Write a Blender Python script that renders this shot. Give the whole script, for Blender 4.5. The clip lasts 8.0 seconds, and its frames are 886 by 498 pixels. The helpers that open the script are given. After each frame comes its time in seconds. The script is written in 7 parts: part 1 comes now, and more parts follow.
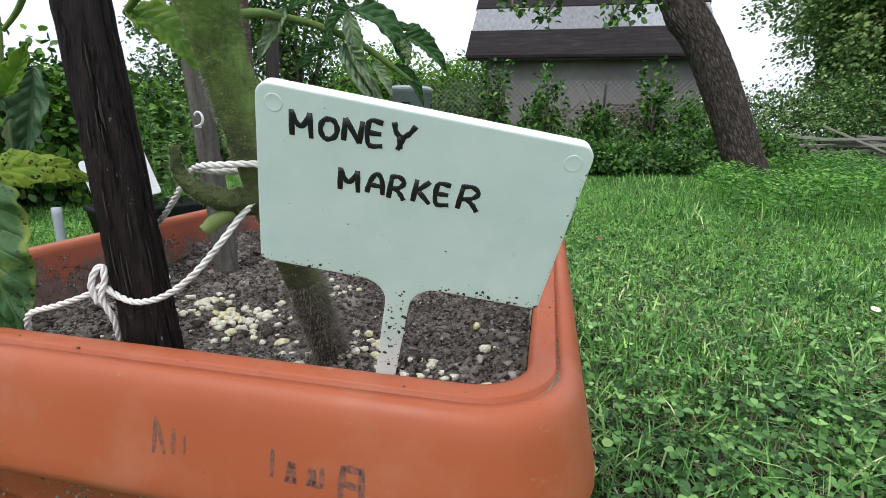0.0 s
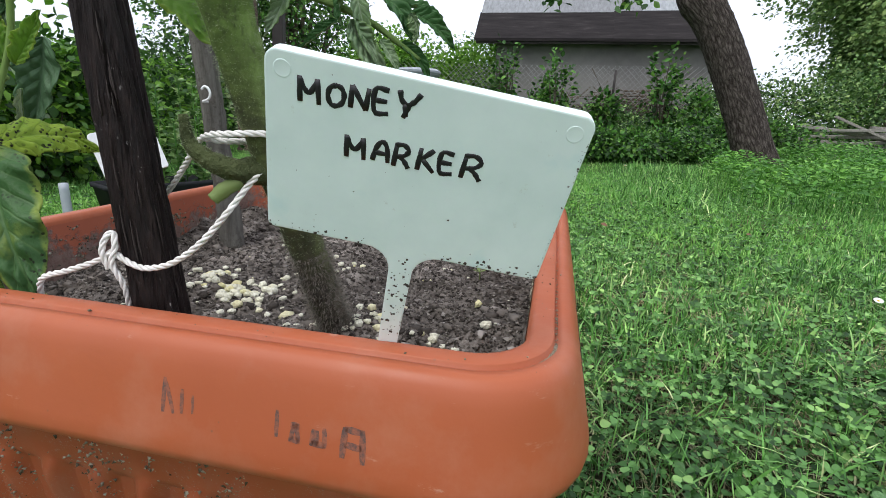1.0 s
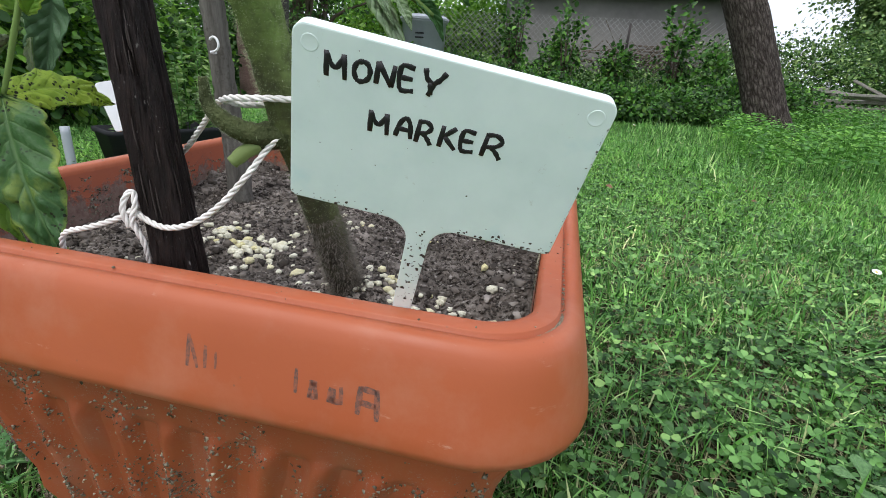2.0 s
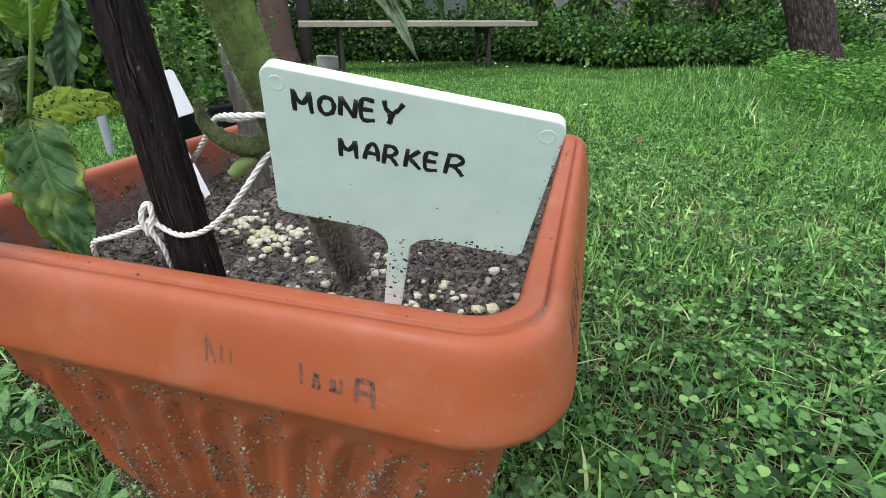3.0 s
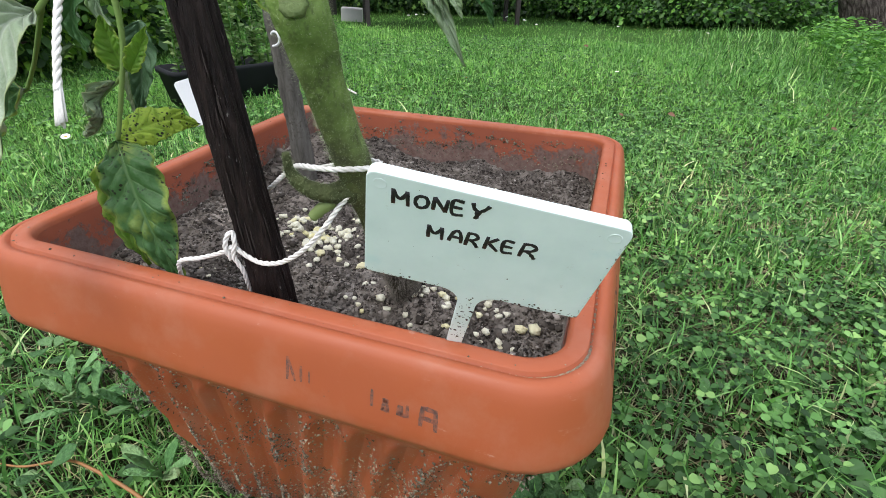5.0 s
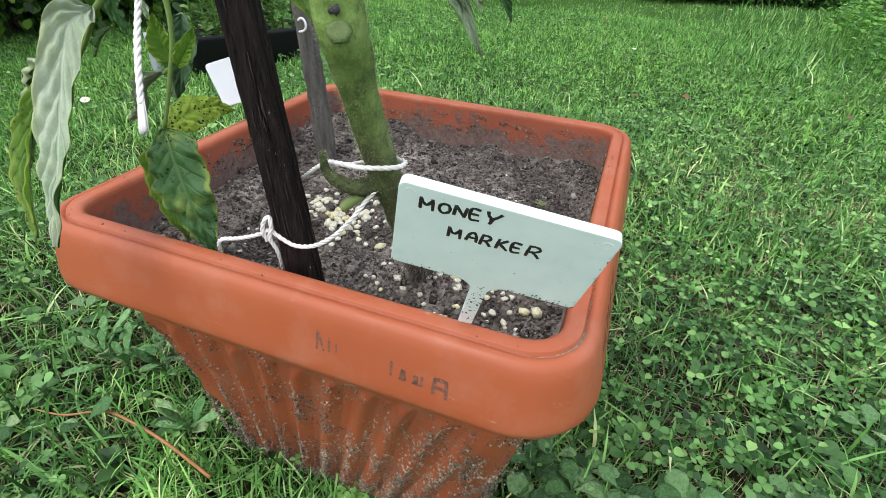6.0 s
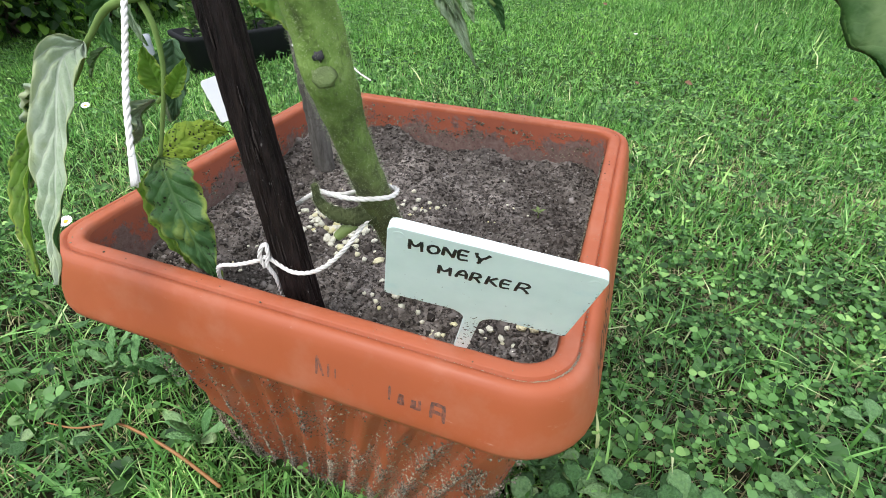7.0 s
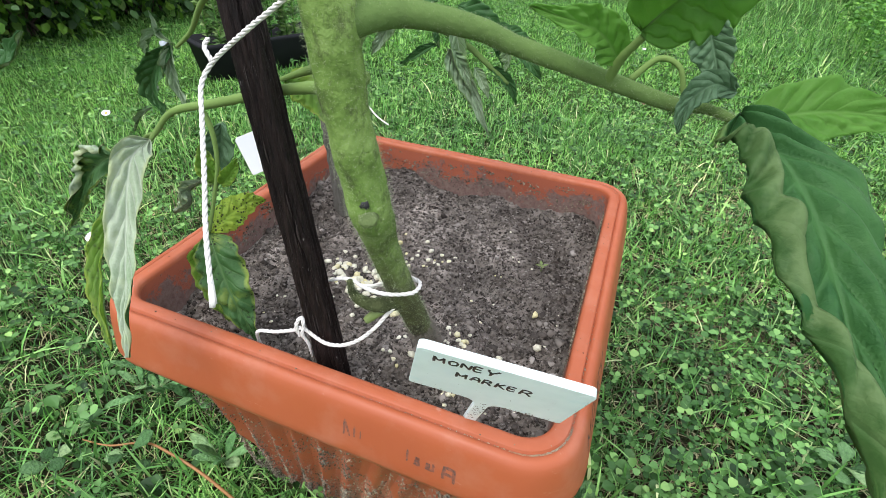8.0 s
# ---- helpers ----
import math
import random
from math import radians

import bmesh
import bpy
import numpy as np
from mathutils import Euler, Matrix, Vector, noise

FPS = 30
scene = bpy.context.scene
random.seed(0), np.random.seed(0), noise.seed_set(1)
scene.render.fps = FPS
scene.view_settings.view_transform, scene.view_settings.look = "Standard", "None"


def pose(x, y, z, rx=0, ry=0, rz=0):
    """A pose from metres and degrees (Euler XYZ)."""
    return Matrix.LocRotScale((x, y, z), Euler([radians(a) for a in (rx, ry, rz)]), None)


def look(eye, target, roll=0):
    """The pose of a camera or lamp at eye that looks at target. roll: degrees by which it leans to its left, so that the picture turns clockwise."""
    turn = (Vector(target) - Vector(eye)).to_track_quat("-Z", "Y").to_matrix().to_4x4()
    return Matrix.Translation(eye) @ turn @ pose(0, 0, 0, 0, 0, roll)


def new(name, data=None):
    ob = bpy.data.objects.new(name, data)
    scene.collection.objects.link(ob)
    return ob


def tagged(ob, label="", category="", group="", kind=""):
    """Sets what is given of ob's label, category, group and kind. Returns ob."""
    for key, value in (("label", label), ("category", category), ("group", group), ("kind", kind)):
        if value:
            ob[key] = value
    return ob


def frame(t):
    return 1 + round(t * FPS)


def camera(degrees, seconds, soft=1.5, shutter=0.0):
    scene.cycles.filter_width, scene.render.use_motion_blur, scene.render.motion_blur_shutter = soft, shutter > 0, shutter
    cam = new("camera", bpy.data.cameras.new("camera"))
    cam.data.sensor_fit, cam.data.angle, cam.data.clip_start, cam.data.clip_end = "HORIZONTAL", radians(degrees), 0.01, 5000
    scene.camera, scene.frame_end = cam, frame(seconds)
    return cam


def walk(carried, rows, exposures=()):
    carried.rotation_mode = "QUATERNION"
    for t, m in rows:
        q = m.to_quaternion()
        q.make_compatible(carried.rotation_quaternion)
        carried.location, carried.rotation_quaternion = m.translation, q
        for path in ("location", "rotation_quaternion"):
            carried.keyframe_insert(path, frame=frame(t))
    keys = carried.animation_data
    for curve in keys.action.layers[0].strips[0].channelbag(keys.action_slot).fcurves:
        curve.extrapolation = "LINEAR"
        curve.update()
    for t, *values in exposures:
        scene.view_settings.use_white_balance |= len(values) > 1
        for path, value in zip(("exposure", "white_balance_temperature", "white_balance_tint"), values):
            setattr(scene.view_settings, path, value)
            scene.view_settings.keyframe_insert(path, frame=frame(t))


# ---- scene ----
cam = camera(84.05, 8.0, soft=0.8)
ROWS = [
    (0, 0.1523, -0.2916, 0.3475, 76.59, -1.05, 12.02),
    (0.5, 0.1530, -0.2955, 0.3413, 75.67, -1.87, 12.49),
    (1, 0.1537, -0.2954, 0.3442, 74.78, -2.08, 12.78),
    (1.5, 0.1501, -0.2917, 0.3529, 72.11, -3.28, 13.10),
    (2, 0.1498, -0.2991, 0.3503, 69.49, -3.79, 13.49),
    (2.2, 0.1499, -0.3000, 0.3504, 68.34, -2.49, 14.69),
    (3.3, 0.1705, -0.2983, 0.3718, 63.64, 0.31, 16.28),
    (3.5, 0.1673, -0.2948, 0.3716, 63.02, 0.73, 16.29),
    (4, 0.1649, -0.2926, 0.3787, 61.66, 1.12, 16.67),
    (4.5, 0.1557, -0.2918, 0.3927, 60.41, 0.20, 17.64),
    (4.7, 0.1499, -0.2957, 0.3988, 60.29, -0.32, 18.09),
    (5.8, 0.1497, -0.3245, 0.4263, 56.78, -2.53, 20.63),
    (6, 0.1511, -0.3238, 0.4290, 56.25, -2.52, 20.67),
    (6.5, 0.1508, -0.3146, 0.4338, 55.29, -2.15, 20.65),
    (7, 0.1530, -0.3144, 0.4454, 54.89, -0.94, 20.36),
    (7.5, 0.1517, -0.3182, 0.4785, 54.63, -0.95, 20.70),
    (8, 0.1446, -0.3185, 0.5076, 54.13, -2.26, 21.65),
]
walk(cam, [(t, pose(x, y, z, rx, ry, rz)) for t, x, y, z, rx, ry, rz in ROWS],
     exposures=[(0.0, 0.05), (2.0, 0.1), (3.5, 0.18), (5.8, 0.25), (8.0, 0.42)])

# ---- light: an overcast sky, brightest overhead, with a faint soft sun ----
SUN_ELEV, SUN_ROT = radians(55), radians(200)
world = bpy.data.worlds.new("overcast_sky")
scene.world = world
world.use_nodes = True
wn, wl = world.node_tree.nodes, world.node_tree.links
sky = wn.new("ShaderNodeTexSky")
sky.sky_type, sky.sun_disc = "NISHITA", False
sky.sun_elevation, sky.sun_rotation = SUN_ELEV, SUN_ROT
sky.dust_density, sky.ozone_density = 4.0, 0.6
sky_dim = wn.new("ShaderNodeVectorMath")
sky_dim.operation = "SCALE"
sky_dim.inputs["Scale"].default_value = 0.09
cloud = wn.new("ShaderNodeMix")
cloud.data_type = "RGBA"
cloud.inputs["Factor"].default_value = 0.86
cloud.inputs[7].default_value = (0.955, 1.0, 1.15, 1)
wl.new(sky.outputs["Color"], sky_dim.inputs[0])
wl.new(sky_dim.outputs[0], cloud.inputs[6])
# thin bright overcast, somewhat dimmer towards the horizon
height = wn.new("ShaderNodeSeparateXYZ")
wl.new(wn.new("ShaderNodeTexCoord").outputs["Generated"], height.inputs[0])
grade = wn.new("ShaderNodeMapRange")
grade.inputs["To Min"].default_value, grade.inputs["To Max"].default_value = 0.65, 1.0
wl.new(height.outputs[2], grade.inputs["Value"])
veil = wn.new("ShaderNodeVectorMath")
veil.operation = "SCALE"
wl.new(cloud.outputs[2], veil.inputs[0])
wl.new(grade.outputs[0], veil.inputs["Scale"])
wl.new(veil.outputs[0], wn["Background"].inputs["Color"])
wn["Background"].inputs["Strength"].default_value = 1.7

sun_data = bpy.data.lights.new("sun", "SUN")
sun_data.energy, sun_data.angle, sun_data.color = 1.75, radians(28), (1.0, 0.985, 0.96)
sun = new("sun", sun_data)
sun.matrix_world = look((-1.2, -2.6, 6.0), (0.3, 0.8, 0))


# ---- material helpers ----
class Nodes:
    """A short way to write node trees."""

    def __init__(self, name):
        self.mat = bpy.data.materials.new(name)
        self.mat.use_nodes = True
        self.n, self.l = self.mat.node_tree.nodes, self.mat.node_tree.links
        self.bsdf = self.n["Principled BSDF"]
        self.co = self.n.new("ShaderNodeTexCoord").outputs["Object"]

    def put(self, socket, value):
        if isinstance(value, bpy.types.NodeSocket):
            self.l.new(value, socket)
        elif isinstance(value, tuple) and len(value) == 3 and len(socket.default_value) == 4:
            socket.default_value = (*value, 1)
        else:
            socket.default_value = value

    def noise(self, scale, detail=4.0, rough=0.55, vec=None, stretch=None):
        v = vec or self.co
        if stretch:
            m = self.n.new("ShaderNodeMapping")
            self.l.new(v, m.inputs["Vector"])
            m.inputs["Scale"].default_value = stretch
            v = m.outputs[0]
        t = self.n.new("ShaderNodeTexNoise")
        self.l.new(v, t.inputs["Vector"])
        t.inputs["Scale"].default_value, t.inputs["Detail"].default_value, t.inputs["Roughness"].default_value = scale, detail, rough
        return t.outputs["Fac"]

    def voronoi(self, scale, feature="F1", out="Distance", vec=None):
        t = self.n.new("ShaderNodeTexVoronoi")
        t.feature = feature
        self.l.new(vec or self.co, t.inputs["Vector"])
        t.inputs["Scale"].default_value = scale
        return t.outputs[out]

    def ramp(self, fac, stops):
        r = self.n.new("ShaderNodeValToRGB")
        self.l.new(fac, r.inputs[0])
        els = r.color_ramp.elements
        while len(els) < len(stops):
            els.new(0.5)
        for e, (p, c) in zip(els, stops):
            e.position = p
            e.color = (*c, 1) if isinstance(c, tuple) else (c, c, c, 1)
        return r.outputs[0]

    def mix(self, fac, a, b, blend="MIX"):
        m = self.n.new("ShaderNodeMix")
        m.data_type, m.blend_type = "RGBA", blend
        self.put(m.inputs[0], fac)
        self.put(m.inputs[6], a)
        self.put(m.inputs[7], b)
        return m.outputs[2]

    def math(self, op, a, b=0.0, c=0.0):
        m = self.n.new("ShaderNodeMath")
        m.operation = op
        for s, v in zip(m.inputs, (a, b, c)):
            self.put(s, v)
        return m.outputs[0]

    def island(self):
        return self.n.new("ShaderNodeNewGeometry").outputs["Random Per Island"]

    def each(self):
        return self.n.new("ShaderNodeObjectInfo").outputs["Random"]

    def uv(self):
        s = self.n.new("ShaderNodeSeparateXYZ")
        self.l.new(self.n.new("ShaderNodeUVMap").outputs[0], s.inputs[0])
        return s.outputs[0], s.outputs[1]

    def bump(self, height, strength=0.3, dist=0.002):
        b = self.n.new("ShaderNodeBump")
        self.l.new(height, b.inputs["Height"])
        b.inputs["Strength"].default_value, b.inputs["Distance"].default_value = strength, dist
        return b.outputs[0]

    def done(self, color, rough=0.6, normal=None, metal=0.0, spec=0.5, translucent=0.0, tcolor=None):
        self.put(self.bsdf.inputs["Base Color"], color)
        self.put(self.bsdf.inputs["Roughness"], rough)
        self.bsdf.inputs["Metallic"].default_value = metal
        self.bsdf.inputs["Specular IOR Level"].default_value = spec
        if normal:
            self.l.new(normal, self.bsdf.inputs["Normal"])
        if translucent:
            t = self.n.new("ShaderNodeBsdfTranslucent")
            self.put(t.inputs["Color"], tcolor or color)
            m = self.n.new("ShaderNodeMixShader")
            m.inputs[0].default_value = translucent
            self.l.new(self.bsdf.outputs[0], m.inputs[1])
            self.l.new(t.outputs[0], m.inputs[2])
            self.l.new(m.outputs[0], self.n["Material Output"].inputs["Surface"])
        return self.mat


def plain(name, color, rough=0.6, spread=0.12, scale=40.0, bump=0.15, dist=0.001, spec=0.5, metal=0.0):
    """A surface of one colour with mottling at two scales and fine relief."""
    s = Nodes(name)
    lo, hi = tuple(c * (1 - spread) for c in color), tuple(min(1, c * (1 + spread)) for c in color)
    a = s.ramp(s.noise(scale * 0.2, 3), [(0.3, lo), (0.7, hi)])
    b = s.ramp(s.noise(scale, 5), [(0.3, tuple(c * (1 - spread * 0.6) for c in color)), (0.7, tuple(min(1, c * (1 + spread * 0.6)) for c in color))])
    return s.done(s.mix(0.5, a, b), rough, s.bump(s.noise(scale * 3, 4), bump, dist), metal, spec)


def leafy(name, stops, rough=0.5, trans=0.3, spec=0.35, patch=1.2):
    """Many small blades or leaves: a colour of its own for each, drifting over the ground in patches."""
    s = Nodes(name)
    c = s.ramp(s.island(), stops)
    drift = s.ramp(s.noise(patch, 3), [(0.35, (0.72, 0.8, 0.7)), (0.65, (1.15, 1.1, 1.0))])
    c = s.mix(1.0, c, drift, "MULTIPLY")
    tuft = s.ramp(s.noise(patch * 14, 3), [(0.36, (0.7, 0.74, 0.72)), (0.66, (1.24, 1.2, 1.05))])
    c = s.mix(1.0, c, tuft, "MULTIPLY")
    return s.done(c, rough, None, 0, spec, trans)


# ---- materials ----
def pot_plastic():
    s = Nodes("terracotta_plastic")
    base = s.ramp(s.noise(9, 4), [(0.3, (0.32, 0.075, 0.027)), (0.7, (0.385, 0.098, 0.037))])
    fade = s.ramp(s.noise(26, 6, 0.65), [(0.48, 0.0), (0.78, 0.42)])
    c = s.mix(fade, base, (0.46, 0.21, 0.135))
    scuff = s.ramp(s.noise(60, 5, 0.7, stretch=(1, 1, 3)), [(0.66, 0.0), (0.74, 0.5)])
    c = s.mix(scuff, c, (0.5, 0.3, 0.22))
    speck = s.ramp(s.voronoi(160), [(0.05, 0.7), (0.09, 0.0)])
    keep = s.ramp(s.noise(40, 2), [(0.6, 0.0), (0.64, 1.0)])
    c = s.mix(s.math("MULTIPLY", speck, keep), c, (0.16, 0.08, 0.05))
    r = s.ramp(s.noise(30, 4), [(0.3, 0.42), (0.7, 0.58)])
    return s.done(c, r, s.bump(s.noise(420, 3), 0.08, 0.0006), spec=0.4)


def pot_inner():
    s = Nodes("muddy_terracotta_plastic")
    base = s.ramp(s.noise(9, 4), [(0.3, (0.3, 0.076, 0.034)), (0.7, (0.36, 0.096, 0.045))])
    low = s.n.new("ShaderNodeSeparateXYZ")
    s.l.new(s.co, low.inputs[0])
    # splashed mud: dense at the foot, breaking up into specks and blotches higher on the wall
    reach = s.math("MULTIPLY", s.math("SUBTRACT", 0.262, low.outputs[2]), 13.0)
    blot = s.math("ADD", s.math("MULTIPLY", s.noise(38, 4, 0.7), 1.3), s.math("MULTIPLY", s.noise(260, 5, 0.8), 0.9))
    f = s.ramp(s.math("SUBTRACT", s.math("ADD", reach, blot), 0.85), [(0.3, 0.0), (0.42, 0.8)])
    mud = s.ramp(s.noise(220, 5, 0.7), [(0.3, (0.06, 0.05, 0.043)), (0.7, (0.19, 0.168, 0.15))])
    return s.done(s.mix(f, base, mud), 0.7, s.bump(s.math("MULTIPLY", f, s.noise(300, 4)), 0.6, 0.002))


def pot_body_plastic():
    s = Nodes("weathered_terracotta_plastic")
    base = s.ramp(s.noise(12, 4), [(0.3, (0.29, 0.066, 0.024)), (0.7, (0.36, 0.086, 0.033))])
    film = s.ramp(s.noise(38, 5, 0.65, stretch=(1, 1, 0.5)), [(0.5, 0.0), (0.75, 0.3)])
    c = s.mix(film, base, (0.3, 0.17, 0.12))
    grit = s.ramp(s.noise(900, 3, 0.7), [(0.58, 0.0), (0.66, 0.7)])
    where = s.ramp(s.noise(60, 4, 0.7), [(0.46, 0.0), (0.62, 1.0)])
    c = s.mix(s.math("MULTIPLY", grit, where), c, (0.3, 0.27, 0.25))
    return s.done(c, 0.55, s.bump(s.noise(500, 4), 0.15, 0.0006), spec=0.35)


def soil_mat():
    s = Nodes("dry_potting_soil")
    c = s.ramp(s.noise(60, 6, 0.75), [(0.28, (0.05, 0.042, 0.036)), (0.5, (0.2, 0.175, 0.153)), (0.75, (0.37, 0.335, 0.3))])
    big = s.ramp(s.noise(14, 4, 0.65), [(0.36, (0.45, 0.44, 0.43)), (0.52, (1.05, 1.04, 1.03)), (0.68, (1.95, 1.94, 1.93))])
    c = s.mix(1.0, c, big, "MULTIPLY")
    h = s.math("ADD", s.noise(170, 6, 0.75), s.math("MULTIPLY", s.noise(460, 4), 0.5))
    return s.done(c, 0.95, s.bump(h, 1.0, 0.005), spec=0.12)


def clod_mat():
    s = Nodes("soil_crumb")
    c = s.ramp(s.island(), [(0.0, (0.022, 0.018, 0.015)), (0.45, (0.1, 0.086, 0.074)), (0.9, (0.19, 0.168, 0.147)), (1.0, (0.33, 0.3, 0.27))])
    return s.done(c, 0.95, s.bump(s.noise(500, 4), 0.5, 0.001), spec=0.12)


def label_plastic():
    s = Nodes("label_plastic")
    c = s.ramp(s.noise(60, 4), [(0.3, (0.67, 0.79, 0.76)), (0.7, (0.76, 0.87, 0.84))])
    blue = s.ramp(s.noise(75, 3), [(0.62, 0.0), (0.78, 0.4)])
    c = s.mix(blue, c, (0.5, 0.72, 0.74))
    dirt = s.ramp(s.noise(210, 5, 0.7), [(0.66, 0.0), (0.76, 0.55)])
    c = s.mix(dirt, c, (0.42, 0.42, 0.33))
    return s.done(c, 0.42, s.bump(s.noise(600, 3), 0.05, 0.0005))


def stake_wood():
    s = Nodes("dark_stained_wood")
    g = s.noise(70, 6, 0.65, stretch=(6, 6, 0.45))
    c = s.ramp(g, [(0.33, (0.004, 0.0026, 0.0024)), (0.58, (0.014, 0.0086, 0.0074)), (0.8, (0.034, 0.022, 0.018))])
    fleck = s.ramp(s.noise(420, 6, 0.85, stretch=(1, 1, 0.35)), [(0.63, 0.0), (0.69, 0.85)])
    zone = s.ramp(s.noise(18, 2), [(0.45, 0.0), (0.6, 1.0)])
    c = s.mix(s.math("MULTIPLY", fleck, zone), c, (0.24, 0.19, 0.15))
    spots = s.ramp(s.noise(640, 3, 0.6, stretch=(1, 1, 0.6)), [(0.66, 0.0), (0.72, 0.75)])
    where = s.ramp(s.noise(34, 3), [(0.5, 0.0), (0.6, 1.0)])
    c = s.mix(s.math("MULTIPLY", spots, where), c, (0.2, 0.19, 0.18))
    return s.done(c, 0.6, s.bump(g, 0.8, 0.0018), spec=0.16)


def grey_wood(name="weathered_grey_wood", k=1.0):
    s = Nodes(name)
    g = s.noise(50, 6, 0.65, stretch=(5, 5, 0.5))
    c = s.ramp(g, [(0.3, (0.09 * k, 0.085 * k, 0.075 * k)), (0.7, (0.24 * k, 0.23 * k, 0.2 * k))])
    dust = s.ramp(s.noise(330, 5, 0.8), [(0.5, 0.0), (0.62, 0.8)])
    c = s.mix(s.math("MULTIPLY", dust, s.ramp(s.noise(40, 3), [(0.42, 0.0), (0.58, 1.0)])), c, (0.075 * k, 0.062 * k, 0.05 * k))
    return s.done(c, 0.85, s.bump(g, 0.5, 0.002), spec=0.2)


def stem_mat():
    s = Nodes("hairy_tomato_stem")
    up = s.n.new("ShaderNodeSeparateXYZ")
    s.l.new(s.co, up.inputs[0])
    z = s.math("ADD", s.math("MULTIPLY", s.math("SUBTRACT", up.outputs[2], 0.24), 4.0), s.math("MULTIPLY", s.math("SUBTRACT", s.noise(60, 4, 0.65), 0.5), 0.35))
    young = s.ramp(s.noise(46, 5, 0.68), [(0.33, (0.06, 0.1, 0.022)), (0.5, (0.148, 0.24, 0.053)), (0.68, (0.26, 0.375, 0.11))])
    old = s.ramp(s.noise(60, 5, 0.7), [(0.3, (0.034, 0.036, 0.018)), (0.55, (0.085, 0.1, 0.038)), (0.8, (0.17, 0.2, 0.08))])
    wood = s.ramp(s.noise(90, 5, 0.7), [(0.3, (0.03, 0.026, 0.02)), (0.7, (0.11, 0.095, 0.07))])
    c = s.mix(s.ramp(z, [(0.36, 0.0), (0.62, 1.0)]), old, young)
    c = s.mix(s.ramp(z, [(0.1, 1.0), (0.26, 0.0)]), c, wood)
    d = s.ramp(s.noise(95, 6, 0.78, stretch=(1, 1, 0.7)), [(0.52, 0.0), (0.64, 0.65)])
    c = s.mix(d, c, (0.045, 0.052, 0.022))
    return s.done(c, 0.7, s.bump(s.noise(300, 5), 0.8, 0.0016), spec=0.2)


def leaf_mat(name, lo, hi, vein, spots=None, trans=0.25, edge=None, one_side=False, spot=(0.48, 0.56), glow=None, gloss=0.3, margin=0.58):
    """Leaf skin by the leaf's own coordinates: across in u, along in v, with side veins."""
    s = Nodes(name)
    u, v = s.uv()
    au = s.math("ABSOLUTE", s.math("SUBTRACT", s.math("MULTIPLY", u, 2.0), 1.0))
    c = s.ramp(s.math("ADD", s.math("MULTIPLY", s.noise(26, 3), 0.6), s.math("MULTIPLY", s.noise(150, 5, 0.7), 0.4)), [(0.34, lo), (0.66, hi)])
    w = s.math("FRACT", s.math("SUBTRACT", s.math("MULTIPLY", v, 8.0), s.math("MULTIPLY", au, 1.7)))
    line = s.math("ABSOLUTE", s.math("SUBTRACT", w, 0.5))
    side = s.ramp(line, [(0.0, 0.75), (0.05, 0.4), (0.12, 0.0)])
    mid = s.ramp(au, [(0.0, 1.0), (0.05, 0.6), (0.09, 0.0)])
    net = s.ramp(s.voronoi(260, "DISTANCE_TO_EDGE"), [(0.0, 0.12), (0.09, 0.0)])
    vm = s.math("MAXIMUM", s.math("MAXIMUM", side, mid), net)
    c = s.mix(s.math("MULTIPLY", vm, 0.55), c, vein)
    if edge and not one_side:
        pale = s.math("MULTIPLY", s.ramp(s.noise(46, 4, 0.6), [(0.5, 0.0), (0.62, 0.5)]), s.math("SUBTRACT", 1.0, s.math("MINIMUM", s.math("MULTIPLY", vm, 1.4), 1.0)))
        c = s.mix(pale, c, edge)
    if edge:
        e = s.math("ADD", au, s.math("MULTIPLY", s.noise(75, 4), 0.8))
        if one_side:
            e = s.math("SUBTRACT", s.math("ADD", u, s.math("MULTIPLY", s.noise(90, 5), 0.5)), 0.19)
        c = s.mix(s.ramp(e, [(0.9, 0.0), (1.0, 0.75)]) if one_side else s.ramp(s.math("MULTIPLY", e, 0.5), [(margin, 0.0), (margin + 0.09, 0.85)]), c, edge)
    if spots:
        sp = s.ramp(s.voronoi(430), [(0.26, 1.0), (0.38, 0.0)])
        where = s.ramp(s.noise(70, 3), [(spot[0], 0.0), (spot[1], 1.0)])
        c = s.mix(s.math("MULTIPLY", sp, where), c, spots)
    h = s.math("SUBTRACT", s.noise(90, 5), s.math("MULTIPLY", vm, 0.22))
    # glow replaces the skin's own colour for light coming through the leaf
    return s.done(c, 0.5, s.bump(h, 0.8, 0.0022), 0, gloss, trans, glow)


def rope_mat():
    s = Nodes("white_cotton_twine")
    c = s.ramp(s.noise(120, 4), [(0.3, (0.6, 0.58, 0.54)), (0.7, (0.82, 0.8, 0.77))])
    return s.done(c, 0.8, s.bump(s.noise(900, 3), 0.4, 0.0006), spec=0.2)


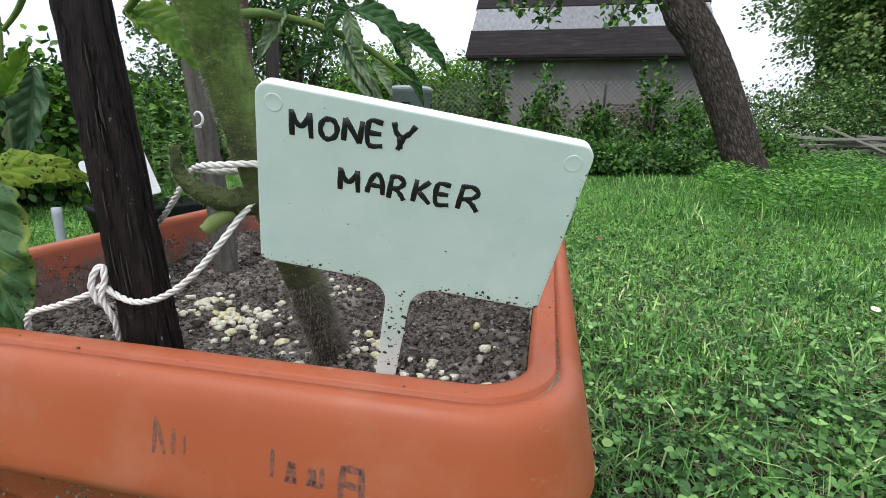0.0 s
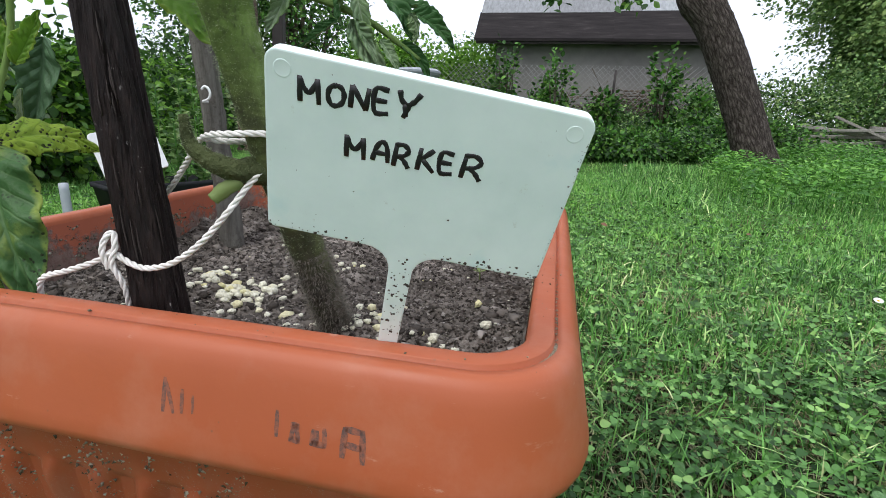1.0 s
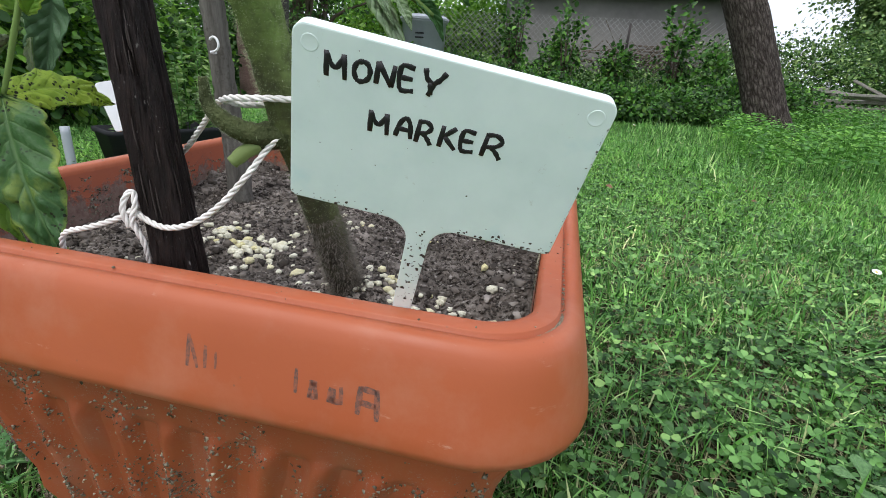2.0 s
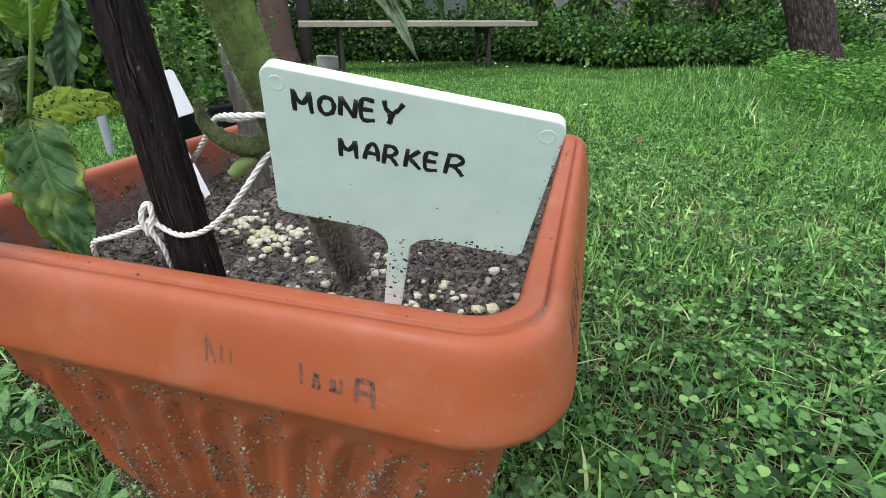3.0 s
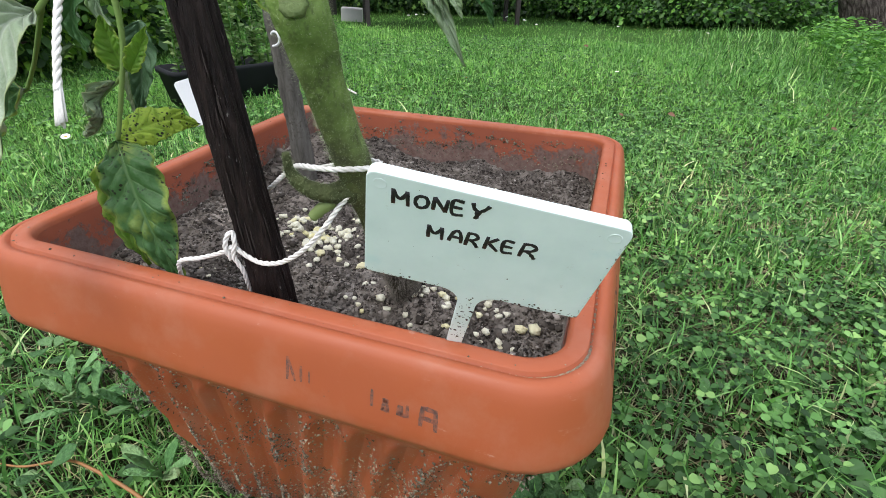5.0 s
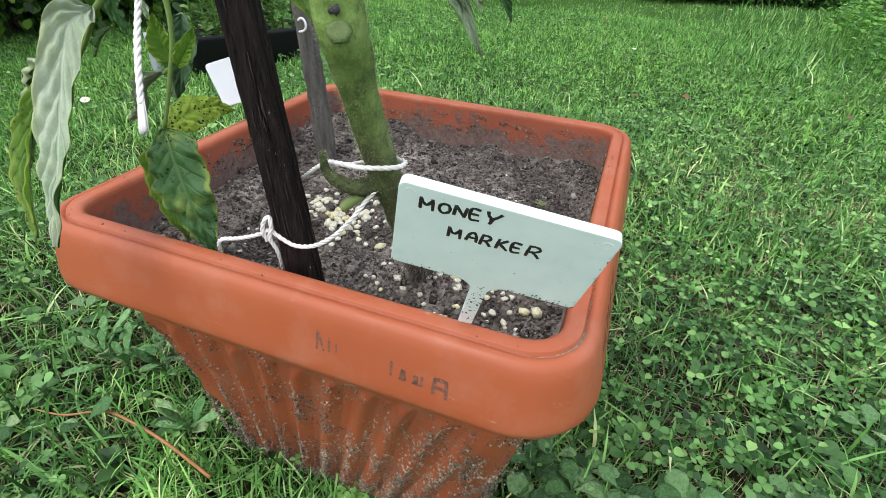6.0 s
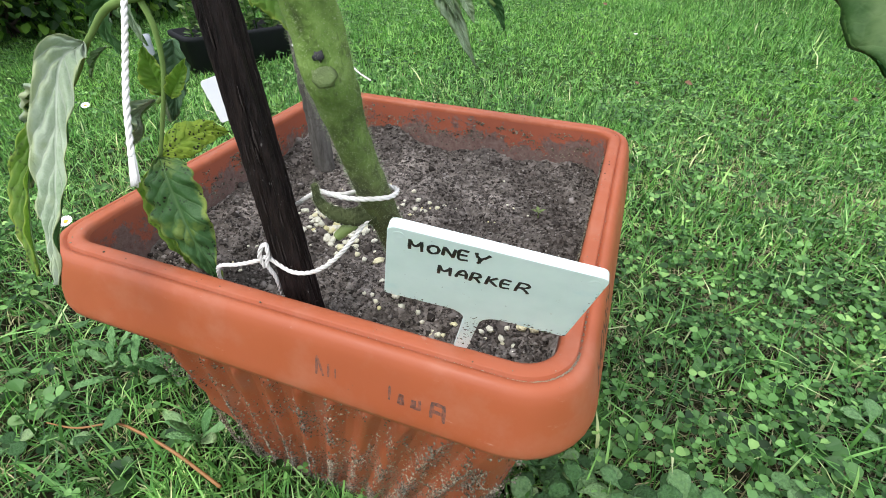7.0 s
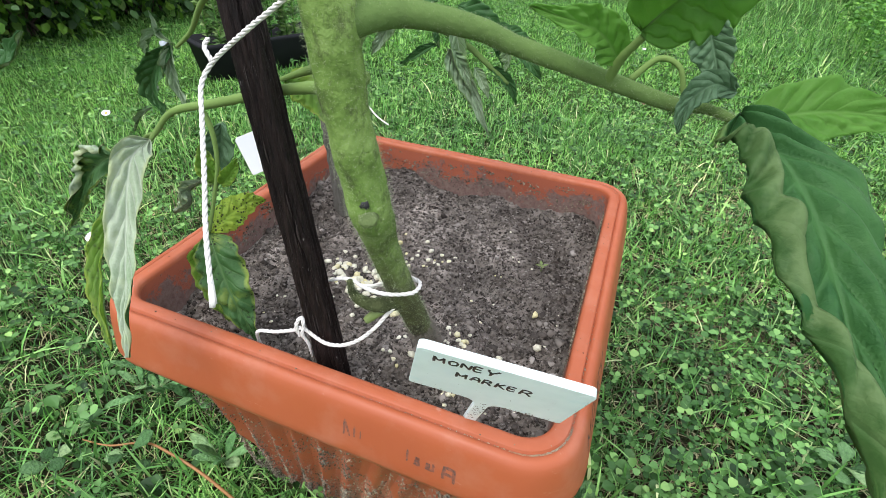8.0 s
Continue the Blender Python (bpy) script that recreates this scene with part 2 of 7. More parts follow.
def bark_mat():
    s = Nodes("rough_tree_bark")
    uv = s.n.new("ShaderNodeUVMap").outputs[0]

    def along(sx, sy):
        m = s.n.new("ShaderNodeMapping")
        s.l.new(uv, m.inputs["Vector"])
        m.inputs["Scale"].default_value = (sx, sy, 1.0)
        return m.outputs[0]

    v = s.voronoi(26, "DISTANCE_TO_EDGE", "Distance", along(1.7, 0.55))
    n = s.noise(30, 6, 0.75, along(1.7, 0.4))
    fine = s.noise(90, 6, 0.75, along(1.0, 0.5))
    plates = s.math("ADD", s.math("MULTIPLY", v, 0.7), s.math("MULTIPLY", n, 0.9))
    crack = s.ramp(plates, [(0.42, 0.0), (0.85, 1.0)])
    c = s.ramp(fine, [(0.3, (0.1, 0.082, 0.07)), (0.7, (0.27, 0.235, 0.21))])
    c = s.mix(crack, (0.035, 0.027, 0.023), c)
    return s.done(c, 0.92, s.bump(s.math("ADD", crack, s.math("MULTIPLY", fine, 0.5)), 0.9, 0.02), spec=0.15)


M_POT, M_BODY, M_SOIL, M_CLOD = pot_plastic(), pot_body_plastic(), soil_mat(), clod_mat()
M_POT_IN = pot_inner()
M_LABEL, M_STAKE, M_GREY, M_STEM = label_plastic(), stake_wood(), grey_wood("weathered_grey_wood", 0.62), stem_mat()
M_LABEL_B = plain("white_label_plastic", (0.74, 0.76, 0.76), 0.4, 0.04)
M_NODE = plain("pale_green_stub", (0.125, 0.175, 0.055), 0.7, 0.5, 400, 0.5, 0.001)
M_INK = plain("black_marker_ink", (0.012, 0.011, 0.013), 0.5, 0.3, 300)
def faded_mat():
    s = Nodes("faded_marker_ink")
    c = s.ramp(s.noise(500, 4, 0.7), [(0.38, (0.085, 0.05, 0.042)), (0.62, (0.27, 0.085, 0.045))])
    return s.done(c, 0.6)


M_FADED = faded_mat()
M_FADED_INK = plain("worn_black_ink", (0.045, 0.028, 0.026), 0.6, 0.4, 300)
M_DUST = leafy("pale_dust", [(0.0, (0.3, 0.26, 0.23)), (1.0, (0.5, 0.45, 0.42))], 0.95, 0.0, 0.1)
M_LITTER = leafy("dead_grass_litter", [(0.0, (0.07, 0.05, 0.04)), (0.6, (0.16, 0.125, 0.095)), (1.0, (0.34, 0.29, 0.2))], 0.8, 0.0, 0.2)
M_DIRT = plain("dark_dirt_speck", (0.05, 0.038, 0.03), 0.9, 0.4, 500)
M_LEAF = leaf_mat("tomato_leaf_upper", (0.03, 0.1, 0.028), (0.055, 0.15, 0.04), (0.1, 0.21, 0.07))
# lighter copy of the leaf green: light coming through is put into the colour
M_LEAF_LIT = leaf_mat("tomato_leaf_backlit", (0.085, 0.23, 0.035), (0.14, 0.31, 0.055), (0.22, 0.42, 0.11), trans=0.5, glow=(0.31, 0.53, 0.16), gloss=0.2)
M_LEAF_UNDER = leaf_mat("tomato_leaf_underside", (0.17, 0.28, 0.13), (0.38, 0.48, 0.33), (0.46, 0.56, 0.4), edge=(0.16, 0.27, 0.08))
M_LEAF_WILT = leaf_mat("wilted_grey_green_leaf", (0.24, 0.34, 0.19), (0.5, 0.57, 0.43), (0.63, 0.69, 0.56), edge=(0.4, 0.47, 0.24), gloss=0.2)
M_LEAF_YELLOW = leaf_mat("yellowed_tomato_leaf", (0.16, 0.31, 0.03), (0.44, 0.56, 0.065), (0.24, 0.38, 0.05), (0.012, 0.014, 0.006), trans=0.4, spot=(0.4, 0.5))
M_LEAF_SPOT = leaf_mat("spotted_tomato_leaf", (0.07, 0.16, 0.02), (0.15, 0.27, 0.04), (0.16, 0.28, 0.06), (0.015, 0.02, 0.008), trans=0.5, edge=(0.3, 0.37, 0.06), spot=(0.46, 0.54), glow=(0.45, 0.66, 0.2))
M_LEAF_BLUE = leaf_mat("blue_green_tomato_leaf", (0.07, 0.15, 0.07), (0.12, 0.22, 0.11), (0.15, 0.25, 0.14), trans=0.3)
M_LEAF_EDGE = leaf_mat("ageing_tomato_leaf", (0.03, 0.09, 0.025), (0.06, 0.15, 0.04), (0.13, 0.23, 0.08), (0.015, 0.022, 0.008), edge=(0.27, 0.35, 0.06), spot=(0.52, 0.6), margin=0.63)
M_LEAF_BIG = leaf_mat("large_tomato_leaf", (0.022, 0.08, 0.022), (0.05, 0.135, 0.036), (0.065, 0.16, 0.05), edge=(0.12, 0.19, 0.05), one_side=True, gloss=0.12, trans=0.15)
M_LEAF_TURNED = leaf_mat("yellow_green_leaf_underside", (0.028, 0.078, 0.018), (0.062, 0.135, 0.036), (0.1, 0.18, 0.065), edge=(0.12, 0.19, 0.07), gloss=0.12)
M_PETIOLE = plain("green_leaf_stalk", (0.14, 0.22, 0.06), 0.8, 0.25, 90, 0.3, 0.001, spec=0.15)
M_BRANCH = plain("fuzzy_green_branch", (0.115, 0.185, 0.055), 0.9, 0.35, 130, 0.5, 0.0015, spec=0.1)
M_SHOOT = plain("dull_green_shoot", (0.07, 0.085, 0.033), 0.8, 0.6, 130, 0.9, 0.003, spec=0.2)
M_STUB = plain("cut_green_stub", (0.13, 0.18, 0.05), 0.7, 0.25, 90, 0.3, 0.001)
M_ROPE = rope_mat()
M_HAIR = plain("pale_stem_hair", (0.3, 0.36, 0.2), 0.7, 0.2, 100)
M_HAIR_GREY = plain("grey_stem_hair", (0.17, 0.15, 0.12), 0.8, 0.25, 100)
def granule_mat():
    s = Nodes("cream_granule")
    c = s.ramp(s.each(), [(0.0, (0.76, 0.73, 0.56)), (0.6, (0.83, 0.81, 0.66)), (0.82, (0.8, 0.75, 0.48)), (1.0, (0.76, 0.7, 0.36))])
    return s.done(c, 0.9, s.bump(s.noise(3, 4), 0.5, 0.2), spec=0.15)


M_GRAIN = granule_mat()
M_GRIT = leafy("grey_splashed_grit", [(0.0, (0.075, 0.06, 0.05)), (0.5, (0.21, 0.18, 0.16)), (1.0, (0.4, 0.37, 0.345))], 0.95, 0.0, 0.1)
M_BARK = bark_mat()
M_GRASS = leafy("lawn_grass", [(0.0, (0.022, 0.078, 0.017)), (0.35, (0.095, 0.27, 0.06)), (0.7, (0.21, 0.47, 0.13)), (0.95, (0.37, 0.61, 0.23)), (1.0, (0.76, 0.77, 0.5))], 0.42, 0.14, 0.3)
M_GRASS_FAR = leafy("lawn_grass_far", [(0.0, (0.08, 0.235, 0.05)), (0.5, (0.18, 0.43, 0.1)), (1.0, (0.37, 0.62, 0.21))], 0.5, 0.25, 0.3, 0.8)
M_CLOVER = leafy("clover_leaf", [(0.0, (0.012, 0.042, 0.01)), (0.3, (0.053, 0.138, 0.036)), (0.7, (0.12, 0.27, 0.08)), (0.92, (0.2, 0.39, 0.135)), (1.0, (0.32, 0.51, 0.18))], 0.5, 0.1, 0.26)
M_WEED = leafy("broad_weed_leaf", [(0.0, (0.018, 0.052, 0.013)), (0.5, (0.065, 0.165, 0.045)), (0.9, (0.15, 0.295, 0.105)), (1.0, (0.27, 0.41, 0.18))], 0.46, 0.1, 0.28)
def rosette_mat(name, k=1.0):
    s = Nodes(name)
    c = s.ramp(s.each(), [(0.0, (0.032 * k, 0.09 * k, 0.026 * k)), (0.5, (0.083 * k, 0.2 * k, 0.066 * k)), (0.88, (0.165 * k, 0.31 * k, 0.125 * k)), (1.0, (0.29, 0.43, 0.2))])
    vein = s.ramp(s.noise(9, 4, 0.6), [(0.35, (0.8, 0.82, 0.8)), (0.68, (1.2, 1.16, 1.1))])
    return s.done(s.mix(1.0, c, vein, "MULTIPLY"), 0.42, s.bump(s.noise(14, 4), 0.5, 0.03), 0, 0.3, 0.1)


M_ROSETTE, M_ROSETTE_PALE = rosette_mat("rosette_leaf"), rosette_mat("pale_weed_leaf", 1.5)
M_STRAW = leafy("dry_straw", [(0.0, (0.24, 0.2, 0.12)), (1.0, (0.62, 0.57, 0.4))], 0.7, 0.1)
M_BUSH = leafy("shrub_leaf", [(0.0, (0.014, 0.045, 0.012)), (0.5, (0.036, 0.1, 0.022)), (0.88, (0.09, 0.2, 0.042)), (1.0, (0.19, 0.33, 0.07))], 0.5, 0.25, 0.3, 0.5)
# yellow-green copy of the shrub leaf, its sunlit look held in the colour
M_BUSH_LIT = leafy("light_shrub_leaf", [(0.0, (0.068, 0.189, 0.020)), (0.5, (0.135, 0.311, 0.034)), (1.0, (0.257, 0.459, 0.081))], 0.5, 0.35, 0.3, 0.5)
M_TREELEAF = leafy("tree_leaf", [(0.0, (0.081, 0.168, 0.058)), (0.5, (0.174, 0.300, 0.116)), (1.0, (0.348, 0.480, 0.209))], 0.55, 0.25, 0.3, 0.5)
M_HERB = leafy("ground_herb_leaf", [(0.0, (0.042, 0.14, 0.026)), (0.6, (0.11, 0.3, 0.052)), (1.0, (0.22, 0.45, 0.1))], 0.5, 0.3, 0.3, 0.9)
M_TWIG = plain("shrub_twig", (0.09, 0.07, 0.05), 0.85, 0.25, 60)
M_PETAL = plain("white_petal", (0.8, 0.8, 0.8), 0.6, 0.03, 200)
M_YOLK = plain("yellow_flower_centre", (0.6, 0.42, 0.03), 0.7, 0.15, 400)
M_BROWN = plain("dead_brown_leaf", (0.15, 0.075, 0.04), 0.8, 0.3, 120)
M_ORANGE = plain("orange_brown_twig", (0.3, 0.14, 0.045), 0.55, 0.25, 150)
M_BLACK = plain("black_plastic", (0.014, 0.015, 0.017), 0.75, 0.25, 30, spec=0.2)
M_BIN = plain("grey_plastic", (0.33, 0.36, 0.39), 0.5, 0.12, 25)
M_WALL = plain("grey_render", (0.2, 0.195, 0.182), 0.95, 0.28, 7, 0.4, 0.006, spec=0.2)
def felt_mat():
    s = Nodes("brown_roofing_felt")
    c = s.ramp(s.noise(5, 6, 0.7, stretch=(0.35, 2.5, 2.5)), [(0.3, (0.014, 0.0125, 0.013)), (0.6, (0.03, 0.0265, 0.0265)), (0.8, (0.062, 0.056, 0.055))])
    return s.done(c, 0.95, s.bump(s.noise(30, 5), 0.4, 0.006), spec=0.1)


M_ROOF = felt_mat()
def sheet_mat():
    s = Nodes("pale_roofing_sheet")
    c = s.ramp(s.each(), [(0.0, (0.17, 0.175, 0.18)), (1.0, (0.36, 0.385, 0.4))])
    st = s.ramp(s.noise(7, 6, 0.7, stretch=(3, 1, 1)), [(0.3, (0.6, 0.6, 0.6)), (0.7, (1.15, 1.15, 1.15))])
    return s.done(s.mix(1.0, c, st, "MULTIPLY"), 0.7, s.bump(s.noise(40, 4), 0.4, 0.004))


M_SHEET = sheet_mat()
M_WIRE = plain("galvanised_wire", (0.2, 0.2, 0.19), 0.5, 0.2, 50, metal=0.6)
M_SPLINTER = plain("raised_brown_splinter", (0.022, 0.014, 0.011), 0.8, 0.3, 300)
M_PLANK = grey_wood("weathered_plank_wood", 1.5)
M_TRUNK2 = plain("reddish_bark", (0.115, 0.072, 0.058), 0.9, 0.35, 14, 0.9, 0.015)
M_DARKWOOD = plain("dark_painted_timber", (0.03, 0.024, 0.022), 0.7, 0.3, 20)
M_BENCHTOP = plain("weathered_bench_board", (0.3, 0.28, 0.22), 0.85, 0.25, 14)
M_BLOCK = plain("pale_concrete", (0.5, 0.5, 0.48), 0.9, 0.15, 20)


def ground_mat():
    s = Nodes("lawn_soil")
    c = s.ramp(s.noise(28, 6, 0.7), [(0.3, (0.01, 0.01, 0.006)), (0.55, (0.03, 0.03, 0.016)), (0.8, (0.1, 0.085, 0.055))])
    big = s.ramp(s.noise(1.4, 3), [(0.35, (0.7, 0.85, 0.6)), (0.65, (1.1, 1.15, 0.9))])
    c = s.mix(1.0, c, big, "MULTIPLY")
    # close-mown turf past the trodden ground about the planter
    turf = s.ramp(s.noise(70, 6, 0.75), [(0.3, (0.028, 0.064, 0.016)), (0.55, (0.064, 0.135, 0.033)), (0.8, (0.12, 0.21, 0.06))])
    turf = s.mix(1.0, turf, big, "MULTIPLY")
    far = s.n.new("ShaderNodeVectorMath")
    far.operation = "LENGTH"
    s.l.new(s.co, far.inputs[0])
    r = s.math("ADD", s.math("MULTIPLY", far.outputs["Value"], 0.25), s.math("MULTIPLY", s.noise(2.5, 4), 0.3))
    c = s.mix(s.ramp(r, [(0.34, 0.0), (0.6, 1.0)]), c, turf)
    return s.done(c, 0.95, s.bump(s.noise(60, 6, 0.7), 0.8, 0.02), spec=0.1)


M_GROUND = ground_mat()


# ---- mesh helpers ----
RNG = np.random.RandomState(7)


def mesh(name, verts, faces, mats, smooth=False, slots=None):
    me = bpy.data.meshes.new(name)
    me.from_pydata([tuple(v) for v in verts], [], faces)
    for m in mats if isinstance(mats, (list, tuple)) else [mats]:
        me.materials.append(m)
    if smooth:
        me.polygons.foreach_set("use_smooth", [True] * len(me.polygons))
    if slots is not None:
        me.polygons.foreach_set("material_index", slots)
    me.update()
    return me


def soup(name, verts, loops, sizes, material):
    """A mesh straight from arrays: corner indices and the size of each face."""
    me = bpy.data.meshes.new(name)
    me.vertices.add(len(verts))
    me.vertices.foreach_set("co", np.asarray(verts, np.float32).ravel())
    me.loops.add(len(loops))
    me.loops.foreach_set("vertex_index", np.asarray(loops, np.int32))
    me.polygons.add(len(sizes))
    me.polygons.foreach_set("loop_start", np.concatenate([[0], np.cumsum(sizes)[:-1]]).astype(np.int32))
    me.materials.append(material)
    me.update(calc_edges=True)
    return me


def thing(name, label, category, at=(0, 0, 0), group="", kind=""):
    ob = new(name)
    ob.location = at
    ob.empty_display_size = 0.05
    return tagged(ob, label, category, group, kind)


def part(name, data, parent, label=""):
    ob = new(name, data)
    if parent is not None:
        ob.parent = parent
        base = parent
        off = Vector((0, 0, 0))
        while base is not None:
            off += base.location
            base = base.parent
        ob.location = -off
    return tagged(ob, label)


def single(name, data, label, category, group="", kind=""):
    return tagged(new(name, data), label, category, group, kind)


def spline(pts, n):
    """Catmull-Rom through the points, n samples."""
    p = np.array(pts, float)
    p = np.vstack([2 * p[0] - p[1], p, 2 * p[-1] - p[-2]])
    out = []
    for s in np.linspace(0, len(pts) - 1 - 1e-9, n):
        i, f = int(s), s - int(s)
        a, b, c, d = p[i:i + 4]
        out.append(0.5 * (2 * b + (c - a) * f + (2 * a - 5 * b + 4 * c - d) * f * f + (3 * b - a - 3 * c + d) * f ** 3))
    return np.array(out)


def frames(P):
    """Tangents and two normals carried along a path."""
    T = np.gradient(P, axis=0)
    T /= np.linalg.norm(T, axis=1, keepdims=True) + 1e-12
    ref = np.array([0, 0, 1.0]) if abs(T[0][2]) < 0.9 else np.array([1.0, 0, 0])
    N = np.empty_like(T)
    n = ref - T[0] * (ref @ T[0])
    for i, t in enumerate(T):
        n = n - t * (n @ t)
        n /= np.linalg.norm(n)
        N[i] = n
    return T, N, np.cross(T, N)


def tube_arrays(P, radii, sides=10, lump=0.0, seed=0, caps=True):
    P = np.asarray(P, float)
    radii = np.broadcast_to(np.asarray(radii, float), (len(P),))
    T, N, B = frames(P)
    a = np.linspace(0, 2 * np.pi, sides, endpoint=False)
    rs = np.random.RandomState(seed)
    r = radii[:, None] * (1 + lump * rs.uniform(-1, 1, (len(P), sides)))
    V = P[:, None] + r[..., None] * (np.cos(a)[None, :, None] * N[:, None] + np.sin(a)[None, :, None] * B[:, None])
    V = V.reshape(-1, 3)
    Fc = []
    for i in range(len(P) - 1):
        for j in range(sides):
            k = (j + 1) % sides
            Fc.append((i * sides + j, i * sides + k, (i + 1) * sides + k, (i + 1) * sides + j))
    if caps:
        Fc.append(tuple(range(sides - 1, -1, -1)))
        Fc.append(tuple((len(P) - 1) * sides + j for j in range(sides)))
    return V, Fc


def tube(name, pts, radii, material, sides=10, n=24, lump=0.0, seed=0):
    P = spline(pts, n)
    r = np.interp(np.linspace(0, 1, n), np.linspace(0, 1, len(radii)), radii) if isinstance(radii, (list, tuple)) else radii
    V, Fc = tube_arrays(P, r, sides, lump, seed)
    return mesh(name, V, Fc, material, True)


def join(pieces):
    V, Fc, o = [], [], 0
    for v, f in pieces:
        V.append(np.asarray(v))
        Fc += [tuple(i + o for i in q) for q in f]
        o += len(v)
    return np.vstack(V), Fc


def box_arrays(sx, sy, sz, m=None, bevel=0.0):
    """A box with rounded-off edges, standing on z = 0 before m."""
    bm = bmesh.new()
    bmesh.ops.create_cube(bm, size=1.0)
    bmesh.ops.scale(bm, vec=(sx, sy, sz), verts=bm.verts)
    bmesh.ops.translate(bm, vec=(0, 0, sz / 2), verts=bm.verts)
    if bevel:
        bmesh.ops.bevel(bm, geom=list(bm.edges), offset=bevel, segments=2, affect="EDGES", profile=0.5)
    if m is not None:
        bmesh.ops.transform(bm, matrix=m, verts=bm.verts)
    bm.verts.index_update()
    V = np.array([v.co[:] for v in bm.verts])
    Fc = [tuple(v.index for v in f.verts) for f in bm.faces]
    bm.free()
    return V, Fc


def rrect(hx, hy, r, per_side=10, per_corner=8):
    """A rounded rectangle, counter-clockwise."""
    pts = []
    for cx, cy, a0 in ((hx - r, hy - r, 0), (-hx + r, hy - r, 90), (-hx + r, -hy + r, 180), (hx - r, -hy + r, 270)):
        for k in range(per_corner + 1):
            a = radians(a0 + 90 * k / per_corner)
            pts.append((cx + r * math.cos(a), cy + r * math.sin(a)))
    full = []
    n = len(pts)
    for i in range(n):
        p, q = pts[i], pts[(i + 1) % n]
        full.append(p)
        if (i + 1) % (per_corner + 1) == 0:
            for k in range(1, per_side):
                full.append((p[0] + (q[0] - p[0]) * k / per_side, p[1] + (q[1] - p[1]) * k / per_side))
    return np.array(full)


def loft(loops, close_first=False, close_last=False):
    n = len(loops[0])
    V = np.vstack(loops)
    Fc = []
    for i in range(len(loops) - 1):
        for j in range(n):
            k = (j + 1) % n
            Fc.append((i * n + j, i * n + k, (i + 1) * n + k, (i + 1) * n + j))
    if close_first:
        Fc.append(tuple(range(n - 1, -1, -1)))
    if close_last:
        Fc.append(tuple((len(loops) - 1) * n + j for j in range(n)))
    return V, Fc


# ---- ground ----
def ground_z(x, y):
    x, y = np.asarray(x, float), np.asarray(y, float)
    r = np.hypot(x, y)
    bumps = 0.012 * np.sin(x * 3.1 + 1.0) * np.sin(y * 2.7 + 0.4) + 0.006 * np.sin(x * 8.3) * np.cos(y * 7.1)
    return bumps * np.clip((r - 0.25) / 0.5, 0, 1)


def build_ground():
    ax = np.concatenate([[-600, -200, -80, -40], np.linspace(-20, -3, 30), np.linspace(-2.9, 3.9, 90), np.linspace(4, 20, 30), [40, 80, 200, 600]])
    ay = np.concatenate([[-600, -200, -80, -30], np.linspace(-10, -1.5, 20), np.linspace(-1.4, 4.9, 90), np.linspace(5, 20, 30), [40, 80, 200, 600]])
    X, Y = np.meshgrid(ax, ay)
    V = np.stack([X, Y, ground_z(X, Y)], -1).reshape(-1, 3)
    w = len(ax)
    Fc = [(j * w + i, j * w + i + 1, (j + 1) * w + i + 1, (j + 1) * w + i) for j in range(len(ay) - 1) for i in range(w - 1)]
    single("ground", mesh("ground", V, Fc, M_GROUND, True), "flat garden ground of dark soil under a mown lawn", "lawn", kind="structure")


build_ground()

# ---- handwriting: capitals as pen strokes in a unit box ----
GLYPHS = {
    "M": [[(0.06, 0), (0.0, 1)], [(0.0, 0.95), (0.28, 0.52), (0.55, 0.42), (0.9, 0.92)], [(0.88, 1), (1, 0)]],
    "O": [[(0.5, 1), (0.15, 0.85), (0, 0.45), (0.2, 0.05), (0.55, 0), (0.9, 0.2), (1, 0.6), (0.8, 0.92), (0.45, 1)]],
    "N": [[(0, 0), (0.02, 1)], [(0.02, 1), (0.9, 0)], [(0.9, 0), (1, 1)]],
    "E": [[(0.9, 1), (0, 0.97), (0.05, 0), (1, 0.02)], [(0.02, 0.5), (0.85, 0.52)]],
    "Y": [[(0, 1), (0.15, 0.65), (0.5, 0.5)], [(1, 1.0), (0.75, 0.7), (0.5, 0.5), (0.3, 0.05)], [(0.32, 0.55), (0.42, 0.1)]],
    "A": [[(0, 0), (0.15, 0.6), (0.5, 1), (0.85, 0.75), (1, 0)], [(0.1, 0.42), (0.95, 0.4)]],
    "R": [[(0.02, 0), (0.1, 1)], [(0.0, 0.93), (0.55, 1), (0.9, 0.78), (0.62, 0.52), (0.12, 0.42)], [(0.4, 0.46), (0.72, 0.26), (1, 0)]],
    "K": [[(0, 0), (0.08, 1)], [(0.85, 1), (0.1, 0.45)], [(0.25, 0.5), (1, 0)]],
}

# ---- planter ----
RIM_Z, IN_X, IN_Y = 0.273, 0.150, 0.1547
OUT_X, OUT_Y, SKIRT_Z = 0.1735, 0.1775, 0.231
SOIL_Z = 0.232


def rib_wave(along, f, half, way):
    """Height of the slanting ribs, -1 to 1: narrow rounded ridges between wider hollows."""
    ph = (along + 0.045 * (1 - f) * way) / half * 6.0
    c = 0.5 + 0.5 * np.sin(ph * 2 * np.pi)
    return 2.0 * c ** 1.8 - 1.0


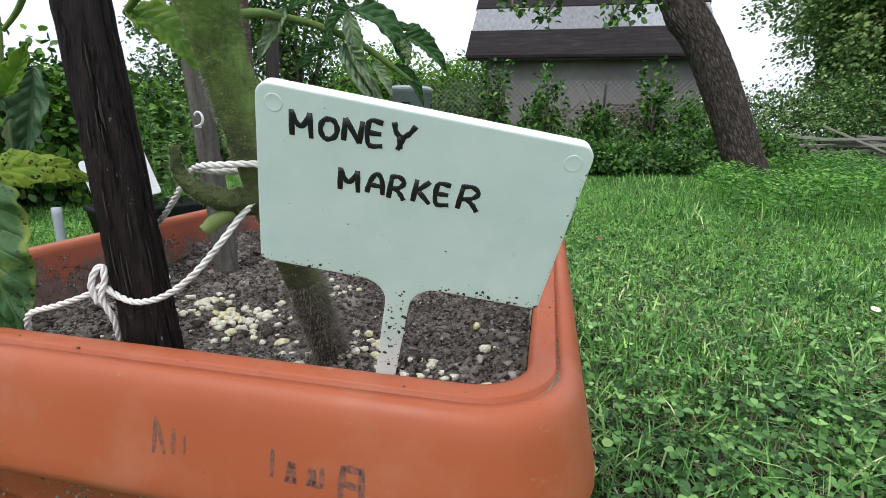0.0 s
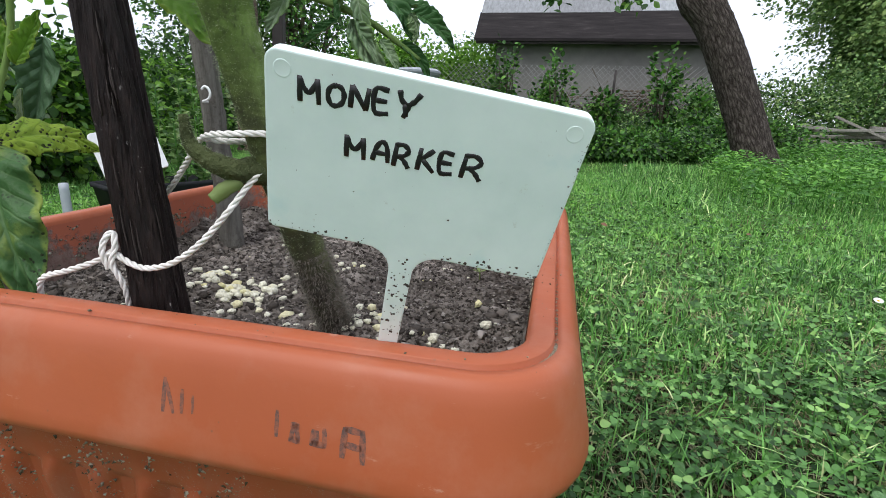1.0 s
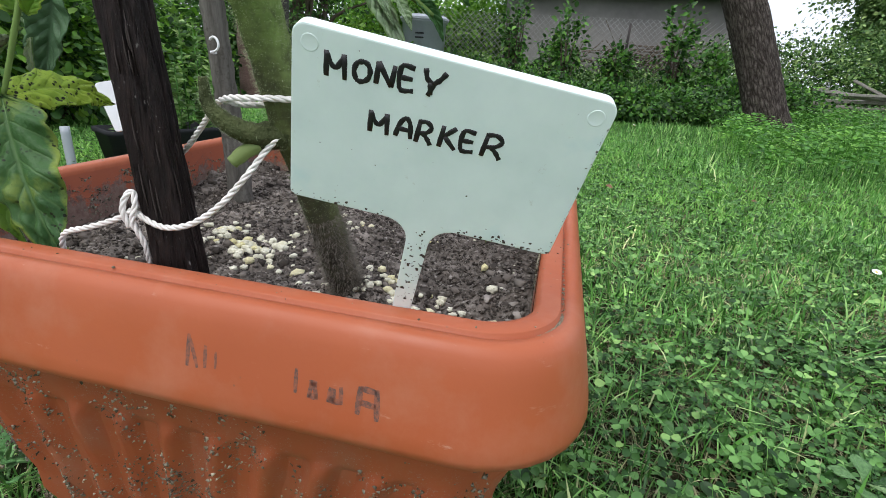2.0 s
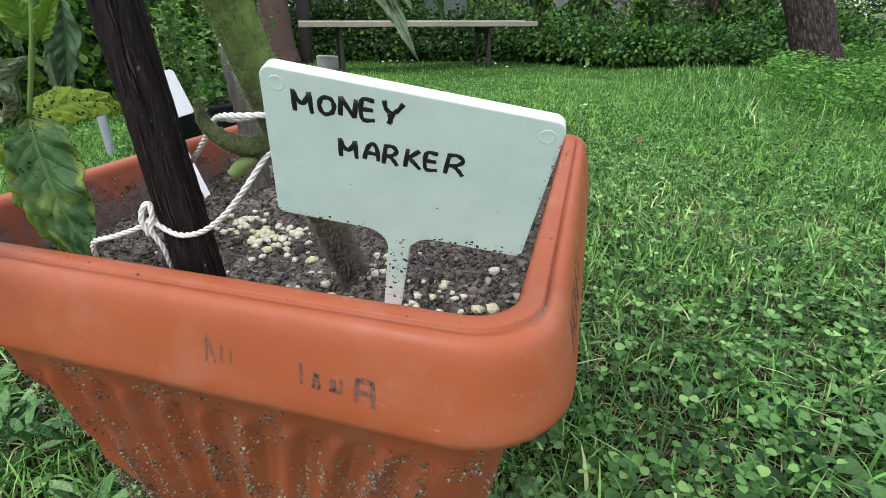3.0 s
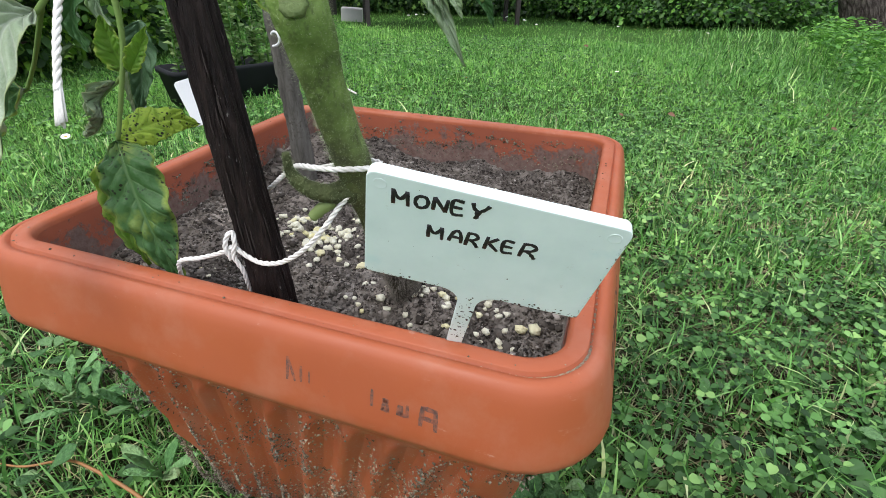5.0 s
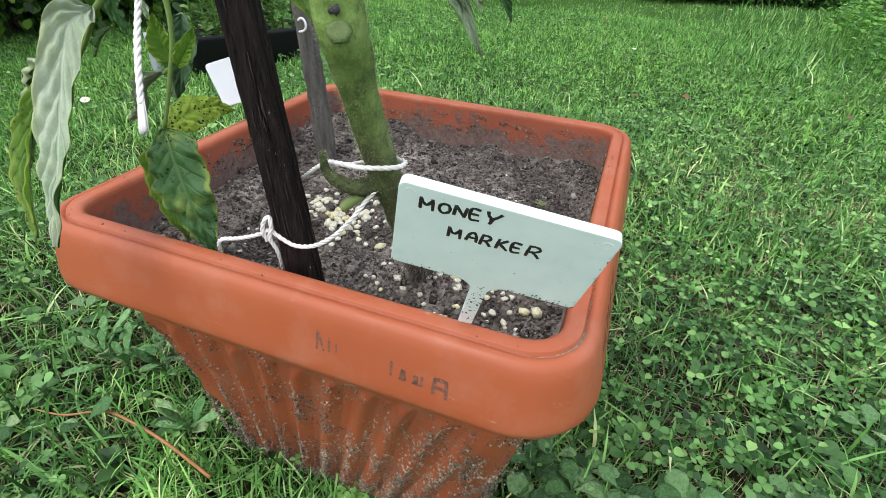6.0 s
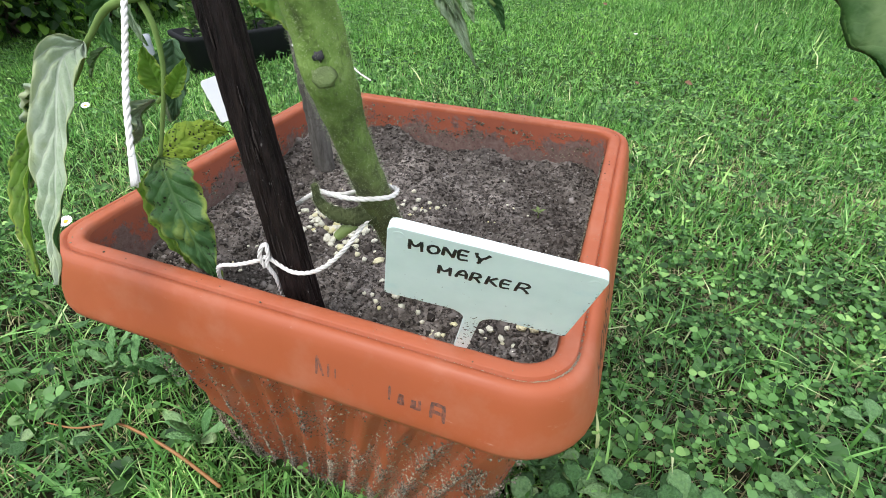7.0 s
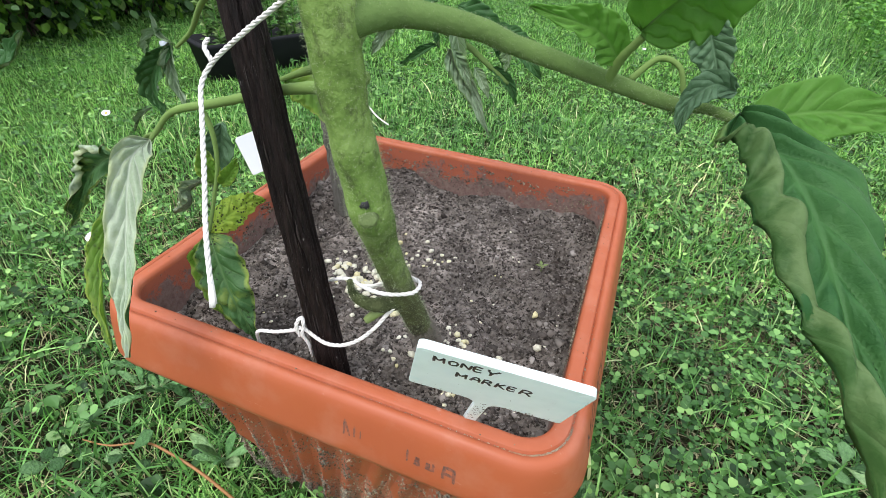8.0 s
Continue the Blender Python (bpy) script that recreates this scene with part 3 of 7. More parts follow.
def build_planter():
    pot = thing("planter", "square terracotta-orange plastic planter with flared rim, standing on the lawn", "planter")

    def ring(dx, z, r):
        p = rrect(IN_X + dx, IN_Y + dx, r)
        return np.c_[p, np.full(len(p), z)]

    # rim: inner lip, flat top with a groove, rounded shoulder, skirt, turned-in lower edge
    prof = [(-0.0004, RIM_Z - 0.006, 0.018), (-0.0002, RIM_Z - 0.003, 0.018), (0.0008, RIM_Z - 0.0006, 0.019), (0.0025, RIM_Z, 0.02),
            (0.0088, RIM_Z, 0.026), (0.0093, RIM_Z - 0.0004, 0.027), (0.0096, RIM_Z - 0.0030, 0.027), (0.0106, RIM_Z - 0.0030, 0.028),
            (0.0112, RIM_Z - 0.001, 0.028), (0.0138, RIM_Z - 0.0012, 0.030), (0.0158, RIM_Z - 0.0022, 0.032), (0.0176, RIM_Z - 0.0048, 0.034),
            (0.0191, RIM_Z - 0.009, 0.036), (0.0207, RIM_Z - 0.016, 0.038), (0.0225, RIM_Z - 0.025, 0.041), (0.0241, RIM_Z - 0.033, 0.043),
            (0.0249, SKIRT_Z + 0.004, 0.044), (0.0245, SKIRT_Z + 0.0008, 0.044), (0.0233, SKIRT_Z, 0.043), (0.0218, SKIRT_Z + 0.001, 0.042), (0.0200, SKIRT_Z + 0.02, 0.041)]
    V, Fc = loft([ring(*q) for q in prof])
    part("rim", mesh("rim", V, Fc, M_POT, True), pot, "smooth orange rim with a thin groove on top and faded scuffs")

    # body: tapered, with slanting ribs below a smooth band
    def body_ring(f, z, side=0.0):
        hx, hy = 0.112 + 0.043 * f, 0.116 + 0.044 * f
        p = rrect(hx - side, hy - side, 0.034, 84, 6)
        q = p.copy()
        depth = 0.0034 * np.clip((0.86 - f) / 0.03, 0, 1) * np.clip((f - 0.05) / 0.04, 0, 1)
        if side == 0.0 and depth > 0:
            for a, h, hh in ((0, hx, hy), (1, hy, hx)):
                o = 1 - a
                flat = np.abs(p[:, o] / hh) > 0.985
                q[:, o] += np.where(flat, np.sign(p[:, o]) * rib_wave(p[:, a], f, h, np.sign(p[:, o]) * (-1 if a == 0 else 1)) * depth, 0)
        return np.c_[q, np.full(len(q), z)]

    fs = np.concatenate([[0.0, 0.03], np.linspace(0.05, 0.1, 4), np.linspace(0.16, 0.8, 9), np.linspace(0.83, 0.87, 4), [0.93, 1.02]])
    outer = [body_ring(f, 0.224 * f + 0.002) for f in fs]
    inner = [body_ring(f, 0.224 * f + 0.002, 0.003) for f in (1.02, 0.5, 0.04)]
    V, Fc = loft([body_ring(0.0, 0.002)] + outer, True)
    V2, F2 = loft(inner, False, True)
    part("body", mesh("body", *join([(V, Fc), (V2, F2)]), M_BODY, True), pot, "tapered ribbed pot body splashed with grey dirt")
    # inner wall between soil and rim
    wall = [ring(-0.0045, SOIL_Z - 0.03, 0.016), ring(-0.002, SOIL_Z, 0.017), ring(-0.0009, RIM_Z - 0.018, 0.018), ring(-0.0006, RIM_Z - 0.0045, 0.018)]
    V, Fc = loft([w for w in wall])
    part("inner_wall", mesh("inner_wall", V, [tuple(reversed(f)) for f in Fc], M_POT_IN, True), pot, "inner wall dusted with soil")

    # pen strokes lying on the curved skirt: u along the side, v up it
    pz = np.array([q[1] for q in prof[9:17]])[::-1]
    pd = np.array([q[0] for q in prof[9:17]])[::-1]

    def stroke(pts, width, side, material, label):
        c = np.array(pts, float)
        c = np.array([c[0] + (c[-1] - c[0]) * k / 5 for k in range(6)]) if len(c) == 2 else spline(c, 4 * len(c))
        t = np.gradient(c, axis=0)
        t /= np.linalg.norm(t, axis=1, keepdims=True) + 1e-12
        w = width / 2 * np.sin(np.linspace(0.5, np.pi - 0.5, len(c))) ** 0.5
        edge = [c + np.c_[-t[:, 1], t[:, 0]] * w[:, None], c - np.c_[-t[:, 1], t[:, 0]] * w[:, None]]
        rows = []
        for lift in (0.00008, -0.0003):
            for e in edge:
                d = np.interp(e[:, 1], pz, pd) + lift
                rows.append(np.c_[e[:, 0], -(IN_Y + d), e[:, 1]] if side == "front" else np.c_[IN_X + d, e[:, 0], e[:, 1]])
        n = len(c)
        V = np.vstack(rows)
        Fc = [(k, n + k, n + k + 1, k + 1) for k in range(n - 1)] + [(2 * n + k, 2 * n + k + 1, 3 * n + k + 1, 3 * n + k) for k in range(n - 1)]
        Fc += [(k, k + 1, 2 * n + k + 1, 2 * n + k) for k in range(n - 1)] + [(n + k, 3 * n + k, 3 * n + k + 1, n + k + 1) for k in range(n - 1)]
        part("pen_stroke", mesh("pen_stroke", V, Fc, material), pot, label)

    # unreadable faded writing on the front: plain bars
    for a, z, w, h, lean in [(0.0365, 0.2475, 0.0016, 0.0115, 0.0005), (0.0405, 0.2475, 0.0014, 0.010, -0.003), (0.0435, 0.248, 0.0014, 0.008, 0), (0.0475, 0.2485, 0.001, 0.006, 0),
                             (0.0775, 0.2462, 0.0014, 0.0085, 0), (0.0822, 0.2455, 0.0015, 0.0058, 0.0012), (0.0852, 0.2455, 0.0015, 0.0058, -0.0012), (0.0893, 0.2455, 0.0016, 0.0052, 0.0006),
                             (0.0912, 0.2455, 0.0016, 0.0050, -0.0002), (0.0938, 0.2455, 0.0016, 0.006, -0.0004), (0.0995, 0.2435, 0.0022, 0.0095, 0.0006), (0.1062, 0.2425, 0.0021, 0.0105, -0.0006)]:
        stroke([(a, z), (a + lean, z + h)], w, "front", M_FADED, "faded dark pen stroke")
    for line in ([(0.0822, 0.2465), (0.0855, 0.2462)], [(0.0822, 0.2508), (0.0852, 0.2508)], [(0.0893, 0.2464), (0.0938, 0.2462)], [(0.1, 0.2525), (0.1055, 0.252)], [(0.1, 0.2478), (0.1058, 0.2472)]):
        stroke(line, 0.0022, "front", M_FADED, "faded dark pen stroke")
    # the word MONEY along the side
    u = -0.132
    for ch, w in (("M", 0.013), ("O", 0.010), ("N", 0.011), ("E", 0.009), ("Y", 0.011)):
        for line in GLYPHS[ch]:
            stroke([(u + p * w, 0.2465 + q * 0.0165 + 0.01 * (u + 0.1)) for p, q in line], 0.0014, "side", M_FADED_INK, "worn black pen stroke of the word MONEY")
        u += w + 0.0035

    return pot


pot = build_planter()


def soil_height(x, y):
    x, y = np.asarray(x, float), np.asarray(y, float)
    h = SOIL_Z - 0.045 * x * np.clip((y + 0.05) / 0.15, 0, 1) + 0.004 * np.sin(x * 31 + 1) * np.sin(y * 27) + 0.003 * np.sin(x * 67 + y * 41)
    h += 0.012 * np.exp(-((x - 0.055) ** 2 + (y + 0.09) ** 2) / 0.0016)
    h += 0.006 * np.clip((np.maximum(np.abs(x) / IN_X, np.abs(y) / IN_Y) - 0.8) / 0.2, 0, 1) * (0.6 + 0.4 * np.sin(x * 63 + y * 21) * np.cos(y * 57 - x * 33))
    h += np.vectorize(lambda a, b: 0.0075 * noise.noise((a * 34, b * 34, 1.7)) + 0.004 * noise.noise((a * 66, b * 66, 8.3)) + 0.0025 * noise.noise((a * 120, b * 120, 4.2)))(x, y)
    return h


def scatter_lumps(name, P, size, material, squash=0.75, seed=1, grain=False):
    """Irregular crumbs: dented eight-cornered lumps."""
    rs = np.random.RandomState(seed)
    base = np.array([(-1, -1, -1), (1, -1, -1), (1, 1, -1), (-1, 1, -1), (-1, -1, 1), (1, -1, 1), (1, 1, 1), (-1, 1, 1)], float) * 0.55
    quads = np.array([(0, 3, 2, 1), (4, 5, 6, 7), (0, 1, 5, 4), (1, 2, 6, 5), (2, 3, 7, 6), (3, 0, 4, 7)])
    if grain:
        base = np.array([(1, 1, 1), (1, -1, -1), (-1, 1, -1), (-1, -1, 1)], float) * 0.65
        quads = np.array([(0, 1, 2), (0, 3, 1), (0, 2, 3), (1, 3, 2)])
    m = len(base)
    n = len(P)
    V = base[None] * (1 + rs.uniform(-0.45, 0.35, (n, m, 3)))
    ang = rs.uniform(0, 2 * np.pi, n)
    c, s_ = np.cos(ang)[:, None], np.sin(ang)[:, None]
    tl = rs.uniform(-0.6, 0.6, n)
    ct, st = np.cos(tl)[:, None], np.sin(tl)[:, None]
    x, y, z = V[..., 0], V[..., 1], V[..., 2] * squash
    y, z = y * ct - z * st, y * st + z * ct
    x, y = x * c - y * s_, x * s_ + y * c
    W = np.stack([x, y, z], -1) * size[:, None, None] + P[:, None]
    L = (quads[None] + (np.arange(n) * m)[:, None, None]).ravel()
    return soup(name, W.reshape(-1, 3), L, np.full(n * len(quads), quads.shape[1]), material)


def build_soil():
    n = 150
    gx, gy = np.linspace(-IN_X + 0.002, IN_X - 0.002, n), np.linspace(-IN_Y + 0.002, IN_Y - 0.002, n)
    X, Y = np.meshgrid(gx, gy)
    Z = soil_height(X, Y) + RNG.uniform(-0.0011, 0.0011, X.shape)
    V = np.stack([X, Y, Z], -1).reshape(-1, 3)
    Fc = [(j * n + i, j * n + i + 1, (j + 1) * n + i + 1, (j + 1) * n + i) for j in range(n - 1) for i in range(n - 1)]
    bed = thing("potting_soil", "dry grey-brown crumbly potting soil filling the planter", "soil", kind="stuff")
    part("soil_surface", mesh("soil_surface", V, Fc, M_SOIL, True), bed)
    # fine angular crumbs, with some larger clods among them
    for name, k, lo, hi, power, grain in (("soil_crumbs", 40000, 0.0005, 0.0022, 3, True), ("soil_clods", 2600, 0.001, 0.0048, 4, False)):
        P = np.c_[RNG.uniform(-IN_X + 0.004, IN_X - 0.004, k), RNG.uniform(-IN_Y + 0.004, IN_Y - 0.004, k)]
        P = np.c_[P, soil_height(P[:, 0], P[:, 1])]
        size = lo + hi * RNG.uniform(0, 1, k) ** power
        if not grain:
            # clods gather along the walls and over the near half; the middle has dried to a smooth crust
            edge = np.maximum(np.abs(P[:, 0]) / IN_X, np.abs(P[:, 1]) / IN_Y)
            crust = np.hypot((P[:, 0] - 0.05) / 0.09, (P[:, 1] - 0.03) / 0.08)
            ok = (edge > 0.8) | (RNG.uniform(0, 1, k) < np.clip(crust - 0.5, 0.12, 0.8))
            P, size = P[ok], size[ok]
        P[:, 2] += 0.0005 - size * 0.15
        part(name, scatter_lumps(name, P, size, M_CLOD, 0.6, 2, grain), bed)
    # soil stuck to the inside of the far walls
    k = 15000
    side = RNG.randint(0, 3, k)
    t = np.where(side == 0, RNG.uniform(-0.9, 0.9, k), RNG.uniform(-0.5, 0.95, k))
    z = SOIL_Z + 0.002 + 0.032 * RNG.uniform(0, 1, k) ** 1.3
    clump = np.array([noise.noise((a * 7 + 9 * b, c * 150, 3.3)) + 0.6 * noise.noise((a * 22, c * 320, 7.1 + b)) for a, b, c in zip(t, side.astype(float), z)]) > -0.45 + (z - SOIL_Z - 0.004) * 26
    x = np.where(side == 0, t * IN_X, np.where(side == 1, -IN_X + 0.001, IN_X - 0.001))
    y = np.where(side == 0, IN_Y - 0.001, t * IN_Y)
    P = np.c_[x, y, z][clump]
    part("stuck_soil", scatter_lumps("stuck_soil", P, 0.0004 + 0.0014 * RNG.uniform(0, 1, len(P)) ** 3, M_GRIT, 0.8, 3, True), bed)


build_soil()


def build_grit():
    """Grey grains splashed against the ribbed body, thickest near the ground."""
    k = 95000
    f = RNG.uniform(0, 1, k) ** 1.35 * 0.93
    side = RNG.choice([0, 0, 2, 3], k)
    t = RNG.uniform(-0.95, 0.95, k)
    hx, hy = 0.112 + 0.043 * f, 0.116 + 0.044 * f
    cloud = np.array([noise.noise((a * 4.3 + 7 * c, b * 5.1, 2.2)) + 0.75 * noise.noise((a * 19 + 3 * c, b * 21, 5.5)) for a, b, c in zip(t, f, side.astype(float))])
    patch = cloud + RNG.uniform(-0.5, 0.5, k) > -0.42 + 0.95 * f
    front = side < 2
    way = np.where(front, np.where(side == 0, 1.0, -1.0), np.where(side == 2, -1.0, 1.0))
    lift = np.where(front, rib_wave(t * hx, f, hx, way), rib_wave(t * hy, f, hy, way)) * 0.0034 * np.clip((0.86 - f) / 0.03, 0, 1) * np.clip((f - 0.05) / 0.04, 0, 1)
    x = np.where(front, t * hx, np.where(side == 2, -hx - lift, hx + lift))
    y = np.where(front, np.where(side == 0, -hy - lift, hy + lift), t * hy)
    P = np.c_[x, y, 0.224 * f + 0.002][patch]
    size = 0.00032 + 0.0011 * RNG.uniform(0, 1, len(P)) ** 3
    ob = part("splashed_grit", scatter_lumps("splashed_grit", P, size, M_GRIT, 1.0, 4, True), pot, "grey splashed grit")
    ob["kind"] = "stuff"


build_grit()


def build_granules():
    """Cream granules: a heap by the back stake, a few strewn about."""
    protos = []
    for k in range(5):
        bm = bmesh.new()
        bmesh.ops.create_icosphere(bm, subdivisions=1, radius=1.0)
        for v in bm.verts:
            v.co *= 1 + random.uniform(-0.42, 0.25)
            v.co.z *= 0.75
        me = bpy.data.meshes.new("granule")
        bm.to_mesh(me)
        bm.free()
        me.materials.append(M_GRAIN)
        me.polygons.foreach_set("use_smooth", [True] * len(me.polygons))
        protos.append(me)
    spots = []
    for k in range(125):
        a, r = random.uniform(0, 6.283), abs(random.gauss(0, 1))
        spots.append((-0.036 + 0.02 * r * math.cos(a), -0.034 + 0.019 * r * math.sin(a), random.uniform(0.0014, 0.0036)))
    for cx, cy, sx, sy, count in ((0.1, -0.108, 0.017, 0.012, 34), (0.07, -0.084, 0.01, 0.009, 22), (0.0, 0.016, 0.019, 0.012, 24), (0.04, -0.095, 0.012, 0.01, 14)):
        for k in range(count):
            spots.append((cx + random.gauss(0, sx), cy + random.gauss(0, sy), random.uniform(0.0012, 0.0031)))
    for k in range(55):
        spots.append((random.uniform(-0.09, 0.14), random.uniform(-0.13, 0.1), random.uniform(0.0007, 0.0018)))
    spots += [(0.01, -0.056, 0.0046), (0.117, -0.016, 0.0038), (0.126, -0.055, 0.004), (0.132, -0.09, 0.0046), (0.125, -0.093, 0.004)]
    for x, y, r in spots:
        if abs(x) > 0.143 or abs(y) > 0.146:
            continue
        ob = new("granule", random.choice(protos))
        ob.matrix_world = pose(x, y, float(soil_height(x, y)) + r * 0.5, 0, 0, random.uniform(0, 360)) @ Matrix.Diagonal((r, r * random.uniform(0.75, 1.1), r * 1.0, 1))
        tagged(ob, "cream-coloured granule lying on the potting soil", "granule", "granules on the soil")


build_granules()


def build_groove_dust():
    """Pale dust and grit caught in the rim's groove and strewn on the rim."""
    p = rrect(IN_X + 0.0102, IN_Y + 0.0102, 0.0275, 60, 30)
    w = np.clip(1.2 - np.hypot(p[:, 0] - IN_X, p[:, 1] + IN_Y) / 0.13, 0, 1) ** 2.2
    k = RNG.choice(len(p), 900, p=w / w.sum())
    P = np.c_[p[k] + RNG.normal(0, 0.0007, (900, 2)), np.full(900, RIM_Z - 0.0026)]
    ob = part("rim_dust", scatter_lumps("rim_dust", P, RNG.uniform(0.0002, 0.00055, 900), M_DUST, 0.5, 12), pot, "pale grey dust in the rim's groove")
    ob["kind"] = "stuff"
    p = rrect(IN_X + 0.006, IN_Y + 0.006, 0.022, 60, 10)
    k = RNG.randint(0, len(p), 130)
    P = np.c_[p[k] + RNG.normal(0, 0.0026, (130, 2)), np.full(130, RIM_Z + 0.0001)]
    ob = part("rim_crumbs", scatter_lumps("rim_crumbs", P, 0.0002 + 0.0007 * RNG.uniform(0, 1, 130) ** 3, M_GRIT, 0.7, 13), pot, "soil crumbs lying on the rim")
    ob["kind"] = "stuff"


build_groove_dust()


# ---- plant labels ----
def label_outline(w, h, sw, sl):
    """Head of w by h on a stem sw wide and sl long; x across, z up from the foot of the head, stem below."""
    pts = []

    def arc(cx, cz, r, a0, a1, n=6):
        for k in range(n + 1):
            a = radians(a0 + (a1 - a0) * k / n)
            pts.append((cx + r * math.cos(a), cz + r * math.sin(a)))

    r, f = 0.0032, 0.0075
    arc(w / 2 - r, h - r, r, 0, 90)
    arc(-w / 2 + r, h - r, r, 90, 180)
    arc(-w / 2 + 0.002, 0.002, 0.002, 180, 270)
    arc(-sw / 2 - f, -f, f, 90, 0)
    pts.append((-sw / 2 * 0.8, -sl + 0.008))
    pts.append((0, -sl))
    pts.append((sw / 2 * 0.8, -sl + 0.008))
    arc(sw / 2 + f, -f, f, 180, 90)
    arc(w / 2 - 0.002, 0.002, 0.002, 270, 360)
    return pts


def plate(pts, thick):
    bm = bmesh.new()
    front = [bm.verts.new((x, -thick / 2, z)) for x, z in pts]
    back = [bm.verts.new((x, thick / 2, z)) for x, z in pts]
    n = len(pts)
    bm.faces.new(front)
    bm.faces.new(list(reversed(back)))
    for i in range(n):
        j = (i + 1) % n
        bm.faces.new((front[j], front[i], back[i], back[j]))
    bmesh.ops.recalc_face_normals(bm, faces=bm.faces)
    edges = [e for e in bm.edges if abs(e.verts[0].co.y - e.verts[1].co.y) < 1e-6]
    bmesh.ops.bevel(bm, geom=edges, offset=0.00045, segments=2, affect="EDGES", profile=0.6)
    bmesh.ops.triangulate(bm, faces=[f for f in bm.faces if len(f.verts) > 4])
    return bm


def stroke_word(word, face_y, pen):
    """Handwritten capitals: round-ended pen strokes lying on the plate's front."""
    pieces = []
    for ch, x, z, w, h in word:
        for line in GLYPHS[ch]:
            P = np.array([(x + (u - 0.5) * w, face_y, z + (v - 0.5) * h) for u, v in line])
            n = max(4, 3 * len(line))
            P = spline(P, n) if len(line) > 3 else np.array([P[0] + (P[-1] - P[0]) * k / 3 for k in range(4)] if len(line) == 2 else spline(P, n))
            V, Fc = tube_arrays(P, pen * (1 + 0.15 * np.sin(np.arange(len(P)) * 1.7)), 8)
            V[:, 1] = face_y + (V[:, 1] - face_y) * 0.25
            pieces.append((V, Fc))
    return join(pieces)


def plant_label(name, label, m, w, h, sw, sl, thick, material, words=()):
    ob = thing(name, label, "plant label")
    ob.matrix_world = m
    bm = plate(label_outline(w, h, sw, sl), thick)
    me = bpy.data.meshes.new("plate")
    bm.to_mesh(me)
    bm.free()
    me.materials.append(material)
    pl = new("plate", me)
    pl.parent = ob
    for text, letters in words:
        wd = new("lettering", mesh("lettering", *stroke_word(letters, -thick / 2 - 0.00002, 0.00062), M_INK, True))
        wd.parent = pl
        tagged(wd, "handwritten black pen word " + text)
    return ob, pl


LW, LH = 0.0768, 0.0485


def label_word(rows):
    return [(ch, (u * 0.97 - 0.5) * LW, (1.025 - v) * LH, w * 0.93 * LW, h * 0.95 * LH) for ch, u, v, w, h in rows]


def axes(origin, u, up):
    u, up = Vector(u).normalized(), Vector(up)
    up = (up - u * up.dot(u)).normalized()
    back = up.cross(u)
    return Matrix(((u.x, back.x, up.x, origin[0]), (u.y, back.y, up.y, origin[1]), (u.z, back.z, up.z, origin[2]), (0, 0, 0, 1)))


FRONT_LABEL = axes((0.1145, -0.1665, 0.307), (0.0748, 0.0155, -0.0134), (0.0090, -0.0155, 0.0440)) @ Matrix.Translation((0, 0.0007, 0))
lab, lab_plate = plant_label(
    "plant_label", "dirty pale mint-white plastic T-shaped plant label, handwritten in black pen", FRONT_LABEL, LW, LH, 0.0068, 0.085, 0.0042, M_LABEL,
    [("MONEY", label_word([("M", 0.141, 0.188, 0.066, 0.13), ("O", 0.225, 0.186, 0.053, 0.105), ("N", 0.299, 0.172, 0.056, 0.115), ("E", 0.369, 0.165, 0.048, 0.12), ("Y", 0.453, 0.16, 0.069, 0.145)])),
     ("MARKER", label_word([("M", 0.299, 0.43, 0.065, 0.125), ("A", 0.385, 0.423, 0.054, 0.115), ("R", 0.455, 0.423, 0.053, 0.13), ("K", 0.538, 0.417, 0.057, 0.129), ("E", 0.606, 0.411, 0.047, 0.115), ("R", 0.69, 0.405, 0.068, 0.138)]))])


def label_dirt():
    """Specks of dried soil along the lower edge and down the stem."""
    P, S = [], []
    for k in range(210):
        q = random.random() * 0.95
        if q < 0.4:
            x, z = random.uniform(-0.5, 0.5) * LW, abs(random.gauss(0, 0.0011)) + 0.0004
            if abs(x) < 0.011:
                continue
        elif q < 0.75:
            x, z = random.uniform(-0.003, 0.003), random.uniform(-0.034, -0.002)
        elif q < 0.8:
            x, z = random.uniform(-0.48, 0.48) * LW, random.uniform(0.002, LH - 0.003)
        else:
            x, z = (0.496 - abs(random.gauss(0, 0.006))) * LW, random.uniform(0.003, LH - 0.006)
        P.append((x, -0.0021, z))
        S.append((0.0002 + 0.0006 * random.random() ** 3) * (0.6 if q > 0.75 else 1))
    P, S = np.array(P), np.array(S)
    me = scatter_lumps("dirt_specks", P * (1, 0, 1), S, M_DIRT, 1.0, 9)
    co = np.empty(len(me.vertices) * 3, np.float32)
    me.vertices.foreach_get("co", co)
    co = co.reshape(-1, 3)
    co[:, 1] = -0.0021 + co[:, 1] * 0.25
    me.vertices.foreach_set("co", co.ravel())
    sp = new("dirt_specks", me)
    sp.parent = lab_plate
    tagged(sp, "dark dried soil specks", kind="stuff")


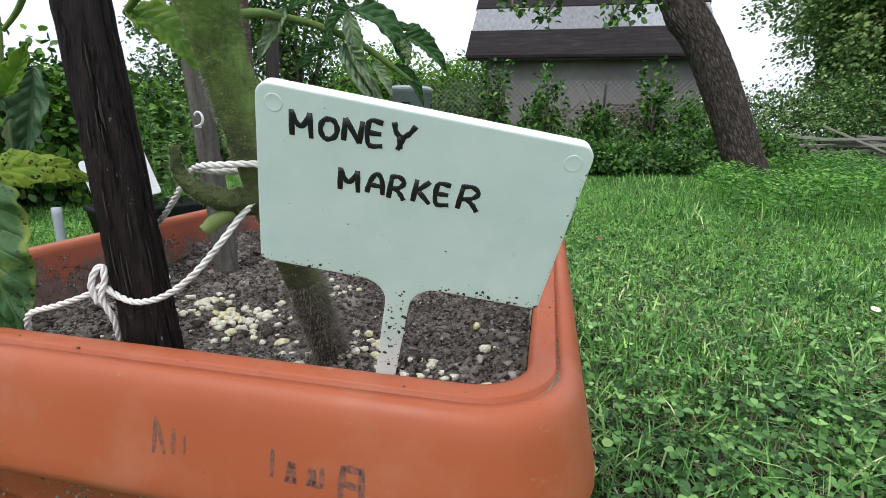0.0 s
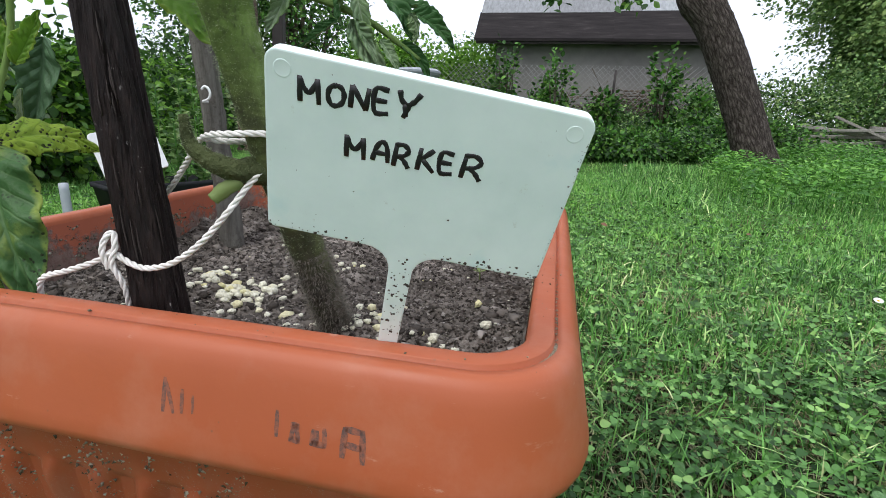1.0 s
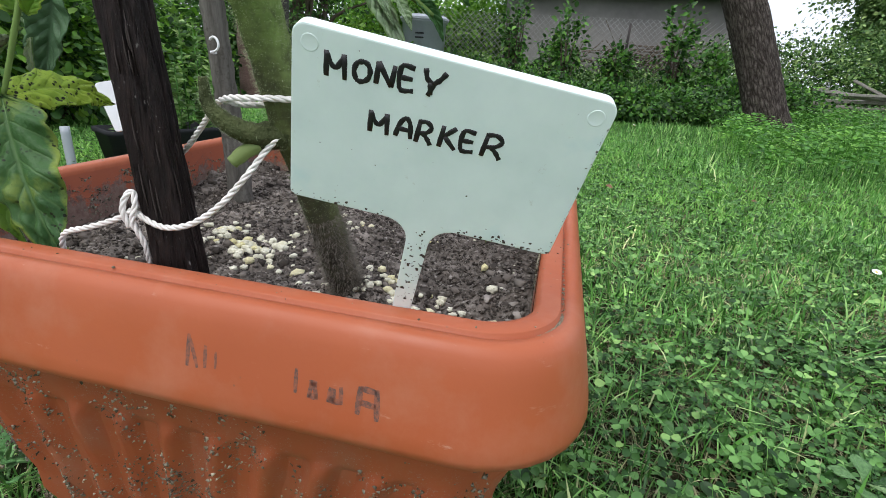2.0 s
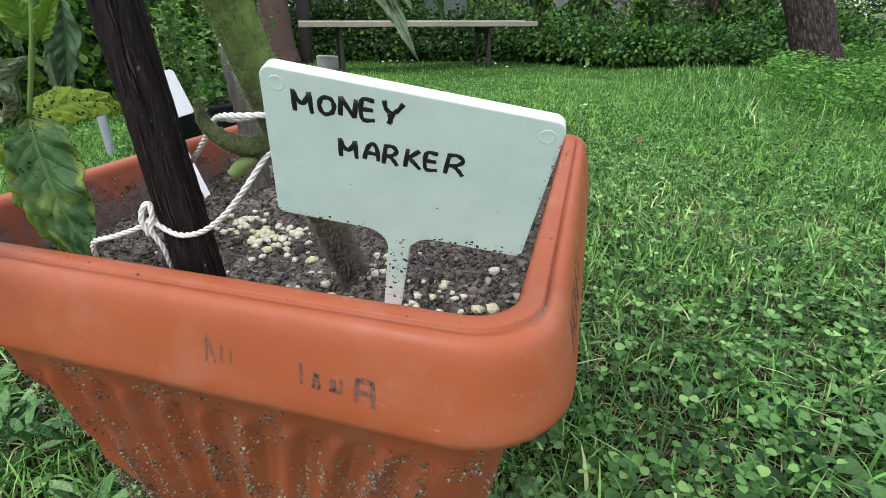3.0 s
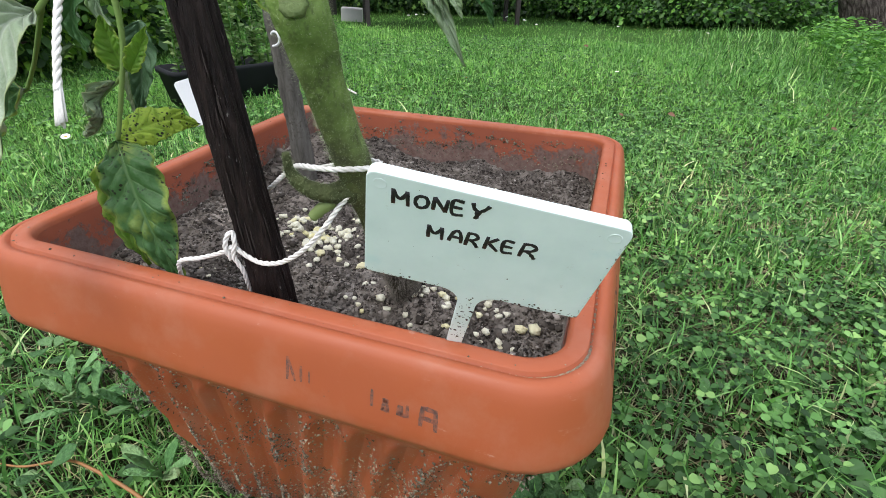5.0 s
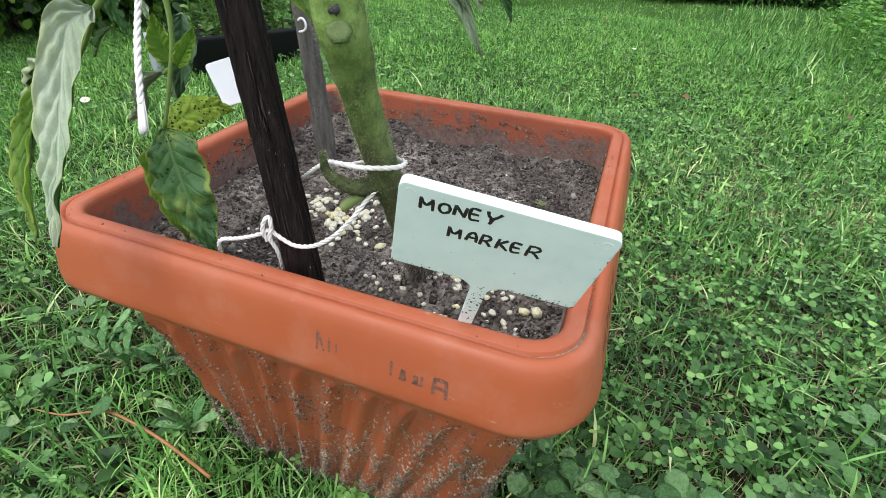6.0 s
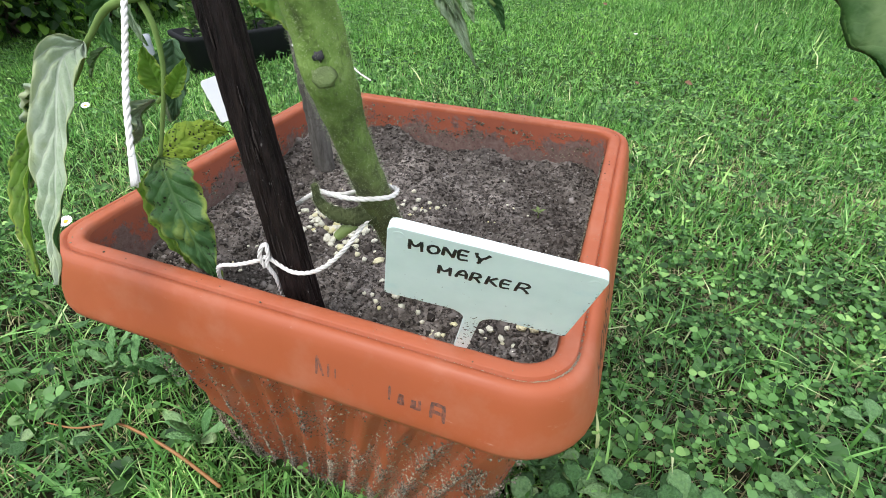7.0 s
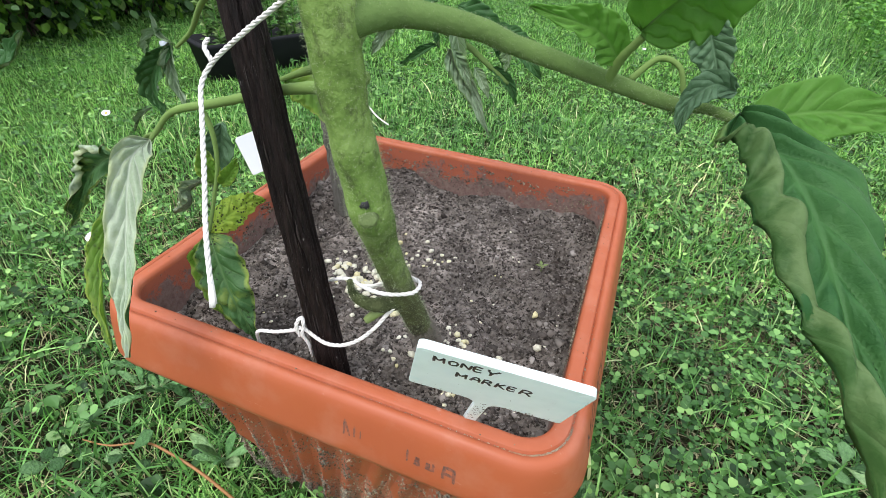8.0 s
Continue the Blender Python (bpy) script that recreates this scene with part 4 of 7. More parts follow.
label_dirt()
for mx, mz in ((-0.5 * LW + 0.0042, LH - 0.0042), (0.5 * LW - 0.0042, LH - 0.0046)):
    a = np.linspace(0, 2 * np.pi, 20, endpoint=False)
    V, Fc = loft([np.c_[mx + r * np.cos(a), np.full(20, y), mz + r * np.sin(a)] for r, y in ((0.0021, -0.0019), (0.0021, -0.00211), (0.002, -0.00218), (0.0018, -0.00214), (0.0004, -0.00214))], False, True)
    mk = new("moulding_mark", mesh("moulding_mark", V, Fc, M_LABEL, True))
    mk.parent = lab_plate
plant_label("plant_label", "plain white plastic plant label pushed into the soil by the rim", axes((-0.150, 0.017, 0.2935), (0.027, 0.037, 0.010), (-0.013, 0.005, 0.033)),
            0.043, 0.036, 0.0062, 0.075, 0.002, M_LABEL_B)


def build_seedling():
    ob = thing("seedling", "tiny pale green seedling sprouting from the potting soil", "seedling", (0.107, 0.053, 0.23))
    z = float(soil_height(0.107, 0.053))
    part("stalk", tube("stalk", [(0.107, 0.053, z - 0.004), (0.1073, 0.0528, z + 0.003), (0.107, 0.053, z + 0.006)], 0.0005, M_STUB, 6, 6), ob)
    for k in range(4):
        a = 0.4 + 1.57 * k
        d = np.array((np.cos(a), np.sin(a), 0.35))
        s_ = np.array((-np.sin(a), np.cos(a), 0.0))
        P = np.array((0.107, 0.053, z + 0.006))
        V = [P, P + d * 0.003 + s_ * 0.0016, P + d * 0.0062, P + d * 0.003 - s_ * 0.0016]
        V = V + [v - np.array((0, 0, 0.0003)) for v in V]
        part("seed_leaf", mesh("seed_leaf", V, [(0, 1, 2, 3), (7, 6, 5, 4), (0, 4, 5, 1), (1, 5, 6, 2), (2, 6, 7, 3), (3, 7, 4, 0)], M_STUB), ob)


build_seedling()


# ---- stakes ----
def build_stakes():
    A, B = np.array((0.0197, -0.1473, 0.2)), np.array((-0.0859, -0.0926, 0.72))
    d = (B - A) / np.linalg.norm(B - A)
    # a square batten with worn corners, its faces a little uneven
    side = np.array((0.985, 0.17, 0.0))
    side -= d * (side @ d)
    side /= np.linalg.norm(side)
    back = np.cross(d, side)
    loops = []
    rs = np.random.RandomState(5)
    for k in range(120):
        c = A + (B - A) * k / 119
        p = rrect(0.0078, 0.0066, 0.0013, 24, 3) * (1 + 0.008 * np.sin(k * 0.9))
        p = p + rs.uniform(-0.00022, 0.00022, p.shape)
        # a drying crack down the front
        for g, (gx, wd, dp) in enumerate(((0.0032, 0.0009, 0.0022), (-0.0012, 0.0006, 0.001), (-0.0047, 0.0007, 0.0012), (0.0060, 0.0005, 0.0009))):
            at = gx + 0.0009 * math.sin(k * (0.31 + 0.07 * g) + g) + 0.0004 * math.sin(k * 1.1 + g)
            p[:, 1] += dp * (0.6 + 0.4 * math.sin(k * 0.23 + 2 * g)) * np.exp(-((p[:, 0] - at) / wd) ** 2) * (p[:, 1] < 0)
        for g, (gy, wd, dp) in enumerate(((0.0, 0.0008, 0.0014), (0.004, 0.0006, 0.001))):
            at = gy + 0.0008 * math.sin(k * 0.27 + g)
            p[:, 0] -= np.sign(p[:, 0]) * dp * np.exp(-((p[:, 1] - at) / wd) ** 2) * (np.abs(p[:, 0]) > 0.0070)
        loops.append(c + p[:, :1] * side + p[:, 1:] * back)
    V, Fc = loft(loops, True, True)
    stake = thing("wooden_stake", "dark-stained square wooden stake leaning in the planter", "stake", tuple(A))
    part("shaft", mesh("shaft", V, Fc, M_STAKE), stake)
    # raised splinters of paler wood along the worn faces
    for k in range(26):
        at, run = rs.uniform(0.1, 0.56), rs.uniform(0.006, 0.02)
        face = -back * 0.0066 if k % 3 else side * 0.0078
        slide = (side if k % 3 else back) * rs.uniform(-0.005, 0.005)
        p0 = A + (B - A) * at + face + slide
        pts = [p0, p0 + d * run * 0.5 + (face / np.linalg.norm(face)) * 0.0004, p0 + d * run]
        part("splinter", tube("splinter", pts, [0.0002, 0.0004, 0.0001], M_SPLINTER, 5, 6, 0.2, k), stake)

    post = thing("wooden_stake", "weathered grey wooden stake with a screw hook, standing in the soil", "stake", (-0.108, 0.058, 0.22))
    path = [(-0.102, 0.058, 0.2), (-0.109, 0.058, 0.3), (-0.118, 0.058, 0.4), (-0.131, 0.058, 0.56)]
    part("shaft", tube("shaft", path, [0.0098, 0.0088, 0.0084, 0.008], M_GREY, 12, 60, 0.09, 3), post)
    hook = [(-0.1105, 0.0500, 0.3475), (-0.1105, 0.0455, 0.3475), (-0.1095, 0.0430, 0.3480), (-0.1065, 0.0425, 0.3485), (-0.1035, 0.0425, 0.3505), (-0.1025, 0.0425, 0.3540), (-0.1040, 0.0425, 0.3575), (-0.1070, 0.0425, 0.3585), (-0.1095, 0.0425, 0.3565)]
    part("screw_hook", tube("screw_hook", hook, 0.0009, M_LABEL_B, 8, 30), post, "small pale screw hook")


build_stakes()


# ---- twine ----
def twine_arrays(pts, r=0.0013, n=90, pitch=0.011):
    """Three strands laid round one another."""
    P = spline(pts, n)
    T, N, B = frames(P)
    s = np.concatenate([[0], np.cumsum(np.linalg.norm(np.diff(P, axis=0), axis=1))])
    pieces = []
    for k in range(3):
        a = 2 * np.pi * (s / pitch + k / 3)
        Q = P + r * 0.62 * (np.cos(a)[:, None] * N + np.sin(a)[:, None] * B)
        pieces.append(tube_arrays(Q, r * 0.66, 6))
    return join(pieces)


def twine(name, pts, r=0.00098, n=90):
    return mesh(name, *twine_arrays(pts, r, n), M_ROPE, True)


tie = thing("twine_tie", "white twisted cotton twine tied round stake and stem", "twine", (0.02, -0.16, 0.29))
part("twine", twine("twine", [(-0.0445, -0.1465, 0.2560), (-0.0440, -0.1480, 0.2680), (-0.0390, -0.1500, 0.2765), (-0.0258, -0.1500, 0.2810), (-0.0138, -0.1482, 0.2855), (-0.0073, -0.1472, 0.2895)], n=90), tie)
part("twine", twine("twine", [(-0.0073, -0.1462, 0.2890), (0.0010, -0.1470, 0.2855), (0.0107, -0.1492, 0.2855), (0.0220, -0.1497, 0.2890), (0.0333, -0.1486, 0.2970), (0.0429, -0.1459, 0.3080), (0.0490, -0.1415, 0.3175), (0.0530, -0.1390, 0.3225)], n=110), tie)
part("twine", twine("twine", [(-0.0083, -0.1484, 0.2830), (-0.0099, -0.1489, 0.2895), (-0.0088, -0.1475, 0.2950), (-0.0069, -0.1457, 0.2965), (-0.0057, -0.1470, 0.2915), (-0.0064, -0.1484, 0.2850), (-0.0041, -0.1468, 0.2760), (-0.0046, -0.1443, 0.2620)], n=100), tie)
part("twine", twine("twine", [(-0.022, -0.118, 0.299), (-0.004, -0.1215, 0.308), (0.012, -0.128, 0.3205), (0.026, -0.137, 0.3305), (0.036, -0.1435, 0.3345), (0.046, -0.1455, 0.3355), (0.055, -0.144, 0.336), (0.0635, -0.1375, 0.3355), (0.0625, -0.1275, 0.334), (0.0535, -0.1245, 0.333), (0.0465, -0.129, 0.3325), (0.0405, -0.138, 0.3325), (0.034, -0.1425, 0.3335)], n=220), tie)
hang = thing("hanging_string", "loose white twine slung over the stake, its frayed end hanging free", "twine", (-0.05, -0.135, 0.42))
part("twine", twine("twine", [(0.043, -0.157, 0.492), (0.013, -0.147, 0.473), (-0.012, -0.1455, 0.457), (-0.032, -0.1445, 0.443), (-0.0355, -0.151, 0.434), (-0.030, -0.160, 0.424), (-0.018, -0.177, 0.4075), (-0.006, -0.195, 0.389), (0.004, -0.208, 0.3745)], 0.00095, 300), hang)
part("twine", twine("twine", [(-0.033, -0.1445, 0.443), (-0.040, -0.140, 0.447), (-0.043, -0.134, 0.449)], 0.00095, 30), hang)
fray = []
for k in range(14):
    j = np.random.RandomState(k).uniform(-0.0009, 0.0009, 3)
    fray.append(tube_arrays(spline([np.array((0.003, -0.2065, 0.376)) + j * 0.6, np.array((0.0052, -0.2095, 0.3715)) + j, np.array((0.0068, -0.212, 0.3665)) + j * 1.2], 6), 0.0004, 5))
part("frayed_end", mesh("frayed_end", *join(fray), M_ROPE, True), hang, "frayed greyish twine end")


loose = thing("loose_twine", "short white twine tied to the grey stake, its ends hanging free", "twine", (-0.112, 0.05, 0.31))
part("twine", twine("twine", [(-0.1573, 0.1996, 0.3012), (-0.1359, 0.1909, 0.2875), (-0.1145, 0.1822, 0.2819)], 0.0008, 50), loose)


# ---- tomato plant ----
tomato = thing("tomato_plant", "tomato plant with thick hairy stem and wilted leaves in the planter", "tomato plant", (0.055, -0.085, 0.235))

STEM = [(0.062, -0.078, 0.215), (0.0585, -0.092, 0.243), (0.0565, -0.112, 0.285), (0.0535, -0.1325, 0.33), (0.0515, -0.146, 0.365), (0.0505, -0.157, 0.40), (0.047, -0.163, 0.437), (0.044, -0.166, 0.48), (0.037, -0.172, 0.56), (0.026, -0.18, 0.7)]
STEM_R = [0.0092, 0.0082, 0.0073, 0.0076, 0.0072, 0.0094, 0.0086, 0.0092, 0.0083, 0.007]


def build_stem():
    n, sides = 110, 28
    P = spline(STEM, n)
    r = np.interp(np.linspace(0, 1, n), np.linspace(0, 1, len(STEM_R)), STEM_R)
    T, N, B = frames(P)
    a = np.linspace(0, 2 * np.pi, sides, endpoint=False)
    i = np.arange(n)[:, None]
    rr = r[:, None] * (1 + 0.05 * np.sin(2 * a + i * 0.03) + 0.02 * np.sin(5 * a + i * 0.11) + RNG.uniform(-0.014, 0.014, (n, sides)))
    rr = rr * (1 + np.array([[0.09 * noise.noise((math.cos(q) * 1.1, math.sin(q) * 1.1, p * 0.21)) + 0.04 * noise.noise((math.cos(q) * 3, math.sin(q) * 3, p * 0.6)) for q in a] for p in range(n)]))
    # swollen leaf scar at the node
    zc = (P[:, 2][:, None] - 0.399) / 0.0055
    front = np.array((0.35, -0.85, 0.25))
    dirs = np.cos(a)[None, :, None] * N[:, None] + np.sin(a)[None, :, None] * B[:, None]
    facing = np.clip((dirs @ front) / np.linalg.norm(front), 0, 1)
    zb = (P[:, 2][:, None] - 0.3905) / 0.006
    rr = rr + (0.0022 * np.exp(-zc ** 2) + 0.0036 * np.exp(-zb ** 2)) * facing ** 2
    V = (P[:, None] + rr[..., None] * dirs).reshape(-1, 3)
    Fc = [(p * sides + q, p * sides + (q + 1) % sides, (p + 1) * sides + (q + 1) % sides, (p + 1) * sides + q) for p in range(n - 1) for q in range(sides)]
    stem = part("stem", mesh("stem", V, Fc, M_STEM, True), tomato)
    # hairs: fine tapered bristles, greyer and longer near the soil
    k = 52000
    ii, jj = RNG.randint(2, n - 2, k), RNG.randint(0, sides, k)
    low = ii < 26
    keep = low | (RNG.uniform(0, 1, k) < 0.8)
    ii, jj, low = ii[keep], jj[keep], low[keep]
    k = len(ii)
    base = V.reshape(n, sides, 3)[ii, jj] + RNG.uniform(-0.0012, 0.0012, (k, 3))
    out = dirs[ii, jj] + RNG.uniform(-0.45, 0.45, (k, 3)) + np.array((0, 0, -0.25)) * low[:, None]
    out /= np.linalg.norm(out, axis=1, keepdims=True)
    length = np.where(low, RNG.uniform(0.001, 0.0042, k), RNG.uniform(0.0004, 0.0016, k))
    wid = np.cross(out, RNG.uniform(-1, 1, (k, 3)))
    wid = wid / np.linalg.norm(wid, axis=1, keepdims=True) * np.where(low, 0.00008, 0.00004)[:, None]
    for flag, mat, nm in ((low, M_HAIR_GREY, "lower_hairs"), (~low, M_HAIR, "stem_hairs")):
        b, o, l, w = base[flag], out[flag], length[flag][:, None], wid[flag]
        W = np.stack([b - w, b + w, b + o * l], 1).reshape(-1, 3)
        h = part(nm, soup(nm, W, np.arange(len(W)), np.full(len(W) // 3, 3), mat), tomato)
        h["kind"] = "stuff"
    # old leaf scar: a dark pit over a pale flat stub, both seated on the skin of the stem
    f = front / np.linalg.norm(front)
    skin = V[np.argmin(np.linalg.norm(V - np.array((0.0545, -0.1683, 0.4030)), axis=1))]
    pit = np.array([skin - 0.002 * f, skin + 0.0002 * f, skin + 0.0005 * f])
    part("leaf_scar", mesh("leaf_scar", *tube_arrays(pit, [0.0017, 0.0021, 0.0014], 11, 0.45, 3), M_INK, True), stem, "dark pitted leaf scar")
    skin = V[np.argmin(np.linalg.norm(V - np.array((0.0553, -0.1690, 0.3950)), axis=1))]
    stub = np.array([skin - 0.002 * f, skin + 0.0002 * f, skin + 0.0009 * f, skin + 0.0011 * f])
    part("leaf_stub", mesh("leaf_stub", *tube_arrays(stub, [0.0041, 0.0041, 0.0035, 0.0022], 16, 0.12, 4), M_NODE, True), stem, "pale green healed leaf stub")


build_stem()


def limb(name, pts, radii, label="", n=30, sides=12, mat=None):
    return part(name, tube(name, pts, radii, mat or (M_PETIOLE if name == "petiole" else M_BRANCH), sides, n, 0.1 if name == "side_shoot" else 0.04, len(pts)), tomato, label)


def fuzz(pts, radii, count, seed, long=0.0016):
    """Fine pale bristles standing off a limb."""
    rs = np.random.RandomState(seed)
    P = spline(pts, 60)
    r = np.interp(np.linspace(0, 1, 60), np.linspace(0, 1, len(radii)), radii)
    T, N, B = frames(P)
    i, q = rs.randint(0, 60, count), rs.uniform(0, 2 * np.pi, count)
    out = np.cos(q)[:, None] * N[i] + np.sin(q)[:, None] * B[i]
    base = P[i] + out * (r[i] * 0.95)[:, None] + T[i] * rs.uniform(-0.0015, 0.0015, count)[:, None]
    way = out + rs.uniform(-0.5, 0.5, (count, 3))
    way /= np.linalg.norm(way, axis=1, keepdims=True)
    wid = np.cross(way, rs.uniform(-1, 1, (count, 3)))
    wid = wid / np.linalg.norm(wid, axis=1, keepdims=True) * 0.00004
    W = np.stack([base - wid, base + wid, base + way * rs.uniform(0.3, 1.0, count)[:, None] * long], 1).reshape(-1, 3)
    part("branch_hairs", soup("branch_hairs", W, np.arange(len(W)), np.full(count, 3), M_HAIR), tomato)["kind"] = "stuff"


limb("side_shoot", [(0.052, -0.134, 0.322), (0.0435, -0.143, 0.3235), (0.0365, -0.1472, 0.3278), (0.0325, -0.1485, 0.333), (0.0318, -0.149, 0.3415)], [0.0054, 0.004, 0.0031, 0.0023, 0.0014], "cut-back green side shoot curling up", 30, 14, M_SHOOT)
limb("side_shoot", [(0.046, -0.141, 0.3195), (0.0415, -0.1445, 0.316), (0.0385, -0.1465, 0.3128)], [0.0028, 0.0027, 0.0022], "pale yellow-green cut stub", 14, 12, M_STUB)
limb("branch", [(0.045, -0.163, 0.471), (0.064, -0.15, 0.4735), (0.086, -0.137, 0.469), (0.1, -0.129, 0.463), (0.119, -0.122, 0.457), (0.14, -0.117, 0.451), (0.16, -0.114, 0.446), (0.172, -0.117, 0.447), (0.184, -0.124, 0.446)], [0.0072, 0.0050, 0.0042, 0.0038, 0.0035, 0.0033, 0.0028, 0.0019, 0.0016], "", 56)
fuzz([(0.045, -0.163, 0.471), (0.064, -0.15, 0.4735), (0.086, -0.137, 0.469), (0.1, -0.129, 0.463), (0.119, -0.122, 0.457), (0.14, -0.117, 0.451), (0.16, -0.114, 0.446), (0.172, -0.117, 0.447), (0.184, -0.124, 0.446)], [0.0072, 0.0050, 0.0042, 0.0038, 0.0035, 0.0033, 0.0028, 0.0019, 0.0016], 7000, 3)
fuzz([(0.052, -0.134, 0.322), (0.0435, -0.143, 0.3235), (0.0365, -0.1472, 0.3278), (0.0325, -0.1485, 0.333), (0.0318, -0.149, 0.3415)], [0.0054, 0.004, 0.0031, 0.0023, 0.0014], 1800, 4)
limb("petiole", [(0.135, -0.119, 0.4525), (0.1385, -0.126, 0.463), (0.144, -0.132, 0.472)], [0.002, 0.0016, 0.0013])
limb("petiole", [(0.143, -0.115, 0.453), (0.151, -0.112, 0.461), (0.159, -0.112, 0.459), (0.163, -0.114, 0.450)], [0.0013, 0.0011, 0.001, 0.001])
limb("petiole", [(0.046, -0.157, 0.436), (0.03, -0.14, 0.4335), (0.01, -0.119, 0.43), (-0.025, -0.109, 0.421), (-0.067, -0.115, 0.409), (-0.09, -0.118, 0.403), (-0.101, -0.12, 0.3975), (-0.109, -0.125, 0.387), (-0.113, -0.13, 0.3805)], [0.0048, 0.004, 0.0034, 0.0029, 0.0025, 0.0022, 0.0018, 0.0015, 0.0012], "", 60)
limb("petiole", [(-0.0790, -0.1150, 0.4045), (-0.0740, -0.1160, 0.3920), (-0.0740, -0.1180, 0.3720), (-0.0790, -0.1230, 0.3480), (-0.0850, -0.1275, 0.3255)], [0.0017, 0.0015, 0.0013, 0.0012, 0.001])
limb("branch", [(0.046, -0.155, 0.462), (0.0, -0.06, 0.452), (-0.0468, 0.0000, 0.4195), (-0.0500, 0.0500, 0.4265), (-0.0237, 0.0750, 0.4230), (0.0098, 0.0800, 0.4095), (0.0318, 0.0800, 0.3954), (0.0493, 0.0800, 0.3833)], [0.0036, 0.0034, 0.0032, 0.003, 0.0028, 0.0025, 0.0022, 0.0014], "", 50)
limb("petiole", [(-0.0289, 0.0720, 0.4253), (-0.0271, 0.0720, 0.4341), (-0.0275, 0.0720, 0.4436)], [0.0016, 0.0014, 0.0012])
limb("petiole", [(-0.02, -0.1, 0.47), (-0.1179, -0.0500, 0.4509), (-0.1630, -0.0300, 0.4197), (-0.1872, -0.0250, 0.4043)], [0.0026, 0.0022, 0.0018, 0.0012])


def leaf(name, spine, half, face, mats, fold=0.35, ruffle=0.2, curl=0.0, twist=0.0, seed=0, label="", tip=1.0, rib=True, n=50, m=19, turn=None, lobes=0.13, quilt=0.13):
    """One leaf: a blade of two skins about a midrib. face: the way its upper side looks; fold: how far the halves rise; quilt: how far the skin swells between the veins; curl: how the margins roll; turn: where the margin on one side is folded back over the blade."""
    rs = np.random.RandomState(seed)
    P = spline(spine, n)
    T = np.gradient(P, axis=0)
    T /= np.linalg.norm(T, axis=1, keepdims=True)
    v = np.linspace(0, 1, n)
    w = half * np.sin(np.pi * np.clip(v, 0, 1) ** 0.72) ** 0.75 * (1 - 0.15 * v) * tip
    w = np.maximum(w, half * 0.015)
    u = np.linspace(-1, 1, m)
    ph = rs.uniform(0, 6, 4)
    # shallow rounded teeth between the side veins, not alike on the two margins
    lobe = [w * (0.9 + lobes * np.abs(np.sin(np.pi * (8 * v - 1.2) + p)) ** 0.7 + 0.06 * np.sin(v * 13 + 3 * p)) for p in (ph[2], ph[2] + 0.5)]
    crease = 2.0 if turn is None else turn
    top = np.empty((n, m, 3))
    nor = np.empty((n, m, 3))
    for i in range(n):
        f = np.array(face, float)
        f -= T[i] * (f @ T[i])
        f /= np.linalg.norm(f) + 1e-9
        s = np.cross(T[i], f)
        a = twist * (v[i] - 0.3)
        f, s = f * math.cos(a) + s * math.sin(a), s * math.cos(a) - f * math.sin(a)
        at = crease + 0.07 * math.sin(v[i] * 9 + ph[1]) + 0.03 * math.sin(v[i] * 23) + 0.5 * max(0, v[i] - 0.72) + 0.9 * max(0, 0.1 - v[i]) / 0.1
        for j in range(m):
            q, back = abs(u[j]), 0.0
            wi = lobe[0][i] if u[j] < 0 else lobe[1][i] * (1.0 if turn is None else 1.45)
            if u[j] > 0 and q > at:
                q, back = 2 * at - q, q - at
            ang = fold + curl * q
            x = math.copysign(q, u[j]) * wi * math.cos(ang)
            y = q * wi * math.sin(ang)
            y += half * ruffle * (0.6 * math.sin(v[i] * 21 + ph[0] + (1.2 if u[j] > 0 else 0)) * q ** 2 + 0.35 * math.sin(v[i] * 44 + ph[1] + 3 * u[j]) * q)
            # the skin swells between the side veins
            y += half * quilt * abs(math.sin(math.pi * (v[i] * 8 - q * 1.7 + 0.5))) * min(1, q * 4) * (1 - 0.6 * q * q)
            y += half * 0.08 * math.sin(v[i] * 27 + ph[3] + 5 * u[j]) * math.sin(u[j] * 6 + v[i] * 9) * min(1, q * 3)
            if back:
                y += 0.0008 + half * 0.25 * math.sin(min(1.0, back / 0.3) * 1.6) * (0.6 + 0.4 * math.sin(v[i] * 17))
            top[i, j] = P[i] + s * x + f * y
            nor[i, j] = -f if back else f
    V = np.concatenate([(top + nor * 0.00025).reshape(-1, 3), (top - nor * 0.00025).reshape(-1, 3)])
    Fc, slots, uv = [], [], []

    def face_uv(idx):
        for k in idx:
            i, j = divmod(k % (n * m), m)
            uv.append((j / (m - 1), v[i]))

    for i in range(n - 1):
        for j in range(m - 1):
            a, b, c, d = i * m + j, i * m + j + 1, (i + 1) * m + j + 1, (i + 1) * m + j
            o = n * m
            for tri in ((a, b, c), (a, c, d)):
                Fc.append(tri)
                slots.append(0)
                face_uv(tri)
                Fc.append(tuple(o + k for k in reversed(tri)))
                slots.append(1)
                face_uv(tuple(reversed(tri)))
    border = [j for j in range(m)] + [i * m + m - 1 for i in range(1, n)] + [(n - 1) * m + j for j in range(m - 2, -1, -1)] + [i * m for i in range(n - 2, 0, -1)]
    for a, b in zip(border, border[1:] + border[:1]):
        Fc.append((b, a, a + n * m, b + n * m))
        slots.append(0)
        face_uv((b, a, a, b))
    me = mesh(name, V, Fc, list(mats), True, slots)
    lay = me.uv_layers.new(name="UVMap")
    lay.data.foreach_set("uv", np.array(uv, np.float32).ravel())
    ob = part(name, me, tomato, label)
